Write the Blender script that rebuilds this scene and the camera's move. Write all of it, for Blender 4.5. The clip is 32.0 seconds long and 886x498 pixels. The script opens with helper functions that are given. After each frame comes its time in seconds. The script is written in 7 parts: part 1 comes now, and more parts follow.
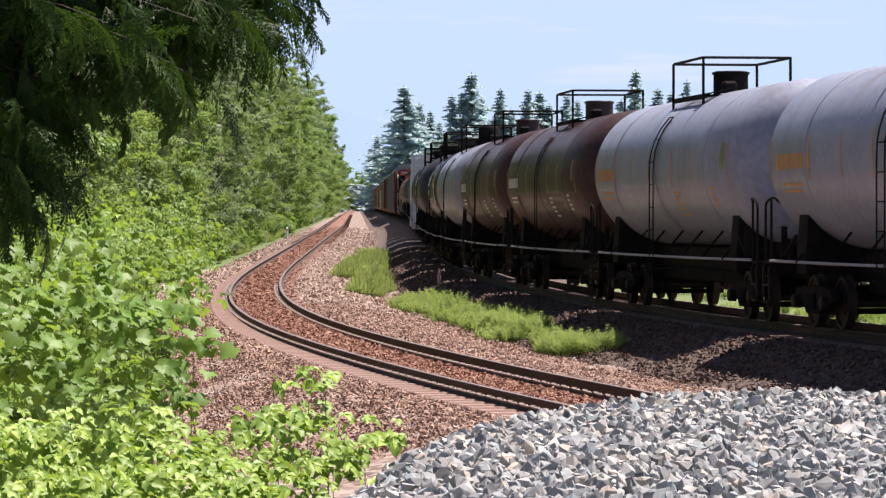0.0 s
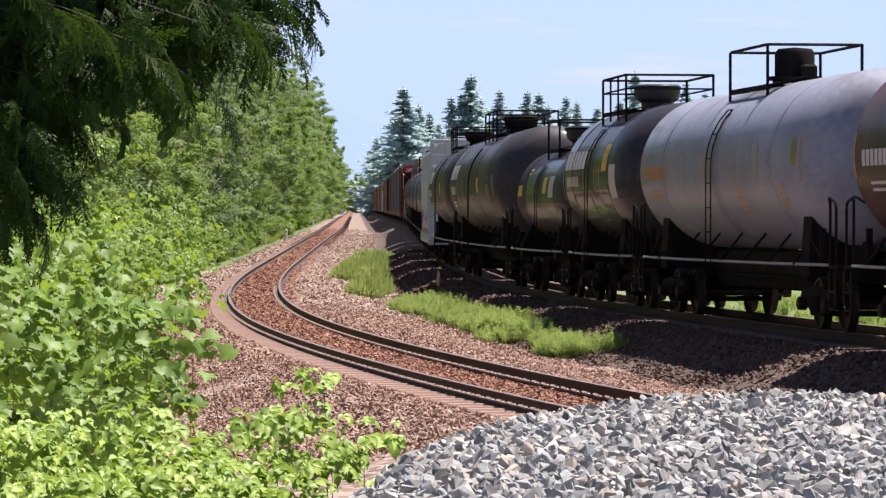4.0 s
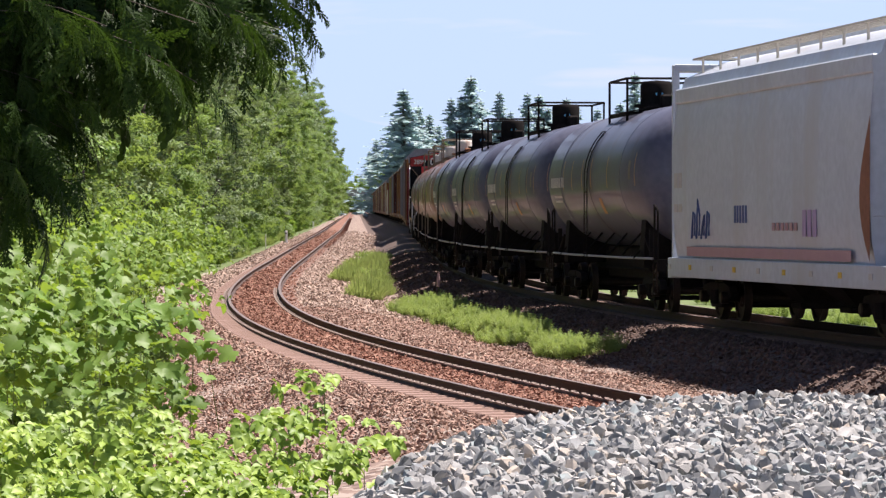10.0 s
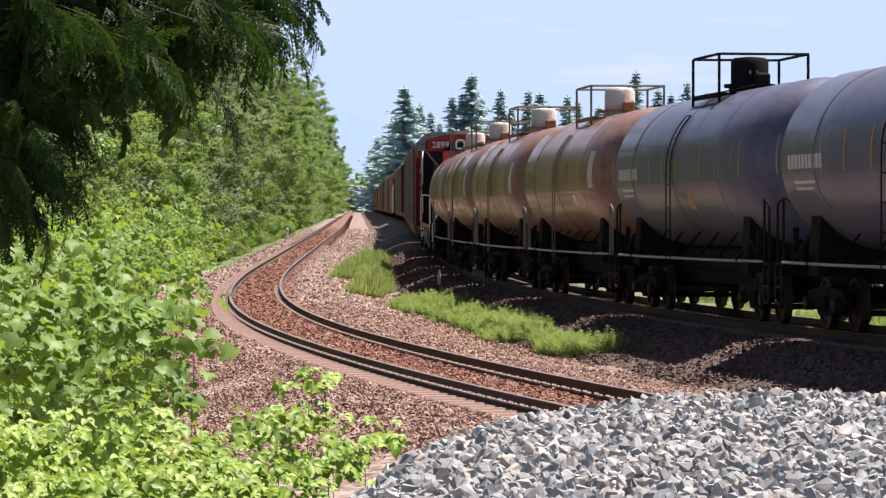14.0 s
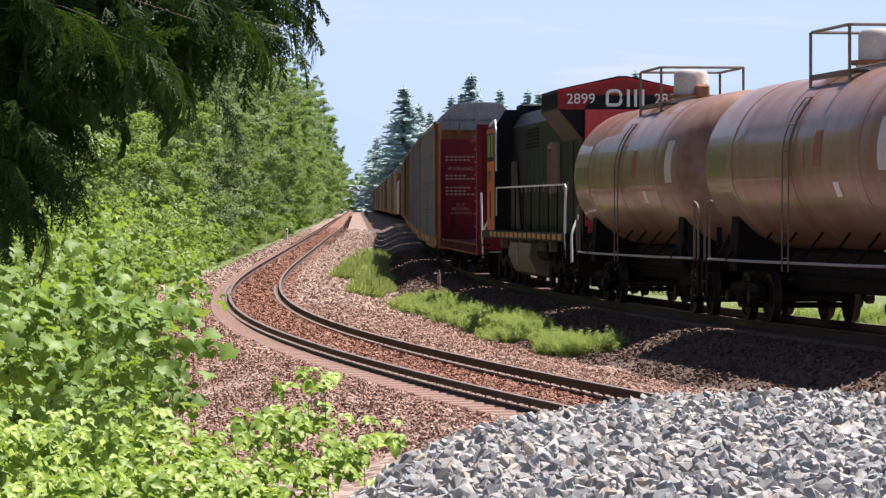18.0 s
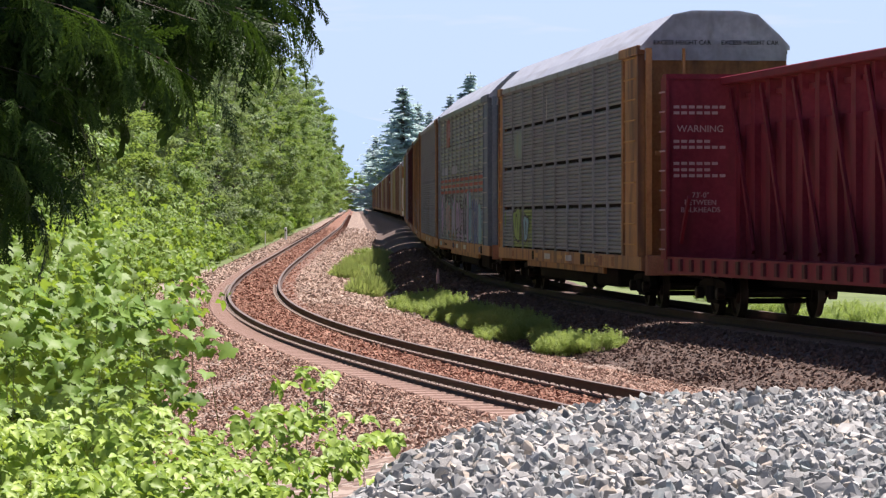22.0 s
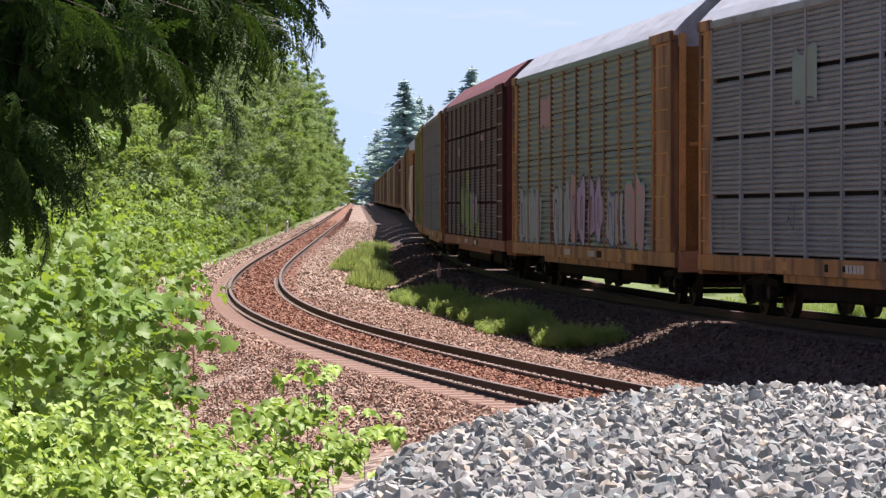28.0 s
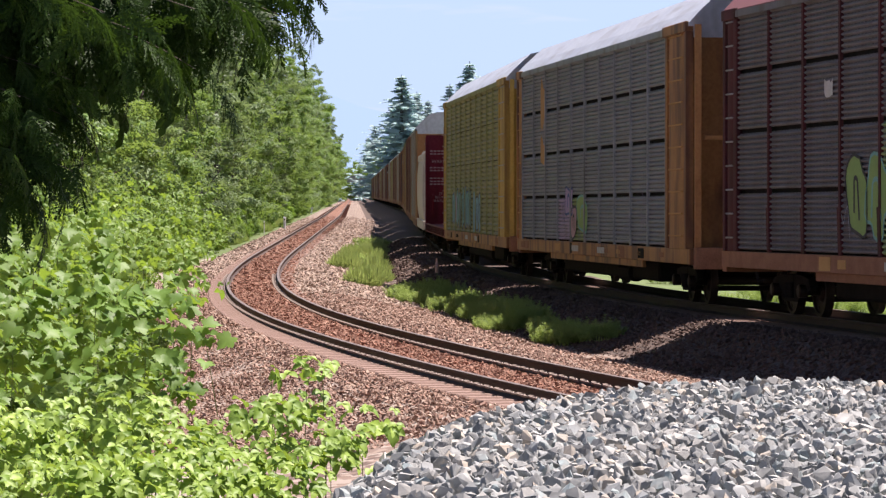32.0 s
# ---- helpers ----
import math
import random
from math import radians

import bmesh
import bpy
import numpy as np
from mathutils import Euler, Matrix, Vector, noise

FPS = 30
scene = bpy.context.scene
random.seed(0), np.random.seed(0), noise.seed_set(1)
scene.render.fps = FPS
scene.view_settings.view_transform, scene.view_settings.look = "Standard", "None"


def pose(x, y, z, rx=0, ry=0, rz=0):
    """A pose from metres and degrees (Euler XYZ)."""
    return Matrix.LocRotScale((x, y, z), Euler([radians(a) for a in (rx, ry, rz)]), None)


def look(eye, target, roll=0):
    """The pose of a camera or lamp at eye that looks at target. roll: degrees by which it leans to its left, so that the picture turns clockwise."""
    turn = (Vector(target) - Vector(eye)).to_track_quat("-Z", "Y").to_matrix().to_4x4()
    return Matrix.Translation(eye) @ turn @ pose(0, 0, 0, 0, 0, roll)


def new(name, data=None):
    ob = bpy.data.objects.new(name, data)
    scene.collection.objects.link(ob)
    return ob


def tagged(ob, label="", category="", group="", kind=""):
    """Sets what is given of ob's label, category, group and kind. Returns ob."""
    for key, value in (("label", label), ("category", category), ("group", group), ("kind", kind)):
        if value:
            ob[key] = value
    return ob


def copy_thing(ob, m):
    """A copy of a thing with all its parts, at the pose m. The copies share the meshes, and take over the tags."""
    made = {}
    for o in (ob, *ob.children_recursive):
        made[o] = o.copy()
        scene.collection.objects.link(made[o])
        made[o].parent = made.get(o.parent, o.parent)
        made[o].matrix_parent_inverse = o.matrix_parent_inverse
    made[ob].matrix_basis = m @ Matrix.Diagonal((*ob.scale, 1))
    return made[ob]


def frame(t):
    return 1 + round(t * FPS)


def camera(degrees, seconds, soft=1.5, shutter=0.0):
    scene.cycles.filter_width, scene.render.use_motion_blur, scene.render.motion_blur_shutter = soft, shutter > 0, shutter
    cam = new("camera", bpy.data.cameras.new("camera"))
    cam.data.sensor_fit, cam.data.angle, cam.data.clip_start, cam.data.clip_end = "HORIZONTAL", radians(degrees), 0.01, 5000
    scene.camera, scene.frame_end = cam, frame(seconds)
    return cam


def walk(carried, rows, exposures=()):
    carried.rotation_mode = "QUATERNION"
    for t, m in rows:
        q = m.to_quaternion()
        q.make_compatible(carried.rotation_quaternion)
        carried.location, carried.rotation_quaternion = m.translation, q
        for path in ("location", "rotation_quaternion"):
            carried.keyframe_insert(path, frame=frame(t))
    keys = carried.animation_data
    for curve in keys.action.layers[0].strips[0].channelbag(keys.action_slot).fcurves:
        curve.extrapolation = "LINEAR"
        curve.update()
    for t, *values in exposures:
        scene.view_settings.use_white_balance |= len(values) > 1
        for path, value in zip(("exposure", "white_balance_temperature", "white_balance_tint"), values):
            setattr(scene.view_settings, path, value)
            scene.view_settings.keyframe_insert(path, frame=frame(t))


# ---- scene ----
EYE = 2.009


def aim(yaw, tilt, roll):
    """Camera pose: degrees of yaw to the left, extra tilt up, lean to the left."""
    return pose(0, 0, EYE, 90 - 0.3865 + tilt, 0, yaw) @ pose(0, 0, 0, 0, 0, roll)


cam = camera(14.53, 32.0, soft=1.35)
walk(cam, [
    (0, aim(-0.0020, -0.0137, -0.024)),
    (0.5, aim(0.0002, -0.0107, -0.028)),
    (1, aim(0.0074, -0.0017, -0.041)),
    (1.5, aim(0.0101, 0.0049, -0.047)),
    (2, aim(0.0062, 0.0159, -0.037)),
    (2.5, aim(0.0008, 0.0226, -0.008)),
    (3, aim(-0.0049, 0.0173, -0.017)),
    (3.5, aim(-0.0142, 0.0144, 0.000)),
    (5.5, aim(-0.0161, 0.0148, -0.022)),
    (6, aim(-0.0220, 0.0196, -0.065)),
    (6.5, aim(-0.0170, 0.0194, -0.043)),
    (7, aim(-0.0128, 0.0295, -0.043)),
    (7.5, aim(-0.0155, 0.0424, -0.045)),
    (8, aim(-0.0178, 0.0537, -0.088)),
    (8.5, aim(-0.0152, 0.0623, -0.098)),
    (9, aim(-0.0096, 0.0565, -0.057)),
    (9.5, aim(-0.0126, 0.0465, -0.016)),
    (10, aim(-0.0146, 0.0413, -0.013)),
    (10.5, aim(-0.0132, 0.0346, -0.043)),
    (11, aim(-0.0067, 0.0287, -0.043)),
    (11.5, aim(-0.0054, 0.0220, -0.044)),
    (12, aim(-0.0039, 0.0155, -0.045)),
    (12.5, aim(-0.0020, 0.0094, -0.051)),
    (13, aim(-0.0002, 0.0019, -0.014)),
    (13.5, aim(0.0015, -0.0007, -0.003)),
    (14, aim(0.0025, 0.0029, -0.013)),
    (14.5, aim(0.0011, 0.0146, -0.009)),
    (16.5, aim(-0.0036, 0.0151, -0.035)),
    (17, aim(-0.0032, 0.0147, -0.030)),
    (17.5, aim(-0.0029, 0.0115, -0.029)),
    (18, aim(-0.0067, 0.0015, -0.045)),
    (18.5, aim(-0.0126, -0.0136, -0.015)),
    (19, aim(-0.0124, -0.0252, -0.010)),
    (19.5, aim(-0.0072, -0.0240, -0.046)),
    (20, aim(-0.0059, -0.0112, -0.071)),
    (20.5, aim(-0.0076, -0.0014, -0.048)),
    (21, aim(-0.0143, -0.0002, -0.040)),
    (21.5, aim(-0.0182, -0.0042, -0.074)),
    (22, aim(-0.0213, -0.0132, -0.060)),
    (22.5, aim(-0.0253, -0.0248, -0.019)),
    (23, aim(-0.0244, -0.0302, -0.023)),
    (23.5, aim(-0.0269, -0.0376, -0.030)),
    (24, aim(-0.0252, -0.0392, -0.041)),
    (24.5, aim(-0.0239, -0.0291, -0.076)),
    (25, aim(-0.0285, -0.0165, -0.046)),
    (25.5, aim(-0.0299, -0.0119, -0.050)),
    (27.5, aim(0.0003, -0.1096, 0.053)),
    (28, aim(-0.0013, -0.1160, 0.045)),
    (28.5, aim(-0.0027, -0.1333, 0.103)),
    (29, aim(-0.0118, -0.1535, 0.107)),
    (29.5, aim(-0.0268, -0.1690, 0.117)),
    (30, aim(-0.0418, -0.1957, 0.208)),
    (30.5, aim(-0.0482, -0.2185, 0.210)),
    (31, aim(-0.0471, -0.2261, 0.212)),
    (31.5, aim(-0.0446, -0.2133, 0.177)),
    (32, aim(-0.0402, -0.1852, -0.002)),
], exposures=[(0, 1.17, 6600, 18.5), (32, 1.17, 6600, 18.5)])

# ---- light ----
SUN_EL, SUN_AZ = 66.0, 35.0          # height; turn from +X towards +Y
world = bpy.data.worlds.new("sky")
scene.world = world
world.use_nodes = True
wn = world.node_tree
wn.nodes.clear()
sky = wn.nodes.new("ShaderNodeTexSky")
sky.sky_type = "NISHITA"
sky.sun_disc = False
sky.sun_elevation = radians(SUN_EL)
sky.sun_rotation = radians(90 - SUN_AZ)
sky.air_density, sky.dust_density, sky.ozone_density = 1.0, 0.15, 3.0
bg = wn.nodes.new("ShaderNodeBackground")
bg.inputs[1].default_value = 0.037
wo = wn.nodes.new("ShaderNodeOutputWorld")
# thin summer haze and a few faint wisps of cloud
hz = wn.nodes.new("ShaderNodeMix")
hz.data_type = "RGBA"
hz.inputs[0].default_value = 0.72
hz.inputs[7].default_value = (7.2, 9.6, 13.2, 1)
dim = wn.nodes.new("ShaderNodeVectorMath")             # deep clear blue overhead
dim.operation = "MULTIPLY"
dim.inputs[1].default_value = (0.82, 0.9, 1.04)
wn.links.new(sky.outputs[0], dim.inputs[0])
wn.links.new(dim.outputs[0], hz.inputs[6])
wtc = wn.nodes.new("ShaderNodeTexCoord")
wmp = wn.nodes.new("ShaderNodeMapping")
wmp.inputs["Scale"].default_value = (5, 5, 42)
wns = wn.nodes.new("ShaderNodeTexNoise")
wns.inputs["Scale"].default_value, wns.inputs["Detail"].default_value = 2.2, 5
wrg = wn.nodes.new("ShaderNodeMapRange")
wrg.inputs[1].default_value, wrg.inputs[2].default_value, wrg.inputs[4].default_value = 0.54, 0.74, 0.55
wsp = wn.nodes.new("ShaderNodeSeparateXYZ")
wgr = wn.nodes.new("ShaderNodeMapRange")              # haze thins out with height
wgr.inputs[1].default_value, wgr.inputs[2].default_value, wgr.inputs[3].default_value, wgr.inputs[4].default_value = 0.07, 0.25, 0.95, 0.02
wn.links.new(wtc.outputs["Generated"], wsp.inputs[0])
wn.links.new(wsp.outputs[2], wgr.inputs[0])
wn.links.new(wgr.outputs[0], hz.inputs[0])
wcl = wn.nodes.new("ShaderNodeMix")
wcl.data_type = "RGBA"
wcl.inputs[7].default_value = (11.4, 11.3, 12.6, 1)
wn.links.new(wtc.outputs["Generated"], wmp.inputs[0])
wn.links.new(wmp.outputs[0], wns.inputs["Vector"])
wn.links.new(wns.outputs[0], wrg.inputs[0])
wn.links.new(wrg.outputs[0], wcl.inputs[0])
wn.links.new(hz.outputs[2], wcl.inputs[6])
wn.links.new(wcl.outputs[2], bg.inputs[0])
wn.links.new(bg.outputs[0], wo.inputs[0])
sun = new("sun", bpy.data.lights.new("sun", "SUN"))
sun.data.energy, sun.data.angle, sun.data.color = 5.0, radians(0.53), (1.0, 0.95, 0.87)
sdir = Vector((math.cos(radians(SUN_EL)) * math.cos(radians(SUN_AZ)), math.cos(radians(SUN_EL)) * math.sin(radians(SUN_AZ)), math.sin(radians(SUN_EL))))
sun.matrix_world = look(sdir * 100, (0, 0, 0))


# ---- materials ----
def nodes_of(name):
    m = bpy.data.materials.new(name)
    m.use_nodes = True
    nt = m.node_tree
    return m, nt, nt.nodes["Principled BSDF"]


def ramp_mix(nt, fac, a, b):
    mx = nt.nodes.new("ShaderNodeMix")
    mx.data_type = "RGBA"
    nt.links.new(fac, mx.inputs[0])
    for i, c in ((6, a), (7, b)):
        if isinstance(c, tuple):
            mx.inputs[i].default_value = (*c, 1)
        else:
            nt.links.new(c, mx.inputs[i])
    return mx.outputs[2]


def noise_fac(nt, scale, detail=4, lo=0.35, hi=0.65, stretch=None, coord="Object"):
    tc = nt.nodes.new("ShaderNodeTexCoord")
    out = tc.outputs[coord]
    if stretch:
        mp = nt.nodes.new("ShaderNodeMapping")
        mp.inputs["Scale"].default_value = stretch
        nt.links.new(out, mp.inputs[0])
        out = mp.outputs[0]
    n = nt.nodes.new("ShaderNodeTexNoise")
    n.inputs["Scale"].default_value, n.inputs["Detail"].default_value = scale, detail
    nt.links.new(out, n.inputs["Vector"])
    r = nt.nodes.new("ShaderNodeMapRange")
    r.inputs[1].default_value, r.inputs[2].default_value = lo, hi
    nt.links.new(n.outputs[0], r.inputs[0])
    return r.outputs[0], n.outputs[0]


def add_bump(nt, bs, height, strength, dist):
    b = nt.nodes.new("ShaderNodeBump")
    b.inputs["Strength"].default_value, b.inputs["Distance"].default_value = strength, dist
    nt.links.new(height, b.inputs["Height"])
    nt.links.new(b.outputs[0], bs.inputs["Normal"])


def surface(name, c1, c2, scale=6, rough=0.6, metal=0.0, bump=0.0, streak=None, streak_c=None, streak_lo=0.5, rough2=None, coat=0.0, coat_rough=0.2, spec=0.4):
    """Two-tone weathered surface; streak: scale triple of a second, stretched stain."""
    m, nt, bs = nodes_of(name)
    f, raw = noise_fac(nt, scale, 6)
    col = ramp_mix(nt, f, c1, c2)
    f2, raw2 = noise_fac(nt, scale * 9, 3)
    dark = ramp_mix(nt, f2, tuple(x * 0.86 for x in c1), tuple(min(1, x * 1.1) for x in c2))
    mx = nt.nodes.new("ShaderNodeMix")
    mx.data_type = "RGBA"
    mx.inputs[0].default_value = 0.4
    nt.links.new(col, mx.inputs[6])
    nt.links.new(dark, mx.inputs[7])
    col = mx.outputs[2]
    if streak:
        f3, _ = noise_fac(nt, 1.0, 5, streak_lo, streak_lo + 0.2, streak)
        col = ramp_mix(nt, f3, col, streak_c)
    nt.links.new(col, bs.inputs["Base Color"])
    rr = nt.nodes.new("ShaderNodeMapRange")
    rr.inputs[3].default_value, rr.inputs[4].default_value = rough, rough2 if rough2 else min(1, rough + 0.15)
    nt.links.new(raw2, rr.inputs[0])
    nt.links.new(rr.outputs[0], bs.inputs["Roughness"])
    bs.inputs["Metallic"].default_value = metal
    bs.inputs["Specular IOR Level"].default_value = spec
    bs.inputs["Coat Weight"].default_value = coat
    bs.inputs["Coat Roughness"].default_value = coat_rough
    if bump:
        add_bump(nt, bs, raw2, bump, 0.01)
    return m


def island_mix(nt, c1, c2, source="island"):
    g = nt.nodes.new("ShaderNodeNewGeometry") if source == "island" else nt.nodes.new("ShaderNodeObjectInfo")
    return ramp_mix(nt, g.outputs["Random Per Island" if source == "island" else "Random"], c1, c2)


def stones(name, cols, rough=0.9, bump=0.3, scale=25, source="island"):
    m, nt, bs = nodes_of(name)
    g = nt.nodes.new("ShaderNodeNewGeometry") if source == "island" else nt.nodes.new("ShaderNodeObjectInfo")
    cr = nt.nodes.new("ShaderNodeValToRGB")
    cr.color_ramp.interpolation = "CONSTANT"
    while len(cr.color_ramp.elements) < len(cols):
        cr.color_ramp.elements.new(0.5)
    for i, c in enumerate(cols):
        cr.color_ramp.elements[i].position = i / len(cols)
        cr.color_ramp.elements[i].color = (*c, 1)
    nt.links.new(g.outputs["Random Per Island" if source == "island" else "Random"], cr.inputs[0])
    f, raw = noise_fac(nt, scale, 6)
    col = ramp_mix(nt, f, cr.outputs[0], tuple(0.75 * sum(c[k] for c in cols) / len(cols) for k in range(3)))
    mm = col.node
    mm.inputs[0].default_value = 0.5
    nt.links.new(col, bs.inputs["Base Color"])
    bs.inputs["Roughness"].default_value = rough
    if bump:
        add_bump(nt, bs, raw, bump, 0.01)
    return m


def gravel_bed(name, cols, size=18.0, patch=0.25, tint=(0.3, 0.16, 0.1), tint_lo=0.5):
    """Broken stone seen from afar: cells of single stones with joints and stains."""
    m, nt, bs = nodes_of(name)
    tc = nt.nodes.new("ShaderNodeTexCoord")
    v = nt.nodes.new("ShaderNodeTexVoronoi")
    v.inputs["Scale"].default_value = size
    nt.links.new(tc.outputs["Object"], v.inputs["Vector"])
    sep = nt.nodes.new("ShaderNodeSeparateColor")
    nt.links.new(v.outputs["Color"], sep.inputs[0])
    cr = nt.nodes.new("ShaderNodeValToRGB")
    cr.color_ramp.interpolation = "CONSTANT"
    while len(cr.color_ramp.elements) < len(cols):
        cr.color_ramp.elements.new(0.5)
    for i, c in enumerate(cols):
        cr.color_ramp.elements[i].position = i / len(cols)
        cr.color_ramp.elements[i].color = (*c, 1)
    nt.links.new(sep.outputs[0], cr.inputs[0])
    f, _ = noise_fac(nt, patch, 5, tint_lo, tint_lo + 0.25)
    col = ramp_mix(nt, f, cr.outputs[0], tint)
    nt.links.new(col, bs.inputs["Base Color"])
    bs.inputs["Roughness"].default_value = 0.92
    add_bump(nt, bs, v.outputs["Distance"], -0.9, 0.05)
    return m


def leaf_mat(name, c1, c2, trans=0.35, rough=0.5, source="island", tcol=(0.25, 0.4, 0.04), tone=0.0, spec=0.3):
    """tone: how far whole plants differ in lightness."""
    m, nt, bs = nodes_of(name)
    col = island_mix(nt, c1, c2, source)
    f, _ = noise_fac(nt, 0.6, 3, 0.3, 0.7)
    col = ramp_mix(nt, f, col, tuple(0.5 * (a + b) * 0.8 for a, b in zip(c1, c2)))
    col.node.inputs[0].default_value = 0.3
    if tone:
        oi = nt.nodes.new("ShaderNodeObjectInfo")
        mr = nt.nodes.new("ShaderNodeMapRange")
        mr.inputs[3].default_value, mr.inputs[4].default_value = 1 - tone, 1 + tone
        nt.links.new(oi.outputs["Random"], mr.inputs[0])
        hs = nt.nodes.new("ShaderNodeHueSaturation")
        nt.links.new(mr.outputs[0], hs.inputs["Value"])
        nt.links.new(col, hs.inputs["Color"])
        col = hs.outputs[0]
    nt.links.new(col, bs.inputs["Base Color"])
    bs.inputs["Roughness"].default_value = rough
    bs.inputs["Specular IOR Level"].default_value = spec
    tr = nt.nodes.new("ShaderNodeBsdfTranslucent")
    tr.inputs[0].default_value = (*tcol, 1)
    mix = nt.nodes.new("ShaderNodeMixShader")
    mix.inputs[0].default_value = trans
    nt.links.new(bs.outputs[0], mix.inputs[1])
    nt.links.new(tr.outputs[0], mix.inputs[2])
    nt.links.new(mix.outputs[0], nt.nodes["Material Output"].inputs[0])
    return m


M = {}
M["steel"] = surface("rail_steel", (0.04, 0.022, 0.017), (0.065, 0.036, 0.026), 3, 0.65, 0.2, 0.1)
M["railtop"] = surface("rail_running_top", (0.15, 0.115, 0.1), (0.22, 0.175, 0.155), 2, 0.45, 0.6)
M["clip"] = surface("spring_clip", (0.2, 0.15, 0.125), (0.3, 0.235, 0.2), 20, 0.5, 0.0, spec=0.2)
M["tie"] = surface("tie_concrete", (0.2, 0.125, 0.1), (0.3, 0.2, 0.165), 5, 0.9, 0, 0.2)
M["bed_rust"] = gravel_bed("rusty_ballast", [(0.15, 0.06, 0.036), (0.22, 0.1, 0.064), (0.18, 0.075, 0.046), (0.26, 0.145, 0.1), (0.08, 0.034, 0.024)], 12, 0.3, (0.22, 0.11, 0.07), 0.55)
M["bed"] = gravel_bed("ballast", [(0.17, 0.115, 0.09), (0.25, 0.185, 0.15), (0.095, 0.06, 0.048), (0.3, 0.245, 0.21), (0.185, 0.125, 0.1)], 9, 0.22, (0.2, 0.14, 0.11), 0.55)
M["pale_stone"] = stones("pale_ballast_stones", [(0.35, 0.235, 0.18), (0.46, 0.34, 0.27), (0.23, 0.15, 0.115), (0.52, 0.42, 0.35), (0.38, 0.255, 0.2), (0.42, 0.3, 0.235)], bump=0)
# ordinary ballast, darkened in colour to deepen the train's shade
M["bed_dark"] = gravel_bed("train_shade_ballast", [(0.055, 0.033, 0.026), (0.078, 0.048, 0.038), (0.036, 0.022, 0.017), (0.095, 0.061, 0.048)], 14, 0.25, (0.085, 0.051, 0.04))
M["soil"] = gravel_bed("bank_gravel", [(0.27, 0.22, 0.2), (0.34, 0.28, 0.25), (0.22, 0.18, 0.15)], 14, 0.12, (0.16, 0.19, 0.06), 0.48)
M["grass"] = surface("grass_ground", (0.08, 0.115, 0.035), (0.13, 0.165, 0.06), 0.3, 0.9, 0, 0.5)
M["ballast_stone"] = stones("ballast_stones", [(0.27, 0.155, 0.11), (0.38, 0.25, 0.19), (0.18, 0.1, 0.073), (0.45, 0.34, 0.27), (0.31, 0.17, 0.125), (0.34, 0.2, 0.15)], bump=0)
# stones with the train's shade put into their colour
M["dark_stone"] = stones("train_shade_stones", [(0.09, 0.05, 0.038), (0.13, 0.077, 0.059), (0.057, 0.032, 0.025), (0.16, 0.103, 0.079)], bump=0)
M["bed_fine"] = surface("tie_end_dust", (0.155, 0.095, 0.073), (0.235, 0.155, 0.12), 2.2, 0.95, 0, 0.6, (0.9, 0.9, 0.9), (0.14, 0.075, 0.053), 0.5)
M["rust_stone"] = stones("rusty_stones", [(0.22, 0.09, 0.055), (0.32, 0.15, 0.1), (0.26, 0.11, 0.07), (0.38, 0.22, 0.155), (0.15, 0.065, 0.042)], bump=0)
GREYS = [(0.285, 0.295, 0.3), (0.39, 0.395, 0.39), (0.2, 0.21, 0.215), (0.48, 0.45, 0.41), (0.09, 0.095, 0.1), (0.34, 0.35, 0.355), (0.28, 0.33, 0.335), (0.48, 0.4, 0.32), (0.26, 0.275, 0.285), (0.5, 0.485, 0.46), (0.14, 0.15, 0.155), (0.37, 0.355, 0.335)]
M["pile"] = stones("crushed_rock", GREYS)
M["pile_piece"] = stones("crushed_rock_piece", GREYS, source="object")
# train paints
M["grey"] = surface("grey_tank_paint", (0.2, 0.215, 0.275), (0.26, 0.275, 0.34), 0.8, 0.5, 0, 0, (1.2, 0.8, 0.25), (0.18, 0.17, 0.185), 0.54, 0.6, coat=0.2, coat_rough=0.07, spec=0.2)
M["rustblack"] = surface("sooty_tank_paint", (0.036, 0.021, 0.021), (0.06, 0.034, 0.032), 0.8, 0.55, 0, 0, (0.5, 0.5, 0.35), (0.095, 0.046, 0.04), 0.54, 0.65, coat=0.16, coat_rough=0.08, spec=0.12)
M["black"] = surface("black_tank_paint", (0.036, 0.035, 0.043), (0.052, 0.05, 0.059), 0.7, 0.5, 0, 0, (1.4, 1.0, 0.3), (0.052, 0.042, 0.042), 0.55, 0.6, coat=0.16, coat_rough=0.1, spec=0.12)
M["gloss_black"] = surface("glossy_black_tank_paint", (0.03, 0.029, 0.036), (0.042, 0.041, 0.05), 0.7, 0.45, 0, 0, (1.4, 1.0, 0.3), (0.045, 0.037, 0.036), 0.58, 0.55, coat=0.4, coat_rough=0.05, spec=0.08)
M["navy"] = surface("slate_tank_paint", (0.075, 0.08, 0.118), (0.105, 0.11, 0.155), 0.7, 0.5, 0, 0, (1.0, 0.8, 0.3), (0.085, 0.072, 0.08), 0.55, 0.6, coat=0.25, coat_rough=0.06, spec=0.2)
M["copper"] = surface("rust_stained_tank_paint", (0.19, 0.105, 0.075), (0.27, 0.175, 0.145), 0.5, 0.42, 0, 0, (0.9, 0.6, 0.22), (0.18, 0.082, 0.048), 0.46, 0.52, coat=0.35, coat_rough=0.07, spec=0.2)
M["frame"] = surface("sooty_underframe", (0.01, 0.009, 0.009), (0.02, 0.017, 0.016), 4, 0.65, 0, 0.1, spec=0.03)
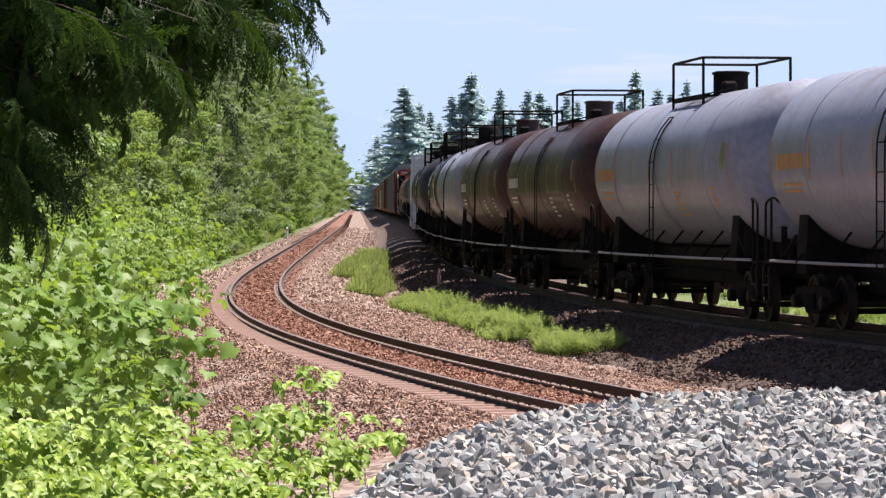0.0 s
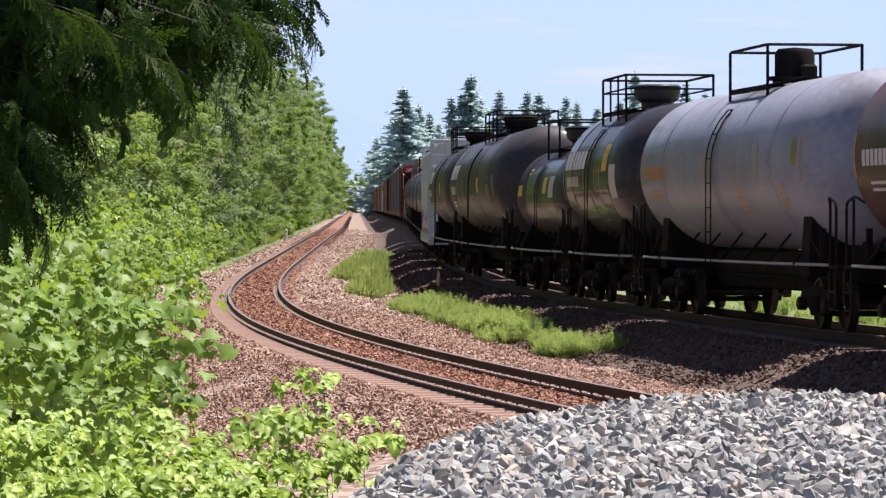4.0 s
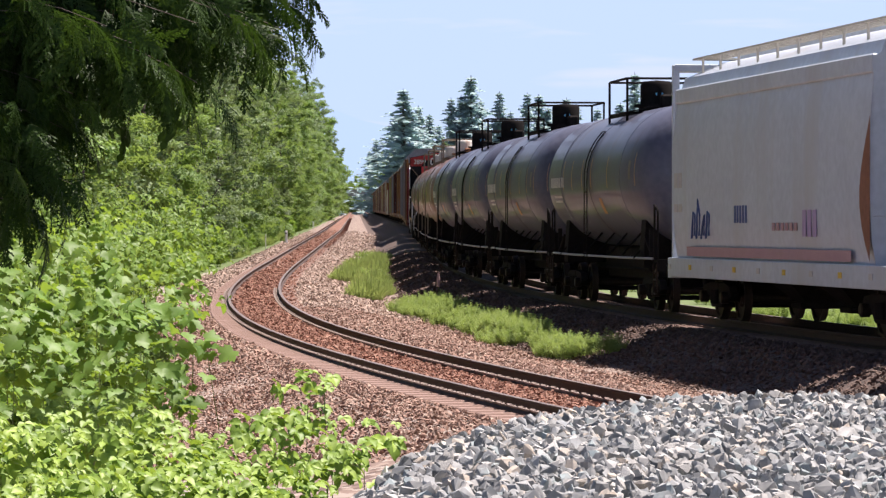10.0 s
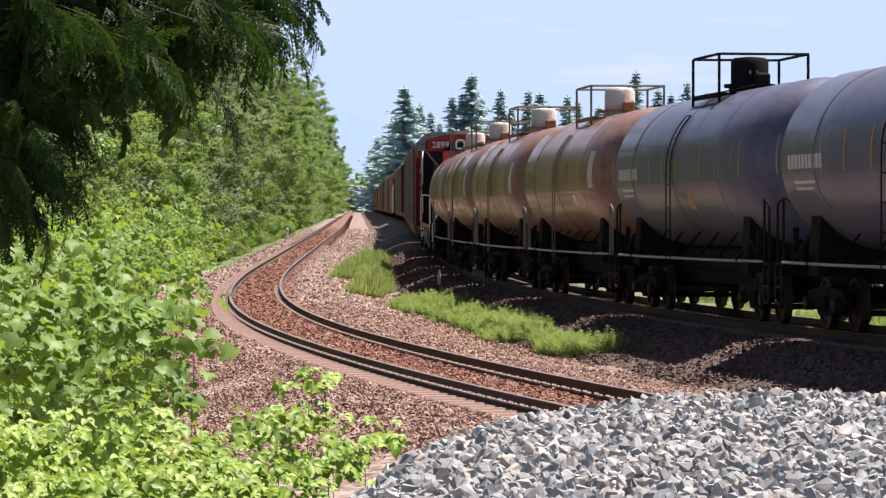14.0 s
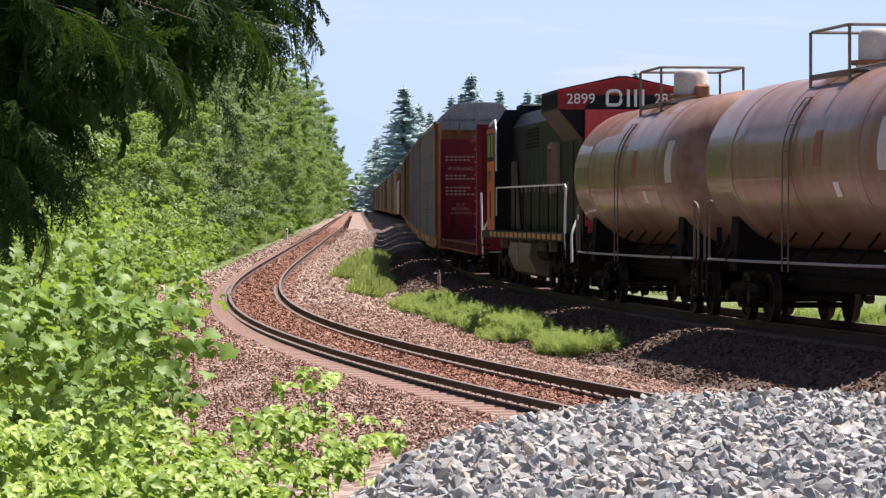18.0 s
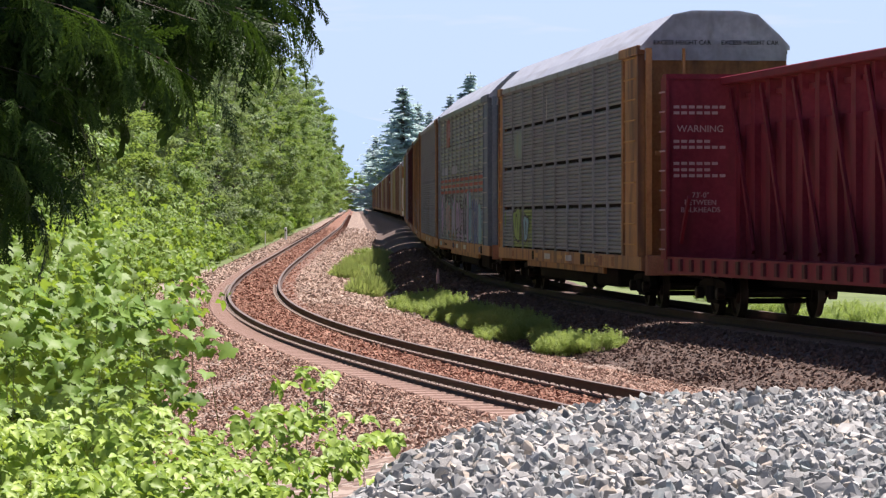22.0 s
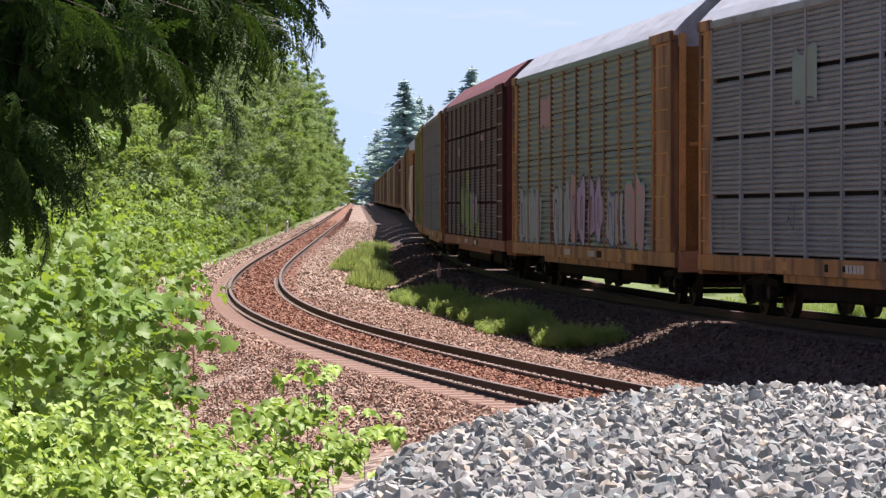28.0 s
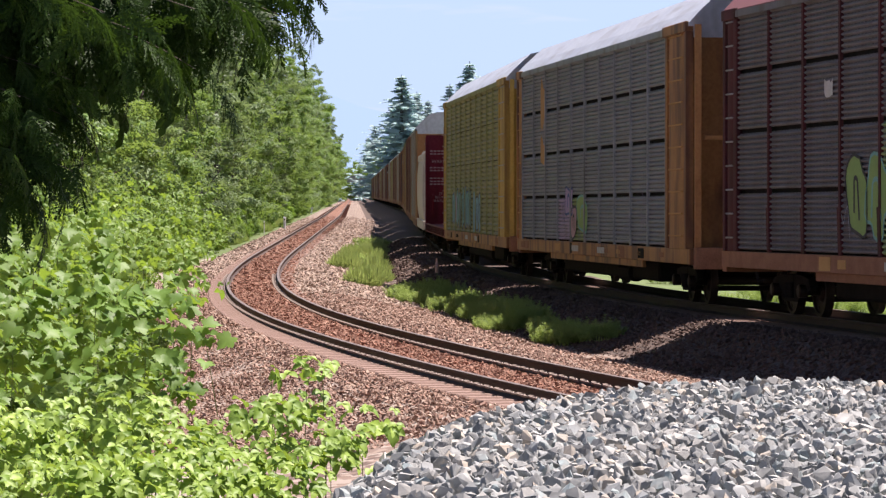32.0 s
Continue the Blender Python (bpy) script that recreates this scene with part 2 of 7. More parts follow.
M["wheel"] = surface("wheel_steel", (0.025, 0.018, 0.015), (0.045, 0.033, 0.027), 5, 0.5, 0.5, spec=0.06)
M["rust"] = surface("rusty_metal", (0.2, 0.085, 0.045), (0.3, 0.14, 0.08), 4, 0.75, 0, 0.15)
M["rackpanel"] = surface("galvanised_panel", (0.22, 0.235, 0.26), (0.3, 0.315, 0.34), 1.1, 0.4, 0.1, 0, (2.0, 2.0, 0.25), (0.18, 0.165, 0.155), 0.52, spec=0.2)
M["greenpanel"] = surface("green_weathered_panel", (0.17, 0.235, 0.23), (0.23, 0.29, 0.275), 1.1, 0.4, 0.1, 0, (2.0, 2.0, 0.3), (0.24, 0.25, 0.2), 0.5, spec=0.2)
# lime rib colour stands in for light that comes through the panel's slots
M["lime"] = surface("lime_slot_light_on_rib", (0.25, 0.28, 0.15), (0.33, 0.34, 0.17), 2.0, 0.6, 0, 0, (1.5, 1.5, 3.0), (0.2, 0.26, 0.24), 0.45, spec=0.15)
M["slot"] = surface("dark_slotted_rib", (0.05, 0.05, 0.055), (0.11, 0.11, 0.115), 9.0, 0.8)
M["darkpanel"] = surface("dusky_panel", (0.14, 0.135, 0.15), (0.2, 0.19, 0.2), 1.1, 0.5, 0.15, 0, (2.0, 2.0, 0.3), (0.12, 0.09, 0.085), 0.5, spec=0.12)
M["yellowpanel"] = surface("yellow_green_panel", (0.27, 0.28, 0.12), (0.34, 0.34, 0.17), 1.1, 0.5, 0.1, 0, (2.0, 2.0, 0.3), (0.22, 0.2, 0.1), 0.5, spec=0.08)
M["orange"] = surface("ochre_steel_paint", (0.3, 0.135, 0.05), (0.4, 0.195, 0.075), 1.5, 0.5, 0, 0.05, (2.0, 2.0, 0.4), (0.12, 0.055, 0.035), 0.46, spec=0.3)
M["maroonpost"] = surface("maroon_steel_paint", (0.07, 0.022, 0.026), (0.1, 0.032, 0.034), 1.5, 0.55, 0, 0.05, (2.0, 2.0, 0.4), (0.05, 0.025, 0.022), 0.52, spec=0.1)
M["steelblue"] = surface("blue_grey_steel_paint", (0.13, 0.16, 0.21), (0.18, 0.21, 0.25), 1.5, 0.5, 0, 0.05, spec=0.08)
M["roof"] = surface("white_roof_sheet", (0.4, 0.42, 0.49), (0.49, 0.51, 0.57), 0.8, 0.35, 0, 0, (0.6, 3.0, 1.0), (0.34, 0.34, 0.37), 0.5, spec=0.3)
M["maroonroof"] = surface("maroon_roof_sheet", (0.17, 0.06, 0.065), (0.23, 0.09, 0.09), 0.8, 0.5)
M["maroon"] = surface("maroon_car_paint", (0.15, 0.018, 0.03), (0.2, 0.03, 0.042), 1.2, 0.45, 0, 0.04, (1.5, 1.5, 0.4), (0.11, 0.02, 0.025), 0.52, spec=0.08)
M["hopper"] = surface("pale_grey_hopper_paint", (0.43, 0.475, 0.545), (0.49, 0.53, 0.59), 0.7, 0.38, 0, 0, (0.9, 1.0, 0.1), (0.43, 0.44, 0.46), 0.5, 0.46, spec=0.35)
M["cream"] = surface("cream_hopper_paint", (0.5, 0.46, 0.38), (0.58, 0.54, 0.46), 0.7, 0.5)
M["brown"] = surface("brown_boxcar_paint", (0.2, 0.09, 0.055), (0.27, 0.13, 0.085), 1.0, 0.55, 0, 0, (1.0, 1.0, 0.3), (0.14, 0.07, 0.05), 0.5, spec=0.08)
M["loco_black"] = surface("black_engine_paint", (0.01, 0.0105, 0.0135), (0.017, 0.0175, 0.021), 1.0, 0.5, 0, 0, coat=0.05, coat_rough=0.12, spec=0.06)
M["loco_red"] = surface("red_engine_paint", (0.5, 0.035, 0.04), (0.58, 0.055, 0.055), 1.0, 0.35, 0, 0, (1, 1, 0.4), (0.4, 0.04, 0.04), 0.55)
M["loco_orange"] = surface("orange_red_engine_paint", (0.5, 0.12, 0.04), (0.56, 0.16, 0.06), 1.0, 0.4, spec=0.08)
M["tan"] = surface("dusty_tank_steel", (0.15, 0.125, 0.1), (0.21, 0.18, 0.145), 1.5, 0.6, 0, 0.05, spec=0.08)
for nm, c1, c2, sc, lo in (("lilac", (0.36, 0.29, 0.4), (0.44, 0.36, 0.48), (0.24, 0.2, 0.18), 0.55), ("orange", (0.3, 0.18, 0.12), (0.37, 0.24, 0.17), (0.08, 0.08, 0.07), 0.56), ("blue", (0.19, 0.32, 0.42), (0.28, 0.4, 0.48), (0.42, 0.4, 0.13), 0.5),
                           ("grey", (0.17, 0.17, 0.19), (0.26, 0.26, 0.29), (0.5, 0.5, 0.52), 0.56), ("green", (0.24, 0.33, 0.11), (0.33, 0.41, 0.16), (0.2, 0.19, 0.22), 0.54), ("dark", (0.08, 0.08, 0.1), (0.13, 0.13, 0.16), (0.4, 0.32, 0.36), 0.57)):
    M["pl_" + nm] = surface("panel_sprayed_" + nm, c1, c2, 1.5, 0.5, 0.0, 0, (1.7, 1.7, 1.3), sc, lo, spec=0.15)
M["white"] = surface("white_paint", (0.72, 0.72, 0.72), (0.8, 0.8, 0.8), 3, 0.5)
M["offwhite"] = surface("faded_lettering", (0.42, 0.41, 0.39), (0.52, 0.5, 0.48), 6, 0.6)
M["yellow"] = surface("yellow_marking", (0.6, 0.4, 0.04), (0.68, 0.46, 0.07), 3, 0.5)
M["amber"] = surface("faded_orange_marking", (0.4, 0.2, 0.06), (0.48, 0.27, 0.1), 4, 0.6)
M["domewhite"] = surface("rusty_white_dome", (0.5, 0.46, 0.41), (0.6, 0.57, 0.53), 2, 0.5, 0, 0, (2, 2, 0.6), (0.3, 0.13, 0.07), 0.52)
M["blue"] = surface("light_blue_sticker", (0.1, 0.4, 0.6), (0.14, 0.46, 0.66), 3, 0.5)
M["glass"] = surface("dark_cab_glass", (0.02, 0.025, 0.03), (0.03, 0.035, 0.04), 3, 0.06)
M["gal"] = surface("worn_grey_rail", (0.24, 0.24, 0.25), (0.34, 0.33, 0.33), 5, 0.45, 0.4)
for nm, c in (("g_lilac", (0.4, 0.3, 0.46)), ("g_cyan", (0.2, 0.38, 0.45)), ("g_navy", (0.06, 0.1, 0.24)), ("g_white", (0.33, 0.35, 0.4)), ("g_green", (0.22, 0.34, 0.1)), ("g_black", (0.035, 0.035, 0.04)), ("g_pink", (0.42, 0.26, 0.27)), ("g_red", (0.33, 0.09, 0.06)), ("g_teal", (0.16, 0.36, 0.32))):
    M[nm] = surface("spray_" + nm[2:], tuple(x * 0.9 for x in c), c, 3, 0.6)
# plants
M["thimble"] = leaf_mat("bramble_leaf", (0.08, 0.17, 0.02), (0.37, 0.5, 0.09), 0.22, 0.5, tcol=(0.36, 0.5, 0.05), spec=0.25)
M["maple"] = leaf_mat("maple_leaf", (0.05, 0.11, 0.02), (0.19, 0.31, 0.065), 0.26, 0.5, tcol=(0.36, 0.52, 0.05), spec=0.18)
M["maple_piece"] = leaf_mat("maple_leaf_piece", (0.05, 0.11, 0.02), (0.19, 0.31, 0.065), 0.26, 0.5, "object", tcol=(0.36, 0.52, 0.05), spec=0.18)
M["thimble_piece"] = leaf_mat("bramble_leaf_piece", (0.08, 0.17, 0.02), (0.37, 0.5, 0.09), 0.22, 0.5, "object", tcol=(0.36, 0.5, 0.05), spec=0.25)
M["cedar"] = leaf_mat("cedar_scale", (0.005, 0.014, 0.004), (0.042, 0.085, 0.016), 0.14, 0.5, tcol=(0.13, 0.25, 0.025), spec=0.1)
M["cedar_brown"] = leaf_mat("dead_cedar_scale", (0.1, 0.04, 0.02), (0.16, 0.07, 0.03), 0.1, 0.7, tcol=(0.2, 0.1, 0.04))
M["alder"] = leaf_mat("alder_leaf", (0.065, 0.125, 0.036), (0.19, 0.285, 0.085), 0.32, 0.5, tcol=(0.33, 0.47, 0.09), tone=0.35, spec=0.15)
M["cottonwood"] = leaf_mat("cottonwood_leaf", (0.09, 0.14, 0.07), (0.235, 0.31, 0.155), 0.3, 0.5, tcol=(0.33, 0.45, 0.14), tone=0.35, spec=0.18)
M["shrub"] = leaf_mat("shrub_leaf", (0.07, 0.15, 0.025), (0.22, 0.33, 0.065), 0.32, 0.5, tcol=(0.34, 0.5, 0.05), tone=0.3, spec=0.18)
M["weed"] = leaf_mat("horsetail_green", (0.2, 0.28, 0.09), (0.33, 0.41, 0.16), 0.4, 0.6, tcol=(0.36, 0.47, 0.1), spec=0.2)
M["dryweed"] = leaf_mat("pale_weed", (0.26, 0.31, 0.12), (0.4, 0.44, 0.2), 0.4, 0.6, tcol=(0.4, 0.5, 0.14))
# pale blue needle colour carries the haze of distance
M["fir"] = leaf_mat("hazed_fir_needle", (0.36, 0.46, 0.5), (0.5, 0.6, 0.62), 0.55, 0.6, tcol=(0.45, 0.58, 0.58), tone=0.15)
M["bark"] = surface("bark", (0.07, 0.055, 0.045), (0.13, 0.1, 0.085), 6, 0.9, 0, 0.5)
M["twig"] = surface("green_brown_twig", (0.1, 0.14, 0.035), (0.15, 0.17, 0.05), 8, 0.8)
M["concrete"] = surface("bridge_concrete", (0.2, 0.2, 0.2), (0.26, 0.26, 0.25), 0.3, 0.85)


# ---- mesh helpers ----
def part(name, bm, material, parent=None, label="", smooth=False):
    me = bpy.data.meshes.new(name)
    bm.to_mesh(me)
    bm.free()
    mats = material if isinstance(material, (list, tuple)) else [material]
    for k in mats:
        me.materials.append(k if not isinstance(k, str) else M[k])
    if smooth:
        me.shade_smooth()
        try:
            me.set_sharp_from_angle(angle=radians(38))
        except AttributeError:
            pass
    ob = new(name, me)
    if parent:
        ob.parent = parent
    if label:
        tagged(ob, label)
    return ob


def mesh_part(name, verts, faces, material, parent=None, label="", smooth=False):
    me = bpy.data.meshes.new(name)
    me.from_pydata(verts, [], faces)
    me.materials.append(M[material] if isinstance(material, str) else material)
    if smooth:
        me.shade_smooth()
    ob = new(name, me)
    if parent:
        ob.parent = parent
    if label:
        tagged(ob, label)
    return ob


def share(name, data, parent, m):
    ob = new(name, data)
    ob.parent = parent
    ob.matrix_basis = m
    return ob


def empty(name, label, category, group="", kind=""):
    ob = new(name)
    ob.empty_display_size = 0.3
    return tagged(ob, label, category, group, kind)


def box(bm, c, s, rz=0.0, bev=0.0, ry=0.0, rx=0.0):
    m = Matrix.Translation(c) @ Euler((radians(rx), radians(ry), radians(rz))).to_matrix().to_4x4() @ Matrix.Diagonal((*s, 1))
    r = bmesh.ops.create_cube(bm, size=1, matrix=m)
    if bev:
        es = list({e for v in r["verts"] for e in v.link_edges})
        bmesh.ops.bevel(bm, geom=es, offset=bev, segments=1, affect="EDGES")
    return bm


def bx(*items, bev=0.0):
    """A fresh bmesh of boxes (centre, size)."""
    bm = bmesh.new()
    for it in items:
        rz, b, ry, rx = (list(it[2:]) + [0.0] * 4)[:4]
        box(bm, it[0], it[1], rz, b or bev, ry, rx)
    return bm


def tube(bm, pts, r, n=6, closed=False):
    pts = [Vector(p) for p in pts]
    rings = []
    for i, p in enumerate(pts):
        a = pts[max(i - 1, 0)]
        b = pts[min(i + 1, len(pts) - 1)]
        d = (b - a).normalized() if (b - a).length > 1e-9 else Vector((0, 0, 1))
        u = d.cross(Vector((0, 0, 1)))
        if u.length < 0.05:
            u = d.cross(Vector((0, 1, 0)))
        u.normalize()
        w = d.cross(u)
        rr = r[i] if isinstance(r, (list, tuple)) else r
        rings.append([bm.verts.new(p + u * rr * math.cos(2 * math.pi * k / n) + w * rr * math.sin(2 * math.pi * k / n)) for k in range(n)])
    for a, b in zip(rings, rings[1:]):
        for k in range(n):
            bm.faces.new((a[k], a[(k + 1) % n], b[(k + 1) % n], b[k]))
    bm.faces.new(list(reversed(rings[0])))
    bm.faces.new(rings[-1])
    return bm


def tb(*paths, r=0.02, n=6):
    bm = bmesh.new()
    for p in paths:
        tube(bm, p, r, n)
    return bm


def revolve(bm, prof, n=40, axis="x", c=(0, 0, 0), cap=True):
    """prof: (along, radius) pairs."""
    c = Vector(c)
    rings = []
    for a, r in prof:
        ring = []
        for k in range(n):
            t = 2 * math.pi * k / n
            if axis == "x":
                v = Vector((a, r * math.cos(t), r * math.sin(t)))
            elif axis == "y":
                v = Vector((r * math.sin(t), a, r * math.cos(t)))
            else:
                v = Vector((r * math.cos(t), r * math.sin(t), a))
            ring.append(bm.verts.new(c + v))
        rings.append(ring)
    for a, b in zip(rings, rings[1:]):
        for k in range(n):
            bm.faces.new((a[k], a[(k + 1) % n], b[(k + 1) % n], b[k]))
    if cap:
        bm.faces.new(list(reversed(rings[0])))
        bm.faces.new(rings[-1])
    bmesh.ops.recalc_face_normals(bm, faces=bm.faces)
    return bm


def rv(prof, n=40, axis="x", c=(0, 0, 0)):
    return revolve(bmesh.new(), prof, n, axis, c)


def extrude_profile(bm, yz, x0, x1):
    """A closed outline in the yz plane drawn along x."""
    a = [bm.verts.new((x0, y, z)) for y, z in yz]
    b = [bm.verts.new((x1, y, z)) for y, z in yz]
    n = len(yz)
    for k in range(n):
        bm.faces.new((a[k], a[(k + 1) % n], b[(k + 1) % n], b[k]))
    bm.faces.new(a)
    bm.faces.new(list(reversed(b)))
    bmesh.ops.recalc_face_normals(bm, faces=bm.faces)
    return bm


def lettering(text, size, parent, m, material, name="lettering", label=""):
    cu = bpy.data.curves.new(name, "FONT")
    cu.body, cu.size, cu.extrude, cu.align_x, cu.align_y = text, size, 0.004, "CENTER", "CENTER"
    tmp = new(name, cu)
    me = bpy.data.meshes.new_from_object(tmp)
    bpy.data.objects.remove(tmp)
    me.materials.append(M[material])
    ob = new(name, me)
    ob.parent = parent
    ob.matrix_basis = m
    if label:
        tagged(ob, label)
    return ob


# ---- the line: plan of the two tracks ----
GD = np.arange(-520.0, 2200.0, 0.5)                     # distance ahead of the camera
KX = 183.6


def _slope(d):
    u = np.clip(KX - d, 0, None)
    um = KX - 47.0
    uu = np.minimum(u, um)
    s = -0.014918 - 5.25e-6 * uu ** 2 - 4e-8 * uu ** 3
    s = s - 0.00245 * np.clip(u - um, 0, 67.0)
    return s - 0.0098 * np.clip((d - 290) / 60, 0, 1)


_sl = _slope(GD)
_ix = np.concatenate([[0], np.cumsum((_sl[1:] + _sl[:-1]) * 0.25)])
GX = _ix - np.interp(KX, GD, _ix) - 8.006
_gr = 0.00975 * np.clip((GD - 63.27) / 120, 0, 1) - 0.0039 * np.clip((GD - 290) / 80, 0, 1)
_gr = np.where(GD > 1500, _gr * np.clip(1 - (GD - 1500) / 300, 0, 1), _gr)
GZ = np.concatenate([[0], np.cumsum((_gr[1:] + _gr[:-1]) * 0.25)])
GN = np.sqrt(1 + _sl ** 2)
_sep = 8.443 - 0.00325 * np.clip(GD - 80, -60, 150)      # spacing of the two tracks
TX, TD, TZ = GX + _sep / GN, GD - _sep * _sl / GN, GZ + 0.2025
TS = np.concatenate([[0], np.cumsum(np.hypot(np.diff(TX), np.diff(TD)))])
TS = TS - np.interp(20.0, GD, TS)                        # chainage of the train's track
_far = float(np.interp(150.0, GD, TS))
_fac = 1 - 0.09 * np.clip(1 - TS / 75.0, 0, 1) ** 1.5    # the curve tightens towards the camera
TX, TD = TX * _fac, TD * _fac
TS = np.concatenate([[0], np.cumsum(np.hypot(np.diff(TX), np.diff(TD)))])
TS = TS - np.interp(150.0, GD, TS) + _far
# the near track swings closer to the camera than the train's
_f = np.interp(GD, [40, 60, 110, 160, 250, 400], [0.868, 0.905, 0.907, 0.942, 0.965, 1.0])
_f = np.convolve(np.pad(_f, 30, mode="edge"), np.ones(61) / 61, "valid")
_nx, _nd = GX * _f, GD * _f
GX, GZ = np.interp(GD, _nd, _nx), np.interp(GD, _nd, GZ)
_sl = np.gradient(GX, GD)
GN = np.sqrt(1 + _sl ** 2)
_dq = np.arange(16.0, 700.0, 4.0)
_sep = np.interp(GD, _dq, [float(np.min(np.hypot(TX - np.interp(q, GD, GX), TD - q))) for q in _dq])


def near_line(d, off=0.0, z=0.0):
    sl = float(np.interp(d, GD, _sl))
    n = math.sqrt(1 + sl * sl)
    return Vector((float(np.interp(d, GD, GX)) + off / n, d - off * sl / n, float(np.interp(d, GD, GZ)) + z))


def train_line(s, off=0.0, z=0.0):
    p = Vector((float(np.interp(s, TS, TX)), float(np.interp(s, TS, TD)), float(np.interp(s, TS, TZ))))
    if off:
        q = Vector((float(np.interp(s + 1, TS, TX)), float(np.interp(s + 1, TS, TD)), p.z)) - p
        n = Vector((q.y, -q.x, 0)).normalized()
        p = p + n * off
    p.z += z
    return p


# ---- ground ----
def cross(o, sep):
    """Height of the ground over the near rails' level at offset o from the near track."""
    k = sep - 8.443
    oo = [-400, -60, -14, -8, -5.4, -3.9, -2.6, -2.2, -1.36, -1.28, -0.72, -0.6, 0.62, 0.95, 1.3, 2.2, 3.2, 4.1, 4.9 + k * 0.5, 5.6 + k, 6.4 + k, 6.9 + k, 10.0 + k, 10.8 + k, 12.6 + k, 16, 60, 400]
    zz = [-1.0, -0.8, -0.5, -0.5, -0.7, -0.62, -0.36, -0.24, -0.22, -0.25, -0.25, -0.188, -0.188, -0.225, -0.235, -0.26, -0.42, -0.62, -0.68, -0.42, -0.1, -0.035, -0.035, -0.1, -0.75, -0.9, -1.0, -1.2]
    return float(np.interp(o, oo, zz))


def ground_z(x, y):
    o = (x - float(np.interp(y, GD, GX))) * float(1 / np.interp(y, GD, GN))
    return float(np.interp(y, GD, GZ)) + cross(o, float(np.interp(y, GD, _sep)))


def build_ground():
    rows = list(np.arange(-60, 20, 8.0)) + list(np.arange(20, 150, 1.0)) + list(np.arange(150, 400, 4.0)) + list(np.arange(400, 1700, 25.0)) + [2000, 2600, 3400, 4600]
    offs = [-4500, -1500, -400, -150, -60, -30, -20, -14, -10, -8, -6.6, -5.4, -4.6, -3.9, -3.2, -2.6, -2.2, -1.8, -1.36, -1.28, -0.72, -0.6, 0.62, 0.95, 1.3, 1.8, 2.2, 2.7, 3.2, 3.7, 4.1, 4.5, 4.9, 5.25, 5.6, 6.0, 6.4, 6.9, 7.7, 8.5, 9.3, 10.0, 10.8, 12.6, 14, 16, 20, 30, 60, 150, 400, 1500, 4500]
    verts, faces, mats = [], [], []
    for d in rows:
        dq = min(d, 2100)
        cx, n, sep, cz = (float(np.interp(dq, GD, a)) for a in (GX, GN, _sep, GZ))
        for o in offs:
            wig = 0.05 * noise.noise((o * 0.7, d * 0.35, 0)) if abs(o) > 2.4 and not 6.2 < o < 10.6 else 0.0
            verts.append((cx + o * n, d, cz + cross(o, sep) + wig + (0.2 * noise.noise((o * 0.05, d * 0.03, 3)) if abs(o) > 16 else 0)))
    no = len(offs)
    for i in range(len(rows) - 1):
        # past this offset the bed gets the colour darkened for shade
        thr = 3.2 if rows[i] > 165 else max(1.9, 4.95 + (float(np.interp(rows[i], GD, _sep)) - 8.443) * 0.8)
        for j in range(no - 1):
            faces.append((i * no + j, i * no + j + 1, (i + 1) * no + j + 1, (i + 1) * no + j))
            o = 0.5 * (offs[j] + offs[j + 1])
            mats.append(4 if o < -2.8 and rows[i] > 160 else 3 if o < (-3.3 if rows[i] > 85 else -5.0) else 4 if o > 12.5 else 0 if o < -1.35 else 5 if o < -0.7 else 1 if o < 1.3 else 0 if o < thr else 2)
    me = bpy.data.meshes.new("ground")
    me.from_pydata(verts, [], faces)
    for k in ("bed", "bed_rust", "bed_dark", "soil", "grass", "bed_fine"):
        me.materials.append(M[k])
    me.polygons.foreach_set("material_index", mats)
    me.shade_smooth()
    return tagged(new("ground", me), "reddish ballast beds between a gravel bank and grass", "ground", kind="structure")


ground = build_ground()


# ---- rails, ties and clips ----
RAIL = [(-0.037, 0.0), (0.037, 0.0), (0.037, -0.03), (0.012, -0.045), (0.01, -0.14), (0.075, -0.165), (0.075, -0.18), (-0.075, -0.18), (-0.075, -0.165), (-0.01, -0.14), (-0.012, -0.045), (-0.037, -0.03)]


def rail(line, off, stations, lift, label):
    verts, faces, mats = [], [], []
    n = len(RAIL)
    for s in stations:
        a, b = line(s, off), line(s + 0.5, off)
        d = (b - a).normalized()
        r = Vector((d.y, -d.x, 0)).normalized()
        for u, w in RAIL:
            verts.append(a + r * u + Vector((0, 0, w + lift)))
    for i in range(len(stations) - 1):
        for k in range(n):
            faces.append((i * n + k, i * n + (k + 1) % n, (i + 1) * n + (k + 1) % n, (i + 1) * n + k))
            mats.append(1 if k == 0 else 0)
    me = bpy.data.meshes.new("rail")
    me.from_pydata(verts, [], faces)
    me.materials.append(M["steel"])
    me.materials.append(M["railtop"])
    me.polygons.foreach_set("material_index", mats)
    return tagged(new("rail", me), label, "rail", "rails", "structure")


st_near = list(np.arange(-60, 160, 1.0)) + list(np.arange(160, 1700, 5.0))
rail(near_line, -0.7525, st_near, -0.03, "rusty brown steel rail on concrete ties, worn top")
rail(near_line, 0.7525, st_near, 0.0, "rusty brown steel rail on concrete ties, worn top")
st_far = list(np.arange(-150, 200, 1.5)) + list(np.arange(200, 1700, 6.0))
rail(train_line, -0.7525, st_far, 0.0, "dark steel rail under the train")
rail(train_line, 0.7525, st_far, 0.0, "dark steel rail under the train")


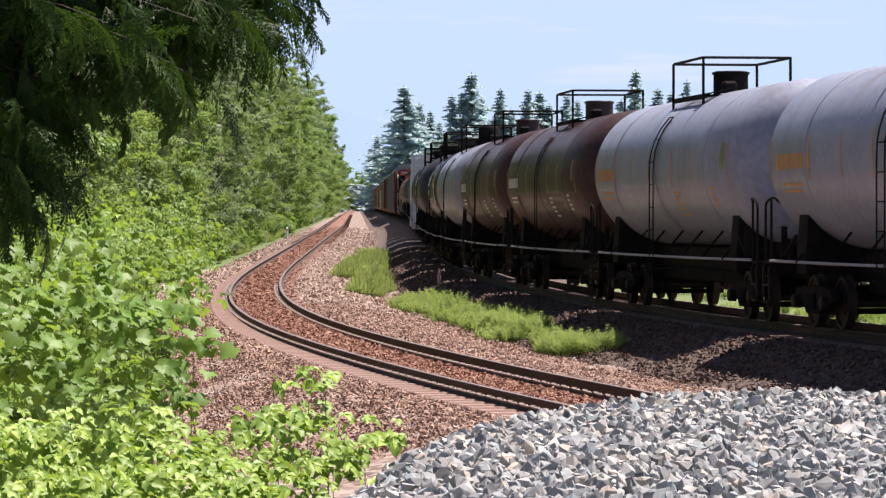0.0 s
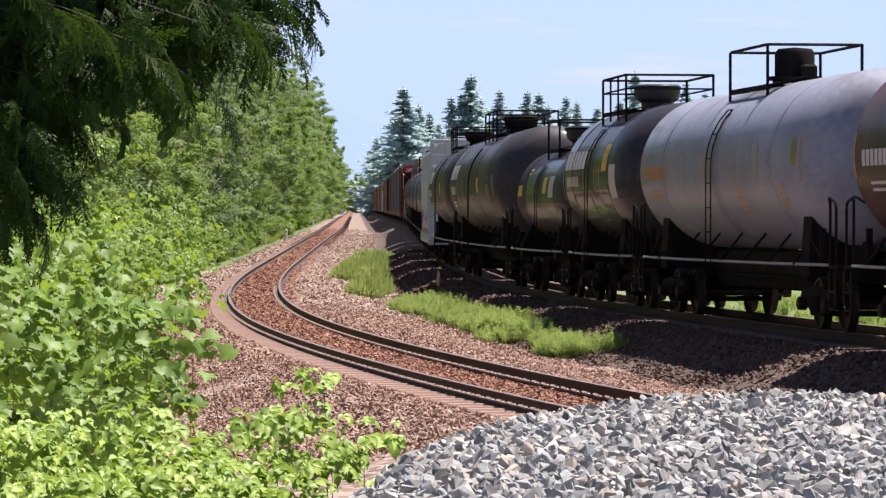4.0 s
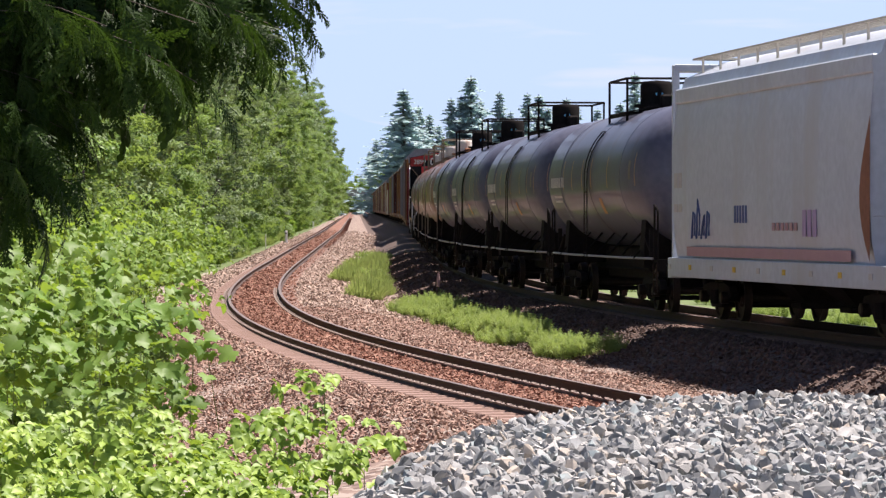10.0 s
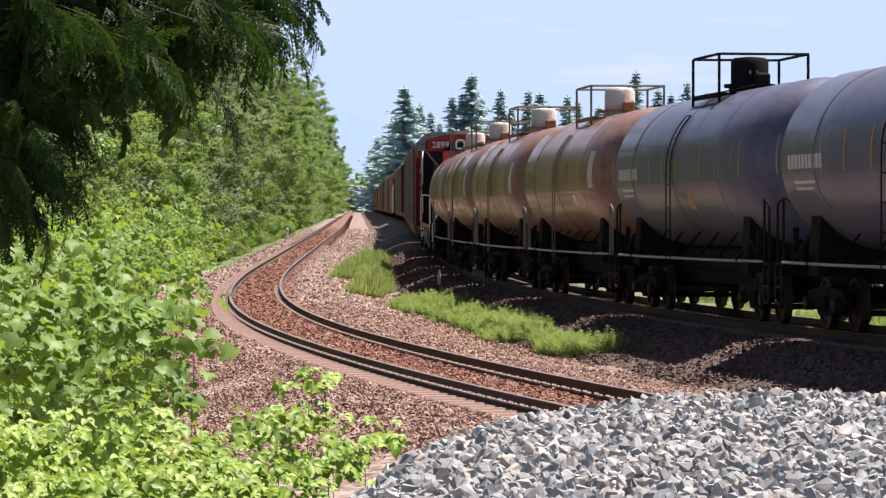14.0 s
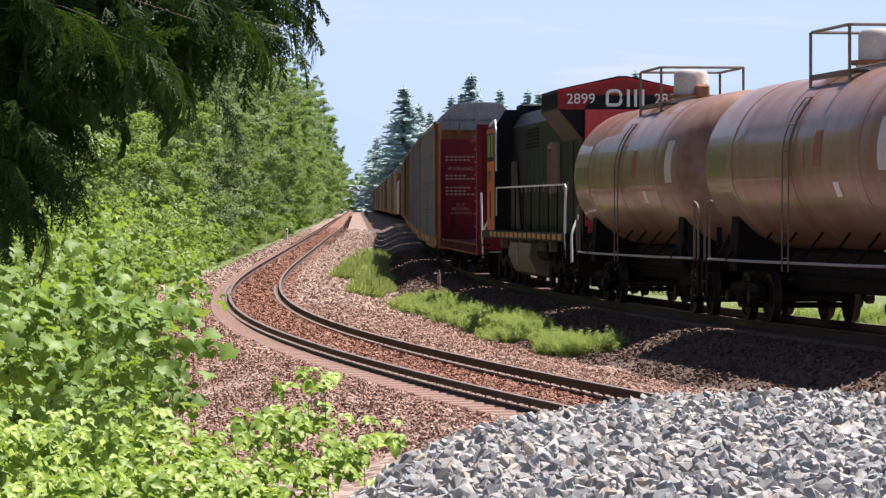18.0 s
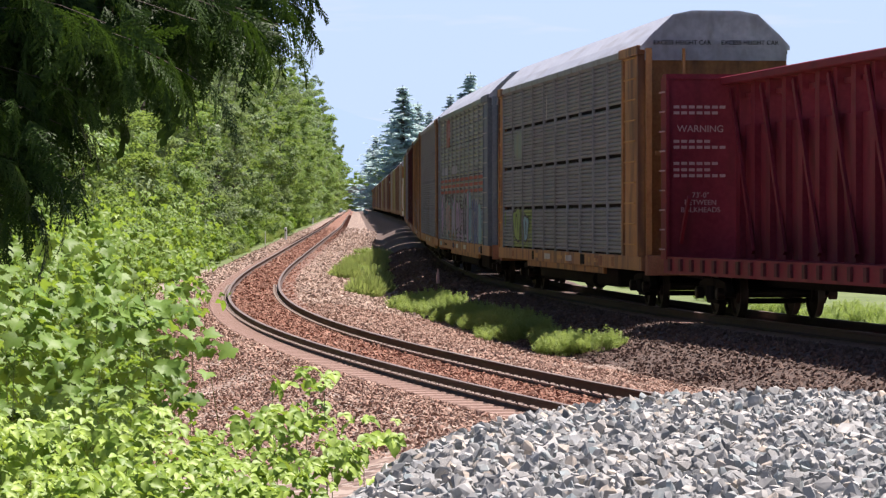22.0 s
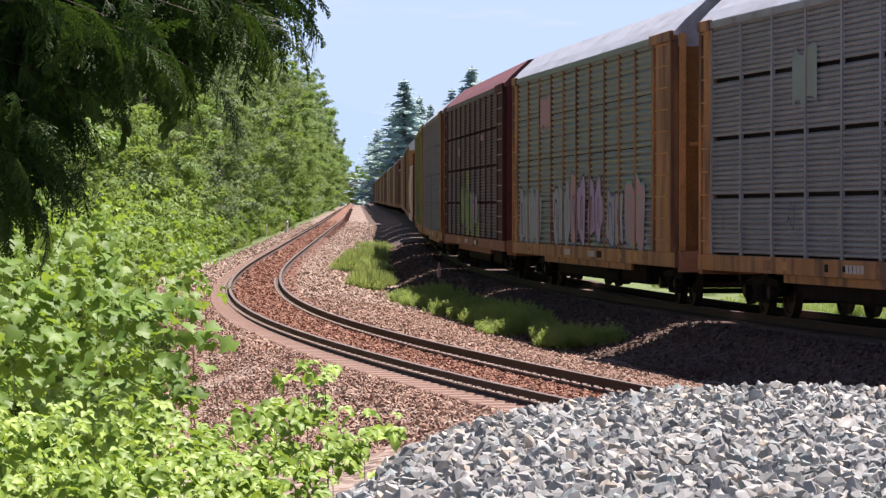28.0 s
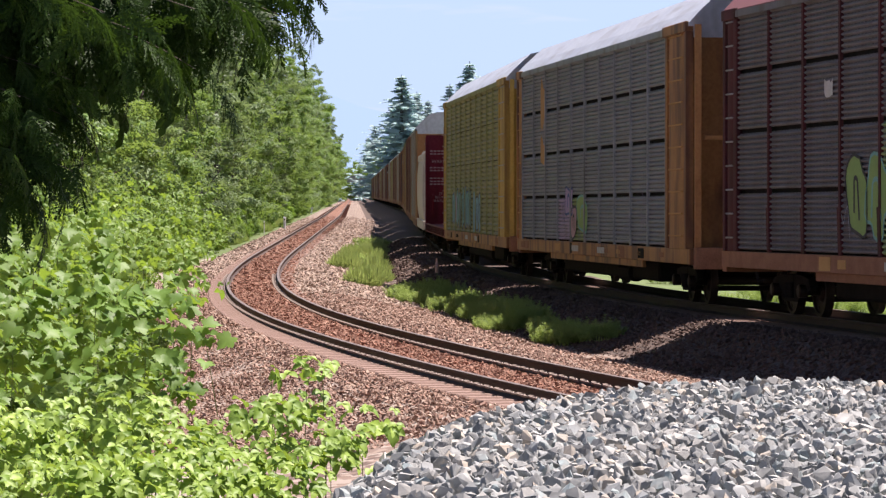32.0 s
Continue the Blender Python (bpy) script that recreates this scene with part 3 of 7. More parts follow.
# ---- train parts ----
def smooth_path(pts, k=4):
    """Rounds the corners of a handrail."""
    out = [Vector(pts[0])]
    for a, b, c in zip(pts, pts[1:], pts[2:]):
        a, b, c = Vector(a), Vector(b), Vector(c)
        r = min(0.12, (a - b).length * 0.4, (c - b).length * 0.4)
        p, q = b + (a - b).normalized() * r, b + (c - b).normalized() * r
        for i in range(k + 1):
            t = i / k
            out.append(p * (1 - t) ** 2 + b * 2 * t * (1 - t) + q * t * t)
    out.append(Vector(pts[-1]))
    return out


WHEEL_SETS = {0.89: [], -0.89: []}
_mesh = {}


def cached(key, make, material, smooth=False):
    if key not in _mesh:
        ob = part(key, make(), material, smooth=smooth)
        _mesh[key] = ob.data
        bpy.data.objects.remove(ob)
    return _mesh[key]


def _wheelset():
    bm = bmesh.new()
    revolve(bm, [(-1.1, 0.08), (1.1, 0.08)], 12, "y")
    for sgn in (-1, 1):
        prof = [(0.69, 0.49), (0.72, 0.465), (0.83, 0.455), (0.83, 0.4), (0.79, 0.38), (0.78, 0.2), (0.84, 0.16), (0.84, 0.1), (0.66, 0.1), (0.66, 0.16), (0.71, 0.2), (0.72, 0.38), (0.69, 0.4)]
        revolve(bm, [(sgn * a, r) for a, r in prof + prof[:1]], 28, "y", cap=False)
    for k in range(4):
        t = k * math.pi / 2 + 0.4
        box(bm, (0.3 * math.cos(t), 0.845, 0.3 * math.sin(t)), (0.06, 0.012, 0.04))
    return bm


def _sideframe():
    bm = bmesh.new()
    top = [(-1.25, 0.5), (-1.1, 0.68), (-0.55, 0.74), (0.55, 0.74), (1.1, 0.68), (1.25, 0.5), (1.05, 0.42), (0.72, 0.5), (0.42, 0.26), (-0.42, 0.26), (-0.72, 0.5), (-1.05, 0.42)]
    a = [bm.verts.new((x, -0.07, z)) for x, z in top]
    b = [bm.verts.new((x, 0.07, z)) for x, z in top]
    n = len(top)
    for k in range(n):
        bm.faces.new((a[k], a[(k + 1) % n], b[(k + 1) % n], b[k]))
    bm.faces.new(a)
    bm.faces.new(list(reversed(b)))
    bmesh.ops.recalc_face_normals(bm, faces=bm.faces)
    for x in (-0.12, 0.0, 0.12):
        revolve(bm, [(0.33, 0.055), (0.6, 0.055)], 8, "z", (x, 0.1, 0))
    return bm


def truck(car, x, plain=False):
    """A two-axle truck under the car at x."""
    t = share("truck", cached("bolster", lambda: bx(((0, 0, 0.62), (0.35, 2.2, 0.26)), ((0, 0, 0.3), (0.5, 1.6, 0.1)), bev=0.02), "frame"), car, Matrix.Translation((x, 0, 0)))
    for s in (-1, 1):
        share("sideframe", cached("sideframe", _sideframe, "frame"), t, Matrix.Translation((0, s * 1.02, 0)) @ Matrix.Rotation(0 if s > 0 else math.pi, 4, "Z"))
        for xa in () if plain else (-0.89, 0.89):
            share("bearing_cap", cached("bearing_cap", lambda: rv([(-0.06, 0.12), (0.08, 0.12), (0.1, 0.09)], 14, "y"), "wheel"), t, Matrix.Translation((xa, s * 1.12, 0.46)))
    for xa in (-0.89, 0.89):
        w = share("wheelset", cached("wheelset", _wheelset, "wheel", True), t, Matrix.Translation((xa, 0, 0.46)))
        WHEEL_SETS[xa].append(w)
    return t


def coupler(car, x, sgn):
    bm = bx(((x + sgn * 0.2, 0, 0.87), (0.5, 0.16, 0.2)), ((x + sgn * 0.52, 0.02, 0.87), (0.3, 0.3, 0.28)), bev=0.03)
    part("coupler", bm, "frame", car)
    part("brake_hose", tb(smooth_path([(x, 0.35, 0.8), (x + sgn * 0.3, 0.35, 0.5), (x + sgn * 0.62, 0.3, 0.55)]), r=0.03), "frame", car)


def bars(car, x0, z, n, w, h, gap, y, material, name="marking", tilt=0.0):
    """Unreadable writing as a row of plain bars on the side."""
    for k in range(n):
        part(name, bx(((x0 - k * (w + gap), y, z), (w, 0.008, h))), material, car)


def on_tank(r, zc, z):
    """Outer distance y of the tank's shell at height z, and its lean."""
    s = max(-0.98, min(0.98, (z - zc) / r))
    return r * math.sqrt(1 - s * s), math.degrees(math.asin(s))


def patch(bm, r, zc, x, z, w, h, rows=5):
    """A curved sheet on the shell's side."""
    a0, a1 = math.asin((z - h / 2 - zc) / r), math.asin((z + h / 2 - zc) / r)
    prev = None
    rr = r + 0.006
    for k in range(rows + 1):
        a = a0 + (a1 - a0) * k / rows
        y, zz = rr * math.cos(a), zc + rr * math.sin(a)
        cur = (bm.verts.new((x - w / 2, y, zz)), bm.verts.new((x + w / 2, y, zz)))
        if prev:
            bm.faces.new((prev[0], cur[0], cur[1], prev[1]))
        prev = cur
    return bm


def tank_car(name, label, L, r, zc, paint, dome="low", rail_h=0.95, rail_mat="frame", marks=(), plat=(1.5, 0.9), gap=1.7, dome_mat=None, bands=3, dome_x=0.0, group="tank cars of the train"):
    car = empty(name, label, "tank car", group)
    h = L / 2
    hd = 0.62 * r / 1.5
    prof = [(-h, 0.02), (-h + 0.02, r * 0.3), (-h + 0.09, r * 0.55), (-h + 0.2, r * 0.76), (-h + 0.36, r * 0.9), (-h + hd, r)]
    full = prof + [(-h * 0.5, r), (0, r), (h * 0.5, r)] + [(-a, q) for a, q in reversed(prof)]
    tank = part("tank", rv(full, 56, "x", (0, 0, zc)), paint, car, smooth=True)
    for k in range(bands):
        x = -h + hd + (L - 2 * hd) * (k + 0.5) / bands + 0.15
        part("weld_band", rv([(x - 0.05, r + 0.001), (x - 0.04, r + 0.009), (x + 0.04, r + 0.009), (x + 0.05, r + 0.001)], 56, "x", (0, 0, zc)), paint, tank, smooth=True)
    part("stub_sill", bx(((0, 0, 0.98), (L - 5.6, 0.8, 0.74)), bev=0.04), "frame", car)
    top = zc + r
    # manway housing and platform
    dm = dome_mat or paint
    if dome == "drum":
        d = part("dome", rv([(top - 0.2, 0.36), (top + 0.42, 0.36), (top + 0.45, 0.33), (top + 0.45, 0.02)], 24, "z", (dome_x, 0, 0)), dm, car, "", True)
        part("lid_rim", rv([(top + 0.38, 0.39), (top + 0.43, 0.39)], 24, "z", (dome_x, 0, 0)), dm, d)
        part("valve", bx(((dome_x - 0.55, 0.15, top + 0.05), (0.3, 0.3, 0.35)), bev=0.05), "frame", d)
    elif dome == "cap":
        d = part("dome", rv([(top - 0.15, 0.42), (top + 0.1, 0.42), (top + 0.12, 0.38), (top + 0.58, 0.38), (top + 0.66, 0.32), (top + 0.69, 0.02)], 24, "z", (dome_x, 0, 0)), dm, car, "", True)
        part("flange", rv([(top + 0.06, 0.52), (top + 0.13, 0.52)], 24, "z", (dome_x, 0, 0)), "frame" if dm != "domewhite" else "rust", d)
        part("valve", bx(((dome_x - 0.5, -0.15, top + 0.2), (0.24, 0.3, 0.3)), bev=0.05), "frame" if dm != "domewhite" else "rust", d)
    else:
        d = part("dome", rv([(top - 0.2, 0.36), (top + 0.12, 0.37), (top + 0.2, 0.5), (top + 0.36, 0.54), (top + 0.5, 0.54), (top + 0.54, 0.5), (top + 0.55, 0.02)], 24, "z", (dome_x, 0, 0)), dm, car, "", True)
        part("hinge_bolts", rv([(top + 0.44, 0.57), (top + 0.49, 0.57)], 16, "z", (dome_x, 0, 0)), "frame", d)
    px, py = plat
    zr = top + rail_h
    y0, a0 = on_tank(r, zc, top - 0.42)
    for s in (-1, 1):
        part("walkway", bx(*[((dome_x - px + 0.15 + k * (2 * px - 0.3) / 11, s * (py - 0.28), top - 0.1), (0.1, 0.5, 0.04)) for k in range(12)], ((dome_x, s * (py - 0.03), top - 0.12), (2 * px, 0.04, 0.1)), ((dome_x, s * (py - 0.53), top - 0.12), (2 * px, 0.04, 0.08))), rail_mat, car)
    for x in (-px, px):
        for s in (-1, 1):
            part("railing_post", tb([(dome_x + x, s * py, top - 0.45), (dome_x + x, s * py, zr)], r=0.03), rail_mat, car)
    loop = [(dome_x - px, -py, zr), (dome_x - px, py, zr), (dome_x + px, py, zr), (dome_x + px, -py, zr), (dome_x - px, -py, zr)]
    part("railing", tb(smooth_path(loop), r=0.03), rail_mat, car)
    if dome == "wide":
        part("mid_railing", tb([(x, y, z - rail_h * 0.45) for x, y, z in loop], r=0.022), rail_mat, car)
        for x in (-px * 0.33, px * 0.33):
            part("railing_post", tb([(dome_x + x, py, top - 0.3), (dome_x + x, py, zr)], r=0.025), rail_mat, car)
    part("crossover_step", bx(((dome_x - px + 0.1, 0.55, top - 0.02), (0.35, 0.8, 0.03), 0, 0, 0, -12)), rail_mat, car)
    # side ladder
    lad = []
    for k in range(14):
        z = 1.0 + k * (top - 1.5) / 13
        y = on_tank(r, zc, z)[0] if z > zc else r
        lad.append((z, y + 0.05))
    lx = dome_x + 0.25
    ld = part("side_ladder", tb([(lx - 0.22, y, z) for z, y in lad], [(lx + 0.22, y, z) for z, y in lad], r=0.014), rail_mat, car)
    for z, y in lad[1::2]:
        part("rung", tb([(lx - 0.22, y, z), (lx + 0.22, y, z)], r=0.012, n=4), rail_mat, ld)
    # stub sills, saddles, end platforms
    e = h + gap / 2 - 0.45
    for s in (-1, 1):
        part("stub_sill", bx(((s * (h - 1.1), 0, 1.02), (3.4, 0.7, 0.42)), bev=0.02), "frame", car)
        sd = bmesh.new()
        ys = [-1.35, 1.35, 1.25, 0.9, 0.5, -0.5, -0.9, -1.25]
        zs = [1.1, 1.1, zc - math.sqrt(max(0.01, r * r - 1.25 ** 2)) if r > 1.27 else zc - 0.3, 0, 0, 0, 0, 0]
        pr = [(-1.3, 0.95), (1.3, 0.95), (1.3, 1.25)]
        for k in range(9):
            t = radians(-38 - 104 * k / 8)
            pr.append((r * math.cos(t) * 0.999, zc + r * math.sin(t) + 0.02))
        pr.append((-1.3, 1.25))
        extrude_profile(sd, pr, s * (h - 1.75) - 0.3, s * (h - 1.75) + 0.3)
        part("saddle", sd, "frame", car)
        for sy in (-1, 1):
            part("head_brace", bx(((s * (h - 0.7), sy * 0.55, 1.35), (1.3, 0.06, 0.5), 0, 0.0, s * 18)), "frame", car)
        part("end_platform", bx(((s * e, 0, 1.12), (0.5, 2.7, 0.05)), ((s * (e + 0.2), 0, 1.0), (0.08, 2.7, 0.2)), ((s * (e - 0.2), 0, 1.02), (0.06, 2.7, 0.12))), "frame", car)
        for sy in (-1, 1):
            part("end_handrail", tb(smooth_path([(s * (e + 0.15), sy * 1.33, 1.12), (s * (e + 0.15), sy * 1.33, 2.2), (s * (e - 0.35), sy * 1.33, 2.3), (s * (e - 0.6), sy * 1.25, 2.2)]), smooth_path([(s * (e - 0.25), sy * 1.33, 1.12), (s * (e - 0.25), sy * 1.33, 2.25)]), r=0.024), rail_mat, car)
            part("corner_step", tb(smooth_path([(s * (e - 0.2), sy * 1.36, 1.05), (s * (e - 0.2), sy * 1.36, 0.42), (s * (e + 0.2), sy * 1.36, 0.42), (s * (e + 0.2), sy * 1.36, 1.05)]), [(s * (e - 0.2), sy * 1.36, 0.72), (s * (e + 0.2), sy * 1.36, 0.72)], r=0.02), "wheel", car)
            part("saddle_end_plate", bx(((s * (h - 0.55), sy * 1.28, 1.45), (0.05, 0.1, 0.65)), ((s * (h - 0.95), sy * 1.28, 1.42), (0.9, 0.05, 0.05), 0, 0.0, 25 * s)), "frame", car)
        coupler(car, s * e, s)
        truck(car, s * (h - 1.75))
    for sy in (-1, 1):
        part("side_handrail", tb(smooth_path([(-e + 0.3, sy * 1.36, 1.16), (-h * 0.5, sy * 1.45, 1.15), (h * 0.5, sy * 1.45, 1.15), (e - 0.3, sy * 1.36, 1.16)]), r=0.028), "gal", car)
        for k in range(7):
            x = -h * 0.75 + 1.5 * h * k / 6
            part("handrail_bracket", tb([(x, sy * 1.45, 1.15), (x + 0.35, sy * 0.9, zc - r * 0.78)], r=0.02), "frame", car)
    part("underframe_pipe", tb([(-h + 1, 0.5, 0.85), (h - 1, 0.5, 0.85)], r=0.03), "frame", car)
    part("bottom_outlet", rv([(0.75, 0.14), (zc - r + 0.05, 0.18)], 14, "z", (dome_x + 0.4, 0, 0)), "frame", car)
    part("air_reservoir", rv([(-0.7, 0.02), (-0.66, 0.2), (-0.55, 0.24), (0.55, 0.24), (0.66, 0.2), (0.7, 0.02)], 18, "x", (h - 4.2, -0.5, 0.98)), "frame", car, smooth=True)
    part("brake_cylinder", rv([(-0.3, 0.15), (0.3, 0.15)], 14, "x", (-h + 3.8, 0.7, 0.95)), "frame", car)
    for (kind, x, z, w, hh, mt) in marks:
        part(kind, patch(bmesh.new(), r, zc, x, z, w, hh), mt, car)
    return car


def reporting(n, x0, z, w, hh, gap, mt):
    """Marks for a row of characters, first one at the far end."""
    return [("lettering", x0 - k * (w + gap), z, w, hh, mt) for k in range(n)]


def small_text(x0, z, rows, n, mt, w=0.12):
    out = []
    for r_ in range(rows):
        q = (n - r_ % 2) * (w + 0.04)
        out.append(("small_lettering", x0 - q / 2, z - r_ * 0.11, q, 0.05, mt))
    return out


def stripes(h, z, xs, mt="amber", hh=0.75):
    return [("reflector", x, z, 0.07, hh, mt) for x in xs]


# ---- the consist: far end of each car's body on the train's scale ----
SPEED = 14.737
CARS = []            # car, chainage of its middle at 0 s, half truck spacing


def add_car(car, far_end, length, centres):
    CARS.append((car, far_end - length / 2, centres / 2))


def marks_generic(L, paint):
    h = L / 2
    lite = "offwhite" if paint in ("rustblack", "navy") else "amber"
    m = reporting(10, h - 1.2, 2.9, 0.17, 0.26, 0.05, lite)
    m += small_text(h - 1.4, 2.5, 2, 8, lite)
    m += stripes(h, 2.95, [h - 0.7, h - 3.2, h - 5.2, 0.9, -1.6, -3.6, -h + 1.0])
    m += small_text(-1.6, 2.45, 5, 4, lite)
    m += [("placard", -h + 1.5, 3.1, 0.4, 0.5, "dryweed" if paint == "grey" else "tan")]
    m += small_text(-h + 2.9, 2.5, 4, 3, lite)
    return m


def build_train():
    prev = 23.6
    spec = [
        ("grey", 41.1, 1.58, 2.95), ("grey", 59.2, 1.58, 2.95), ("rustblack", 77.0, 1.58, 2.95), ("rustblack", 94.5, 1.58, 2.95), ("grey", 112.0, 1.58, 2.95),
    ]
    for i, (paint, u, r, zc) in enumerate(spec):
        L = u - prev - 1.7
        lab = {"grey": "pale grey tank car with sooty lower sides and amber reflectors", "rustblack": "sooty brown-black tank car with a rust-red top"}[paint]
        c = tank_car("tank_car", lab, L, r, zc, paint, "drum" if i < 4 else "cap", 0.66, "frame", marks_generic(L, paint), (1.6, 0.9), dome_mat="frame" if paint == "grey" else "rustblack")
        add_car(c, u, L, L - 3.5)
        prev = u
    # two short cars
    L = 123.0 - prev - 1.7
    m = [("brand_block", L / 2 - 0.9 - k * 0.52, 3.35, 0.44, 0.42, "white") for k in range(6)] + reporting(9, L / 2 - 1.1, 2.85, 0.17, 0.24, 0.04, "offwhite") + stripes(L / 2, 2.8, [L / 2 - 0.4, L / 2 - 3.6, -0.6, -1.4]) + [("yellow_panel", -L / 2 + 2.6, 3.35, 0.7, 0.6, "yellow"), ("data_panel", -L / 2 + 1.4, 2.8, 0.9, 0.75, "offwhite")]
    add_car(tank_car("tank_car", "short black tank car with white lettering blocks and a tall railing", L, 1.58, 2.95, "gloss_black", "wide", 0.7, "frame", m, (1.7, 1.0)), 123.0, L, L - 3.5)
    L = 135.8 - 123.0 - 1.7
    m = [("yellow_panel", L / 2 - 1.2, 2.75, 0.9, 0.3, "yellow"), ("yellow_panel", -1.2, 2.85, 0.75, 0.42, "yellow"), ("data_panel", -2.6, 2.8, 1.0, 0.55, "offwhite")] + small_text(L / 2 - 2.5, 3.3, 2, 3, "yellow") + stripes(L / 2, 2.5, [L / 2 - 0.6, 0.5], "amber", 0.5)
    add_car(tank_car("tank_car", "short glossy black tank car with yellow panels", L, 1.27, 2.62, "gloss_black", "low", 0.68, "frame", m, (1.2, 0.85)), 135.8, L, L - 3.5)
    prev = 135.8
    for u in (158.3, 178.3):
        L = u - prev - 1.8
        h = L / 2
        m = [("brand_block", h - 1.3 - k * 0.5, 3.5, 0.42, 0.46, "white") for k in range(6)] + reporting(9, h - 1.5, 2.9, 0.18, 0.26, 0.04, "offwhite") + small_text(h - 1.6, 2.5, 2, 7, "offwhite") + stripes(h, 2.85, [h - 0.5, h - 4.2, h - 6.5, 0.4, -2.5, -h + 3.2]) + [("placard", -h + 1.6, 2.95, 0.7, 0.6, "tan"), ("yellow_panel", -2.8, 3.0, 0.6, 0.45, "yellow"), ("data_panel", -h + 3.6, 2.75, 1.3, 0.5, "tan"), ("hazard_mark", -h + 1.4, 1.85, 0.14, 0.5, "white")]
        add_car(tank_car("tank_car", "large dull black tank car with white lettering and wide railing", L, 1.62, 3.05, "black", "wide", 0.64, "frame", m, (2.3, 0.95), 1.8, "frame", 4), u, L, L - 3.6)
        prev = u
    add_car(hopper_car(16.9), 196.8, 16.9, 12.5)
    prev = 197.9
    for k, u in enumerate((214.4, 230.3, 246.6, 262.7, 279.0, 295.4, 311.6, 327.8)):
        L = u - prev - 1.6
        h = L / 2
        cop = k > 3
        m = ([("green_tag", h - 1.6, 2.95, 1.3, 0.4, "dryweed"), ("rust_patch", -1.7, 3.1, 0.5, 0.6, "rust"), ("placard", -h + 1.5, 3.1, 0.75, 0.85, "offwhite"), ("white_tag", -h + 4.6, 2.4, 0.35, 0.25, "white")] + stripes(h, 2.9, [h - 2.8, -0.8], "rust", 0.5)) if cop else (reporting(10, h - 1.2, 2.9, 0.17, 0.24, 0.05, "offwhite") + small_text(h - 1.4, 2.55, 2, 8, "offwhite") + stripes(h, 3.05, [h - 0.35, h - 3.2, h - 4.6, 1.2, -0.2, -2.6, -4.4, -h + 1.0], "amber", 0.7) + [("placard", -h + 1.7, 3.05, 0.3, 0.4, "tan"), ("faded_patch", -1.2, 2.3, 0.4, 0.35, "amber")])
        c = tank_car("tank_car", "rust-stained copper-brown tank car with a white valve dome" if cop else "slate-grey tank car with amber reflectors and a black valve dome", L, 1.58, 2.95, "copper" if cop else "navy", "cap", 0.68, "tan" if cop else "frame", m, (1.3, 0.9), 1.6, "domewhite" if cop else "frame")
        if not cop:
            part("blue_sticker", bx(((-0.37, 0.0, 2.95 + 1.58 + 0.36), (0.006, 0.14, 0.14), 0, 0.0, 0, 45)), "blue", c)
        add_car(c, u, L, L - 3.5)
        prev = u
    add_car(locomotive(), 350.4, 21.8, 13.2)
    add_car(centrebeam(), 374.6, 22.6, 16.5)
    racks = [("rackpanel", "orange", "roof", "grey corrugated autorack car with ochre posts and a white roof", 0),
             ("greenpanel", "steelblue", "roof", "pale green autorack car with spray-painted lower panels and a white roof", 1),
             ("rackpanel", "orange", "roof", "grey corrugated autorack car with ochre posts and a white roof", 2),
             ("greenpanel", "orange", "roof", "pale green autorack car with ochre posts and faded spray paint", 3),
             ("darkpanel", "maroonpost", "maroonroof", "dark grey autorack car with maroon posts and roof", 4),
             ("rackpanel", "orange", "roof", "grey corrugated autorack car with ochre posts and a white roof", 5),
             ("yellowpanel", "yellow_post", "roof", "yellow-green autorack car with teal spray paint", 6)]
    for (pm, post, roof, lab, k), u in zip(racks, (401.2, 430.0, 457.7, 486.1, 514.3, 543.3, 572.0)):
        add_car(autorack(pm, post, roof, lab, k), u + 1.3, 26.6, 20.0)
    far_cars()


M["yellow_post"] = surface("yellow_steel_paint", (0.42, 0.27, 0.05), (0.5, 0.33, 0.08), 1.5, 0.55, 0, 0.05, (2.0, 2.0, 0.4), (0.22, 0.13, 0.05), 0.52)


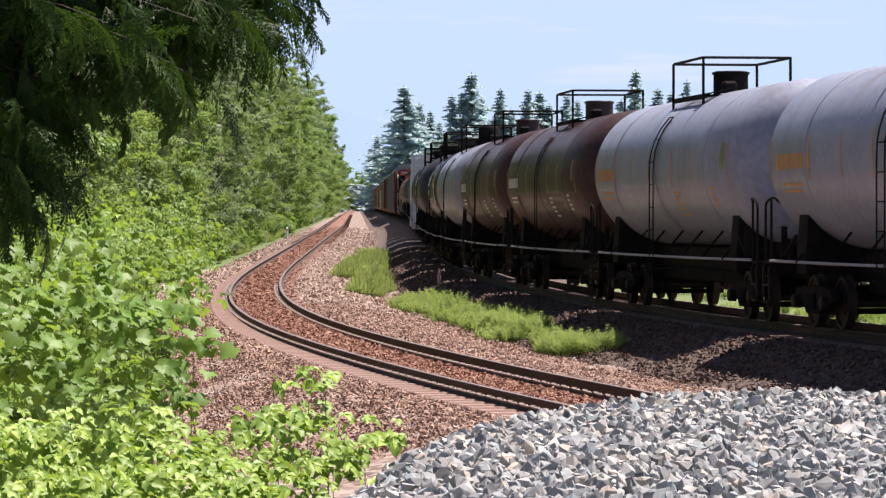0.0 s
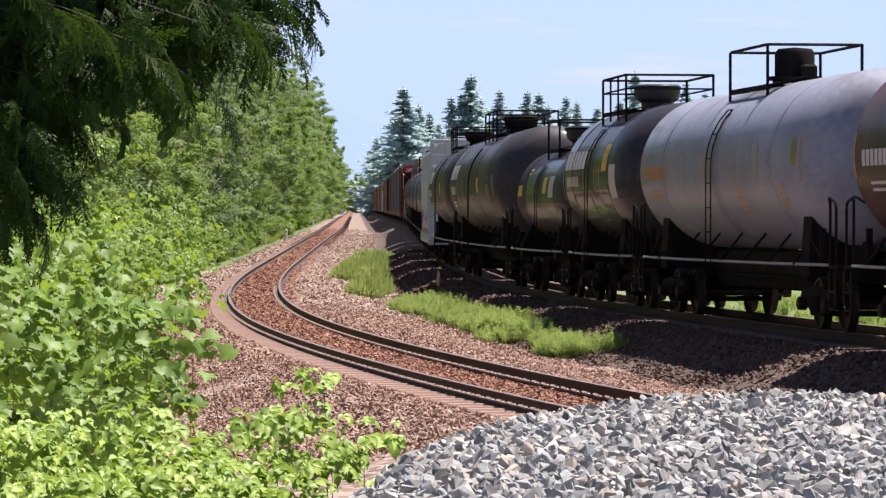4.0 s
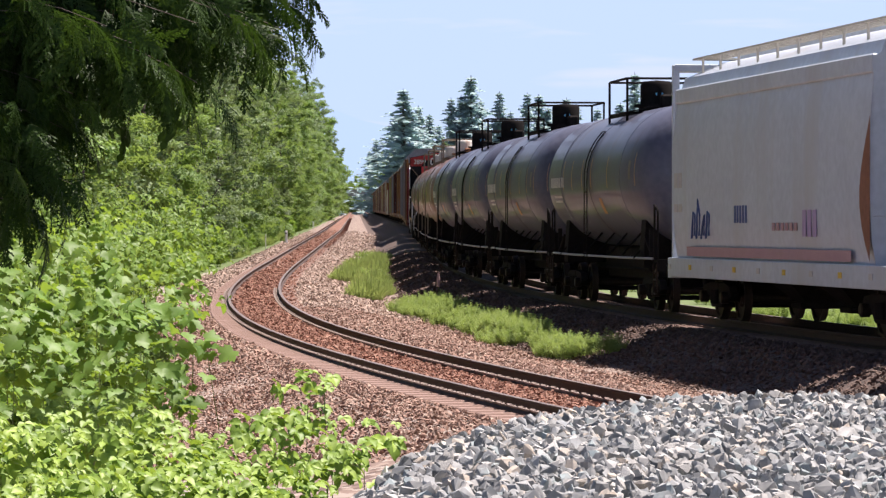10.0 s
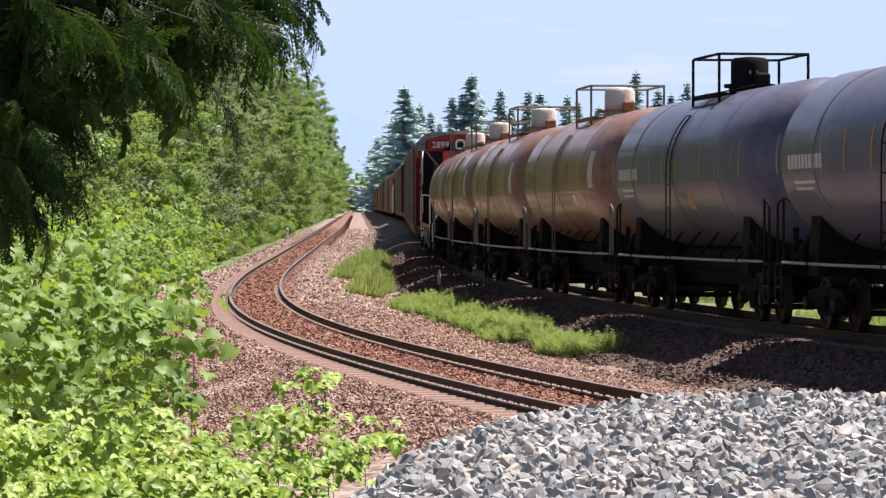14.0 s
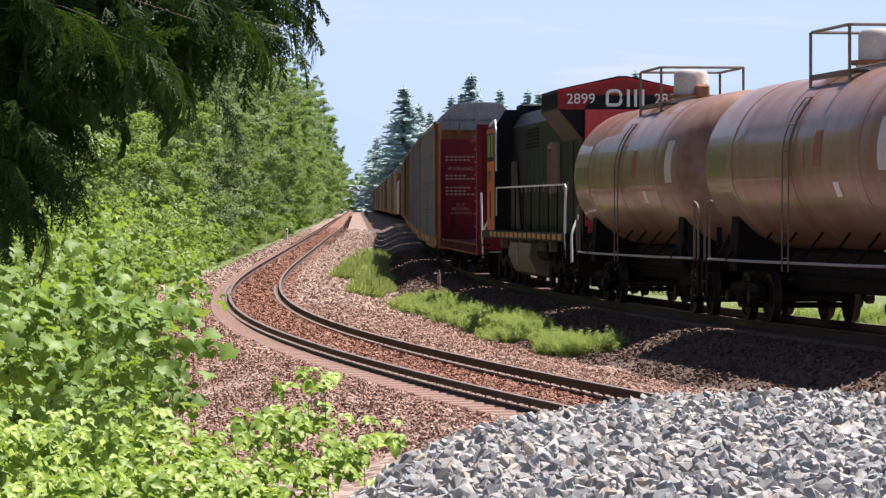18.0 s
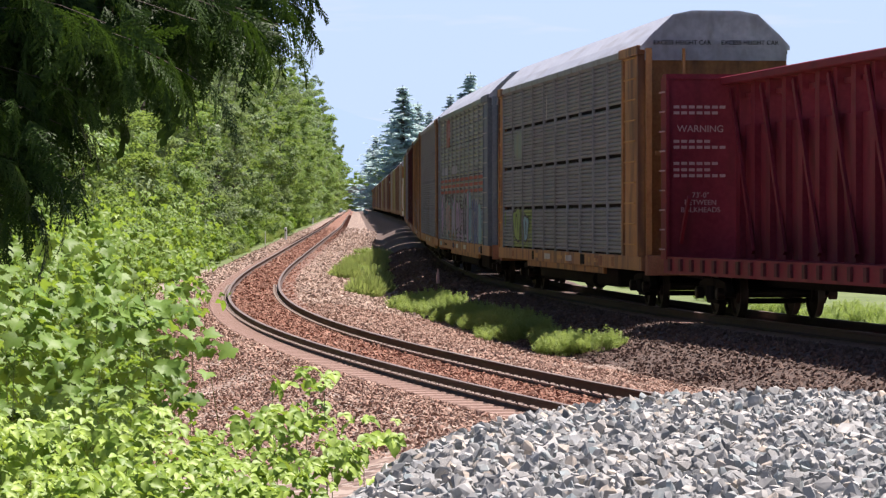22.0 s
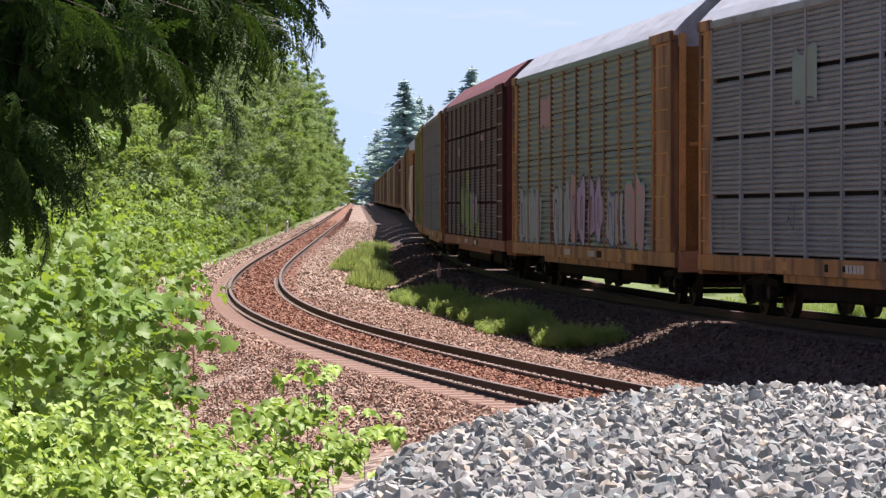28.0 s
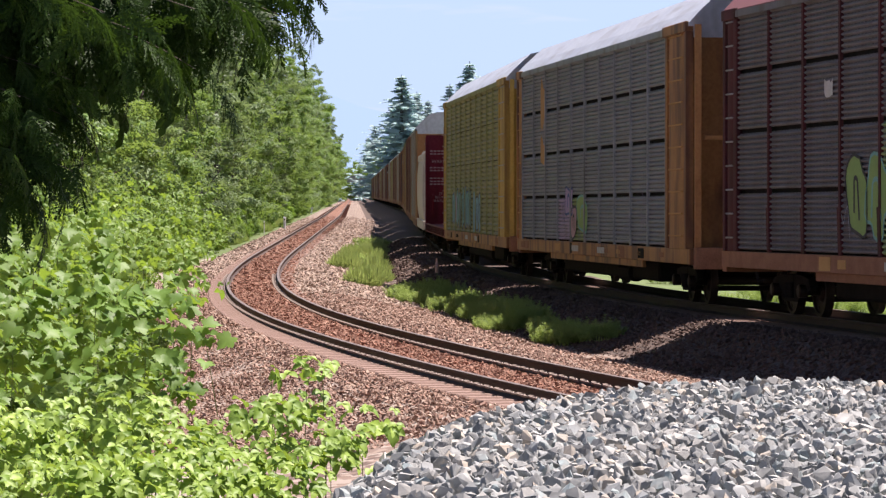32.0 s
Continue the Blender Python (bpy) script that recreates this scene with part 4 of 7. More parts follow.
def plain_hopper(name, L, paint, label):
    """Covered hopper: car and its shell; the near end is at -x."""
    car = empty(name, label, "hopper car", "freight cars of the train")
    h = L / 2
    w = 1.55
    prof = []
    for k in range(9):                       # gently bulged sides
        t = k / 8
        prof.append((w - 0.1 * (2 * t - 1) ** 4, 1.2 + 2.75 * t))
    sec = prof + [(1.3, 4.35), (0.55, 4.62), (-0.55, 4.62), (-1.3, 4.35)] + [(-y, z) for y, z in reversed(prof)]
    part("shell", extrude_profile(bmesh.new(), sec, -h + 1.5, h - 0.55), paint, car, smooth=True)
    for s, e in ((-1, h - 1.5), (1, h - 0.55)):
        bm = bmesh.new()
        o = [(-1.45, 4.0), (1.45, 4.0), (0.55, 4.55), (-0.55, 4.55)]
        q = [(-1.45, 2.4), (1.45, 2.4)]
        a = [bm.verts.new((s * (e + 0.02), y, z)) for y, z in ((-1.5, 1.9), (1.5, 1.9), (1.5, 4.1), (0.6, 4.58), (-0.6, 4.58), (-1.5, 4.1))]
        b = [bm.verts.new((s * (e - 1.2), y, z)) for y, z in ((-1.3, 0.9), (1.3, 0.9))]
        bm.faces.new(a)
        bm.faces.new((a[1], a[0], b[0], b[1]))
        bmesh.ops.recalc_face_normals(bm, faces=bm.faces)
        part("end_sheet", bm, paint, car)
    part("side_sill", bx(((0, 1.5, 1.02), (L - 0.4, 0.12, 0.38)), ((0, -1.5, 1.02), (L - 0.4, 0.12, 0.38)), bev=0.01), paint, car)
    part("upper_lip", bx(((0.45, 1.47, 4.02), (L - 2.1, 0.1, 0.26)), ((0.45, -1.47, 4.02), (L - 2.1, 0.1, 0.26)), bev=0.02), paint, car)
    part("centre_sill", bx(((0, 0, 0.85), (L, 0.6, 0.35))), "frame", car)
    for k in range(4):
        x = -h + 3.4 + k * (L - 6.3) / 3
        bm = bmesh.new()
        bmesh.ops.create_cone(bm, cap_ends=True, segments=4, radius1=0.5, radius2=1.7, depth=0.75, matrix=Matrix.Translation((x, 0, 0.78)) @ Matrix.Rotation(math.pi / 4, 4, "Z"))
        part("discharge_chute", bm, "frame", car)
        part("outlet_gate", bx(((x, 0, 0.38), (0.8, 1.0, 0.12)), bev=0.02), "frame", car)
    return car, h


def hopper_car(L):
    car, h = plain_hopper("hopper_car", L, "hopper", "pale grey covered hopper car with rust and faded spray paint")
    zr = 4.68
    for y in (0.9, -0.9):
        part("running_board", bx(*[((-h + 0.9 + k * (L - 1.6) / 60, y, zr), (0.035, 0.5, 0.02)) for k in range(61)], *[((0, y + q, zr), (L - 1.4, 0.022, 0.035)) for q in (-0.25, -0.12, 0, 0.12, 0.25)]), "cream", car)
    for x in (-h + 0.85, h - 0.8):
        part("cross_board", bx(((x, 0, zr), (0.5, 2.3, 0.03))), "cream", car)
    for k in range(10):
        part("board_bracket", bx(((-h + 1.7 + k * (L - 3) / 9, 1.1, 4.53), (0.05, 0.04, 0.28))), "cream", car)
    part("roof_hatch", bx(((0.4, 0, 4.68), (L - 3.4, 0.7, 0.14)), bev=0.03), "hopper", car)
    # near end frame with ladders, open bay under the slope sheet
    for s, e in ((-1, h - 0.2), (1, h - 0.2)):
        for y in (1.42, 0.86) if s < 0 else (1.42,):
            part("end_post", bx(((s * e, y, 2.75), (0.1, 0.14, 3.7)), bev=0.01), "hopper", car)
        part("end_post", bx(((s * e, -1.42, 2.75), (0.1, 0.14, 3.7)), bev=0.01), "hopper", car)
        for k in range(9):
            part("rung", tb([(s * (e + 0.06), 0.86, 1.2 + k * 0.41), (s * (e + 0.06), 1.42, 1.2 + k * 0.41)], r=0.018), "white", car)
        part("top_beam", bx(((s * e, 0, 4.55), (0.12, 2.9, 0.12)), bev=0.01), "hopper", car)
        part("end_beam", bx(((s * e, 0, 1.0), (0.3, 3.1, 0.4)), bev=0.01), "hopper", car)
        part("end_deck", bx(((s * (h - 0.8), 0, 1.02), (1.3, 2.9, 0.06))), "frame", car)
        coupler(car, s * (h - 0.05), s)
        truck(car, s * 6.0)
    # flat brown sheet, coloured as the shaded cut-out at the near corner of the side
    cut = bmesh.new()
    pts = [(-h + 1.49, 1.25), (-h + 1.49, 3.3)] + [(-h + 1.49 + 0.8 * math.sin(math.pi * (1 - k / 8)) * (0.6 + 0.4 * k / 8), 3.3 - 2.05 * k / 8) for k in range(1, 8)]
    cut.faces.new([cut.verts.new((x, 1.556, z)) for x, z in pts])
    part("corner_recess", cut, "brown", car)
    for k in range(9):
        part("sill_reflector", bx(((-h + 1.4 + k * 1.9, 1.567, 1.03), (0.22, 0.012, 0.1))), "yellow" if k % 2 else "offwhite", car)
    for k in range(4):
        part("spray_stroke", tb([(h - 2.3 - k * 0.42, 1.553, 1.55), (h - 2.45 - k * 0.42, 1.556, 2.0 + 0.25 * math.sin(k * 2.1)), (h - 2.62 - k * 0.42, 1.556, 1.95), (h - 2.55 - k * 0.42, 1.553, 1.6)], r=0.02, n=4), "g_navy", car)
    bars(car, h - 6.0, 1.95, 5, 0.12, 0.28, 0.1, 1.553, "g_navy", "spray_stroke")
    bars(car, h - 9.0, 1.75, 6, 0.2, 0.12, 0.12, 1.553, "g_pink", "spray_stroke")
    bars(car, h - 11.2, 1.8, 3, 0.25, 0.4, 0.1, 1.553, "g_lilac", "spray_stroke")
    part("rust_stain", bx(((0.4, 1.551, 1.33), (L - 4.5, 0.006, 0.16))), "g_pink", car)
    for o in car.children_recursive:          # tall body over the sill
        if not o.name.startswith(("truck", "sideframe", "wheelset", "bearing", "coupler", "brake")):
            for v in o.data.vertices:
                if v.co.z > 1.2:
                    v.co.z = 1.2 + (v.co.z - 1.2) * 1.145
    bars(car, h - 0.85, 2.75, 2, 0.3, 0.3, 0.08, 1.555, "offwhite", "lettering")
    bars(car, h - 0.85, 2.2, 2, 0.32, 0.16, 0.08, 1.555, "offwhite", "lettering")
    return car


def _corrugated(w, hh, n, depth=0.045, tint=0):
    """Panel of n horizontal ribs in the xz plane, facing +y. tint: 1 lime ribs painted for light through the slots,
    slotted rows between; 2 slotted rows alone.
    """
    bm = bmesh.new()
    prev = None
    rows = []
    for k in range(n * 4 + 1):
        z = -hh / 2 + hh * k / (n * 4)
        y = depth if k % 4 in (1, 2) else 0.0
        cur = (bm.verts.new((-w / 2, y, z)), bm.verts.new((w / 2, y, z)))
        if prev:
            f = bm.faces.new((cur[0], cur[1], prev[1], prev[0]))
            f.normal_update()
            if f.normal.y < 0:
                f.normal_flip()
            q, rib = (k - 1) % 4, (k - 1) // 4
            if tint == 1 and q == 1 and rib % 2 == 0:
                f.material_index = 1
            elif tint and q == 3 and rib % (3 if tint == 1 else 1) == 0:
                rows.append(z - hh / (n * 8))
        prev = cur
    for z in rows:                            # rows of air slots
        m = 11
        for i in range(m):
            x = -w / 2 + w * (i + 0.5) / m
            vs = [bm.verts.new((x + a * w * 0.028, 0.004, z + b * hh / (n * 14))) for a, b in ((-1, -1), (-1, 1), (1, 1), (1, -1))]
            f = bm.faces.new(vs)
            f.normal_update()
            if f.normal.y < 0:
                f.normal_flip()
            f.material_index = 2
    return bm


SPRAYED = {(1, 0): {9: "grey", 8: "grey", 7: "orange", 6: "orange", 5: "lilac", 4: "lilac", 3: "blue", 2: "blue", 1: "blue", 0: "blue"}, (0, 0): {8: "green", 7: "green"}, (3, 0): {9: "grey", 6: "dark", 5: "dark", 4: "dark", 1: "lilac", 0: "grey"},
           (4, 0): {5: "green", 4: "green", 3: "green"}, (4, 1): {5: "green"}, (5, 0): {6: "lilac", 5: "green"}}    # (car, row): bay


def autorack(pm, post, roofm, label, k, detail=True):
    car = empty("autorack_car", label, "autorack car", "autorack cars of the train")
    L, h, w = 26.6, 13.3, 1.56
    z0, z1 = 1.13, 5.5
    x1 = h - 1.3                       # far end of panels
    x0 = x1 - 22.3
    nb = 10
    bw = 22.3 / nb
    rh = (z1 - z0) / 4
    gapz = 0.075 if pm in ("rackpanel", "darkpanel") else 0.02
    if detail:
        ribs, tint = (11, 2) if pm in ("rackpanel", "darkpanel") else (8, 1)
        me = cached("panel_" + pm, lambda: _corrugated(bw - 0.1, rh - gapz, ribs, tint=tint), [pm, "lime", "slot"])
        for b in range(nb):
            for r in range(4):
                pn = SPRAYED.get((k, r), {}).get(b)
                me_ = cached("panel_" + pm + "_" + pn, lambda: _corrugated(bw - 0.1, rh - gapz, ribs, tint=tint), ["pl_" + pn, pm, "slot"]) if pn else me
                share("panel", me_, car, Matrix.Translation((x0 + bw * (b + 0.5), w - 0.04, z0 + rh * (r + 0.5))))
        for b in range(nb + 1):
            bm = bx(((x0 + bw * b, w - 0.003, (z0 + z1) / 2), (0.1, 0.06, z1 - z0)))
            if pm in ("rackpanel", "darkpanel"):
                box(bm, (x0 + bw * b + 0.03, w, z0 + 0.4), (0.18, 0.04, 0.8), 0, 0, 6)
            part("post", bm, "maroonpost" if pm == "darkpanel" else "orange" if k == 3 else "rackpanel" if pm == "greenpanel" else pm, car)
    else:
        part("panel", bx(((0, w - 0.03, (z0 + z1) / 2), (22.3, 0.06, z1 - z0))), pm, car)
        for b in range(0, nb + 1, 2):
            part("post", bx(((x0 + bw * b, w, (z0 + z1) / 2), (0.14, 0.03, z1 - z0))), post, car)
    part("inner_wall", bx(((0, w - 0.12, (z0 + z1) / 2), (24.5, 0.04, z1 - z0))), "frame", car)
    part("far_side_wall", bx(((0, -w + 0.03, (z0 + z1) / 2), (25.6, 0.06, z1 - z0))), pm, car)
    # roof: shallow arch with ridges
    sec = [(w + 0.02, z1 - 0.02), (w + 0.02, z1 + 0.06), (w - 0.2, z1 + 0.3), (0.9, z1 + 0.72), (0.5, z1 + 0.8), (-0.5, z1 + 0.8), (-0.9, z1 + 0.72), (-w + 0.2, z1 + 0.3), (-w - 0.02, z1 + 0.06), (-w - 0.02, z1 - 0.02)]
    rf = part("roof", extrude_profile(bmesh.new(), sec, -h + 0.25, h - 0.25), roofm, car)
    part("eave_rail", bx(((0, w + 0.02, z1 - 0.03), (L - 1.4, 0.08, 0.12)), ((0, -w - 0.02, z1 - 0.03), (L - 1.4, 0.08, 0.12))), pm, car)
    # end frames, doors, ladders
    for s, xe, wid in ((-1, x0, abs(-h - x0)), (1, x1, h - x1)):
        xm = (xe + s * h) / 2 - s * 0.25
        cw = wid - 0.5
        cb = bmesh.new()                      # rounded end column
        ca = [(xm + cw / 2 * math.sin(radians(a)), w - 0.16 + 0.2 * math.cos(radians(a)) ** 0.6) for a in range(-90, 91, 15)]
        lo, hi = [cb.verts.new((x, y, z0)) for x, y in ca], [cb.verts.new((x, y, z1 - 0.1)) for x, y in ca]
        for q in range(len(ca) - 1):
            cb.faces.new((lo[q + 1], lo[q], hi[q], hi[q + 1]))
        cb.faces.new((lo[0], lo[-1], hi[-1], hi[0]))
        part("end_column", cb, post, car, smooth=True)
        for nm, cc, dd_ in () if not detail else (("corner_post", (xe + s * 0.1, w - 0.02, (z0 + z1) / 2 - 0.06), (0.2, 0.1, z1 - z0 - 0.12)), ("corner_post", (xe + s * (cw - 0.05), w - 0.02, (z0 + z1) / 2 - 0.06), (0.16, 0.16, z1 - z0 - 0.12)), ("header", (xm, w - 0.02, z1 - 0.02), (cw + 0.15, 0.2, 0.2))):
            part(nm, bx((cc, dd_), bev=0.01), post, car)
        part("far_end_column", bx(((xm, -w + 0.09, (z0 + z1) / 2), (cw, 0.18, z1 - z0))), post, car)
        for r in range(10 if detail else 0):
            part("rung", tb([(xm - cw * 0.3, w + 0.04, z0 + 0.25 + r * 0.44), (xm + cw * 0.3, w + 0.04, z0 + 0.25 + r * 0.44)], r=0.018, n=5), "gal" if post != "orange" else "amber", car)
        dr = bmesh.new()
        yz = []
        for j in range(7):                    # folded end doors
            yz.append((-1.5 + j * 0.5, 0.05 * (j % 2)))
        a = [dr.verts.new((s * (h - 0.25 - q), y, z0)) for y, q in yz]
        b = [dr.verts.new((s * (h - 0.25 - q), y, z1 + 0.05)) for y, q in yz]
        for j in range(6):
            dr.faces.new((a[j], a[j + 1], b[j + 1], b[j]))
        bmesh.ops.solidify(dr, geom=dr.faces[:], thickness=0.04)
        part("end_door", dr, post, car)
        if detail:
            for cc, dd_ in (((s * (h - 0.12), w - 0.12, (z0 + z1) / 2), (0.1, 0.12, z1 - z0)), ((s * (h - 0.12), 0.7, (z0 + z1) / 2), (0.06, 0.06, z1 - z0)), ((s * (h - 0.12), 0, 3.3), (0.05, 2.6, 0.08))):
                part("door_bar", bx((cc, dd_)), post, car)
        gable = bmesh.new()
        gable.faces.new([gable.verts.new((s * (h - 0.24), y, z)) for y, z in ((w - 0.05, z1 - 0.25), (w - 0.05, z1 + 0.12), (w - 0.22, z1 + 0.28), (0.9, z1 + 0.7), (0.5, z1 + 0.78), (-0.5, z1 + 0.78), (-0.9, z1 + 0.7), (-w + 0.22, z1 + 0.28), (-w + 0.05, z1 + 0.12), (-w + 0.05, z1 - 0.25))])
        bmesh.ops.solidify(gable, geom=gable.faces[:], thickness=0.03)
        part("roof_end", gable, "roof" if roofm == "roof" else roofm, car)
        coupler(car, s * (h + 0.1), s)
        truck(car, s * 10.0, not detail)
        part("end_sill", bx(((s * (h - 0.15), 0, 0.95), (0.3, 3.0, 0.42)), bev=0.01), "rust", car)
    part("side_sill", bx(((0, w - 0.04, 0.98), (L - 0.5, 0.12, 0.3)), ((0, w - 0.1, 0.78), (14.0, 0.08, 0.2)), bev=0.01), "orange" if post in ("orange", "steelblue", "yellow_post") else "rust", car)
    if detail:
        part("floor_pan", bx(((0, 0, 0.62), (14.0, 2.3, 0.5)), bev=0.05), "frame", car)
        part("brake_reservoir", rv([(-3.6, 0.02), (-3.58, 0.2), (-1.9, 0.2), (-1.88, 0.02)], 14, "x", (0, 1.05, 0.5)), "frame", car)
    part("far_sill", bx(((0, -w + 0.04, 0.98), (L - 0.5, 0.12, 0.3))), "rust", car)
    part("centre_sill", bx(((0, 0, 0.82), (L - 1, 0.5, 0.34)), ((0, 0, 1.05), (L - 0.6, 2.9, 0.08))), "frame", car)
    rng = random.Random(40 + k)
    if detail:
        for j in range(11):
            part("sill_patch", bx(((rng.uniform(x0, x1), w + 0.022, 0.98), (rng.uniform(0.2, 0.9), 0.006, rng.uniform(0.08, 0.26)))), rng.choice(["rust", "frame", "g_cyan", "amber", "g_navy", "g_pink"] if k == 1 else ["rust", "frame", "amber", "rust"]), car)
        graffiti(car, k, w, x0, x1, rng)
    return car


def spray_sheet(x, z, wd, ht, rng, y):
    """A ragged sprayed patch with runs, as one thin sheet."""
    bm = bmesh.new()
    n = max(5, int(wd / 0.22))
    top = [bm.verts.new((x - wd / 2 + wd * i / n, y, z + ht / 2 + rng.uniform(-0.22, 0.12) * ht)) for i in range(n + 1)]
    bot = [bm.verts.new((x - wd / 2 + wd * i / n, y, z - ht / 2 + rng.uniform(-0.05, 0.3) * ht)) for i in range(n + 1)]
    for i in range(n):
        bm.faces.new((top[i], top[i + 1], bot[i + 1], bot[i]))
    return bm


def ribbon(path, w, y):
    """A flat band of width 2w along a path in the side's plane."""
    bm = bmesh.new()
    prev = None
    for i, p in enumerate(path):
        d = path[min(i + 1, len(path) - 1)] - path[max(i - 1, 0)]
        n = Vector((-d.z, 0, d.x)).normalized() * w * 0.5
        cur = (bm.verts.new((p.x - n.x, y, p.z - n.z)), bm.verts.new((p.x + n.x, y, p.z + n.z)))
        if prev:
            bm.faces.new((prev[0], prev[1], cur[1], cur[0]))
        prev = cur
    return bm


def graffiti(car, k, w, x0, x1, rng):
    y = w + 0.008
    sets = {
        0: [(x1 - 3.2, 1.8, 1.5, 0.9, "g_green"), (x1 - 5.2, 1.7, 1.0, 0.7, "g_green"), (x1 - 0.5, 1.9, 0.25, 0.5, "g_green"), (x1 - 3.4, 3.9, 1.6, 0.8, "greenpanel"), (x1 - 9.5, 4.7, 0.2, 0.7, "offwhite")],
        1: [(x1 - 1.6, 2.0, 2.3, 1.3, "g_white"), (x1 - 4.4, 1.9, 2.2, 1.2, "g_pink"), (x1 - 7.4, 2.0, 2.0, 1.3, "g_lilac"), (x1 - 10.3, 1.95, 2.6, 1.0, "g_lilac"), (x1 - 13.5, 2.0, 1.8, 1.5, "g_black"), (x1 - 15.6, 1.9, 2.2, 1.7, "g_cyan"), (x1 - 18.5, 1.8, 3.0, 1.4, "g_navy"), (x1 - 20.6, 1.7, 1.6, 1.2, "g_cyan"), (x1 - 3.5, 2.6, 2.0, 0.4, "g_black"), (x1 - 6.6, 2.55, 1.8, 0.45, "g_black")],
        2: [(x1 - 6.6, 4.2, 1.6, 1.0, "greenpanel")],
        3: [(x1 - 2.6, 1.8, 4.4, 1.5, "g_white"), (x1 - 8.6, 1.9, 3.0, 1.5, "g_white"), (x1 - 11.4, 2.0, 2.6, 1.6, "g_pink"), (x1 - 14.2, 2.0, 2.2, 1.4, "g_lilac"), (x1 - 17.2, 1.8, 2.4, 1.3, "g_white"), (x1 - 20.0, 1.9, 2.6, 1.6, "g_pink"), (x1 - 5.6, 4.45, 1.9, 0.95, "g_pink")],
        4: [(x1 - 8.2, 2.1, 2.2, 1.3, "g_green"), (x1 - 10.8, 2.0, 2.6, 1.3, "g_green"), (x1 - 13.4, 2.0, 2.0, 1.1, "g_lilac"), (x1 - 6.0, 3.9, 0.5, 0.3, "offwhite"), (x1 - 16.4, 4.2, 1.2, 0.2, "g_pink")],
        5: [(x1 - 8.6, 2.1, 1.3, 0.7, "g_lilac"), (x1 - 10.8, 1.8, 1.5, 0.9, "g_green"), (x1 - 9.4, 1.6, 1.0, 0.7, "g_pink"), (x1 - 4.0, 4.5, 0.9, 1.3, "amber"), (x1 - 4.0, 3.3, 0.9, 0.8, "amber")],
        6: [(x1 - 5.0, 1.9, 4.0, 1.2, "g_teal"), (x1 - 9.5, 1.9, 4.0, 1.3, "g_teal"), (x1 - 14.0, 1.8, 3.2, 1.1, "g_cyan")],
    }
    for (x, z, wd, ht, mt) in sets[k]:
        if ht < 0.6 or z > 4 or not mt.startswith("g_"):
            part("spray_paint", spray_sheet(x, z, wd, ht, rng, y), mt, car)
            continue
        n = max(1, round(wd / 1.1))
        for j in range(n):                    # rounded sprayed characters: fill, outline, inner stroke
            cx, cw = x - wd / 2 + wd * (j + 0.5) / n, wd / n * 0.52
            ph, lobes = rng.uniform(0, 6.28), rng.choice((2, 3, 3, 4))
            loop = []
            for q in range(22):
                a = q * math.tau / 22
                rr = 1 + 0.16 * math.sin(lobes * a + ph) + 0.06 * math.sin(5 * a - ph)
                loop.append(Vector((cx + cw * rr * math.copysign(abs(math.cos(a)) ** 0.7, math.cos(a)), 0, z + ht * 0.48 * rr * math.copysign(abs(math.sin(a)) ** 0.75, math.sin(a)))))
            fill = bmesh.new()
            fill.faces.new([fill.verts.new((p.x, y, p.z)) for p in loop])
            part("spray_paint", fill, mt if rng.random() < 0.8 else rng.choice(["g_white", "g_lilac", "g_cyan"]), car)
            line = "g_white" if mt in ("g_black", "g_navy") else rng.choice(["g_black", "g_navy", "g_teal"])
            part("spray_outline", ribbon(loop + loop[:2], 0.06, y + 0.003), line, car)
            k2 = rng.uniform(0.2, 0.45)
            inner = smooth_path([(cx - cw * k2, 0, z - ht * 0.3), (cx - cw * k2 * rng.uniform(0.2, 1), 0, z + ht * 0.22), (cx + cw * k2, 0, z + ht * rng.uniform(0.1, 0.28)), (cx + cw * k2 * rng.uniform(0.5, 1.2), 0, z - ht * rng.uniform(0.05, 0.35))], 3)
            part("spray_stroke", ribbon(inner, 0.08, y + 0.004), line, car)
    for j in range({1: 26, 3: 18}.get(k, 7)):     # runs and thin tags
        x, z = rng.uniform(x1 - 20.5, x1 - 0.6), rng.uniform(1.25, 1.7)
        pts = [(x - q * 0.12, z + rng.uniform(0.0, 0.7)) for q in range(5)]
        part("spray_stroke", ribbon(smooth_path([(a, 0, c) for a, c in pts], 3), 0.022, y + 0.006), rng.choice(["g_white", "g_white", "g_black", "g_lilac", "g_navy"]), car)
    if k == 1:
        for z in (2.55, 2.75, 2.95):
            part("red_stripe", bx((((x0 + x1) / 2, w + 0.004, z + 0.25), (22.2, 0.01, 0.1))), "g_red", car)
        part("red_emblem", bx(((x1 - 4.4, w + 0.008, 4.85), (1.7, 0.01, 0.95))), "g_red", car)
        bars(car, x1 - 4.8, 4.95, 3, 0.22, 0.5, 0.16, w + 0.012, "g_pink", "lettering")
        bars(car, x1 - 0.9, 3.55, 9, 0.3, 0.24, 0.12, w + 0.008, "g_white", "lettering")
        bars(car, x1 - 7.0, 3.55, 6, 0.34, 0.26, 0.14, w + 0.008, "g_white", "lettering")
    if k == 0:
        for s in (-1, 1):
            for yy in (0.72, -0.72):
                lettering("EXCESS HEIGHT CAR", 0.13, car, Matrix.Translation((s * 13.3 - s * 0.2, yy, 5.62)) @ Euler((radians(90), 0, radians(90 * s))).to_matrix().to_4x4(), "frame", "lettering")
    for j in range(2):
        bars(car, x0 + 9 + 4 * j, 0.98, 5, 0.16, 0.14, 0.06, w + 0.027, "offwhite", "lettering")


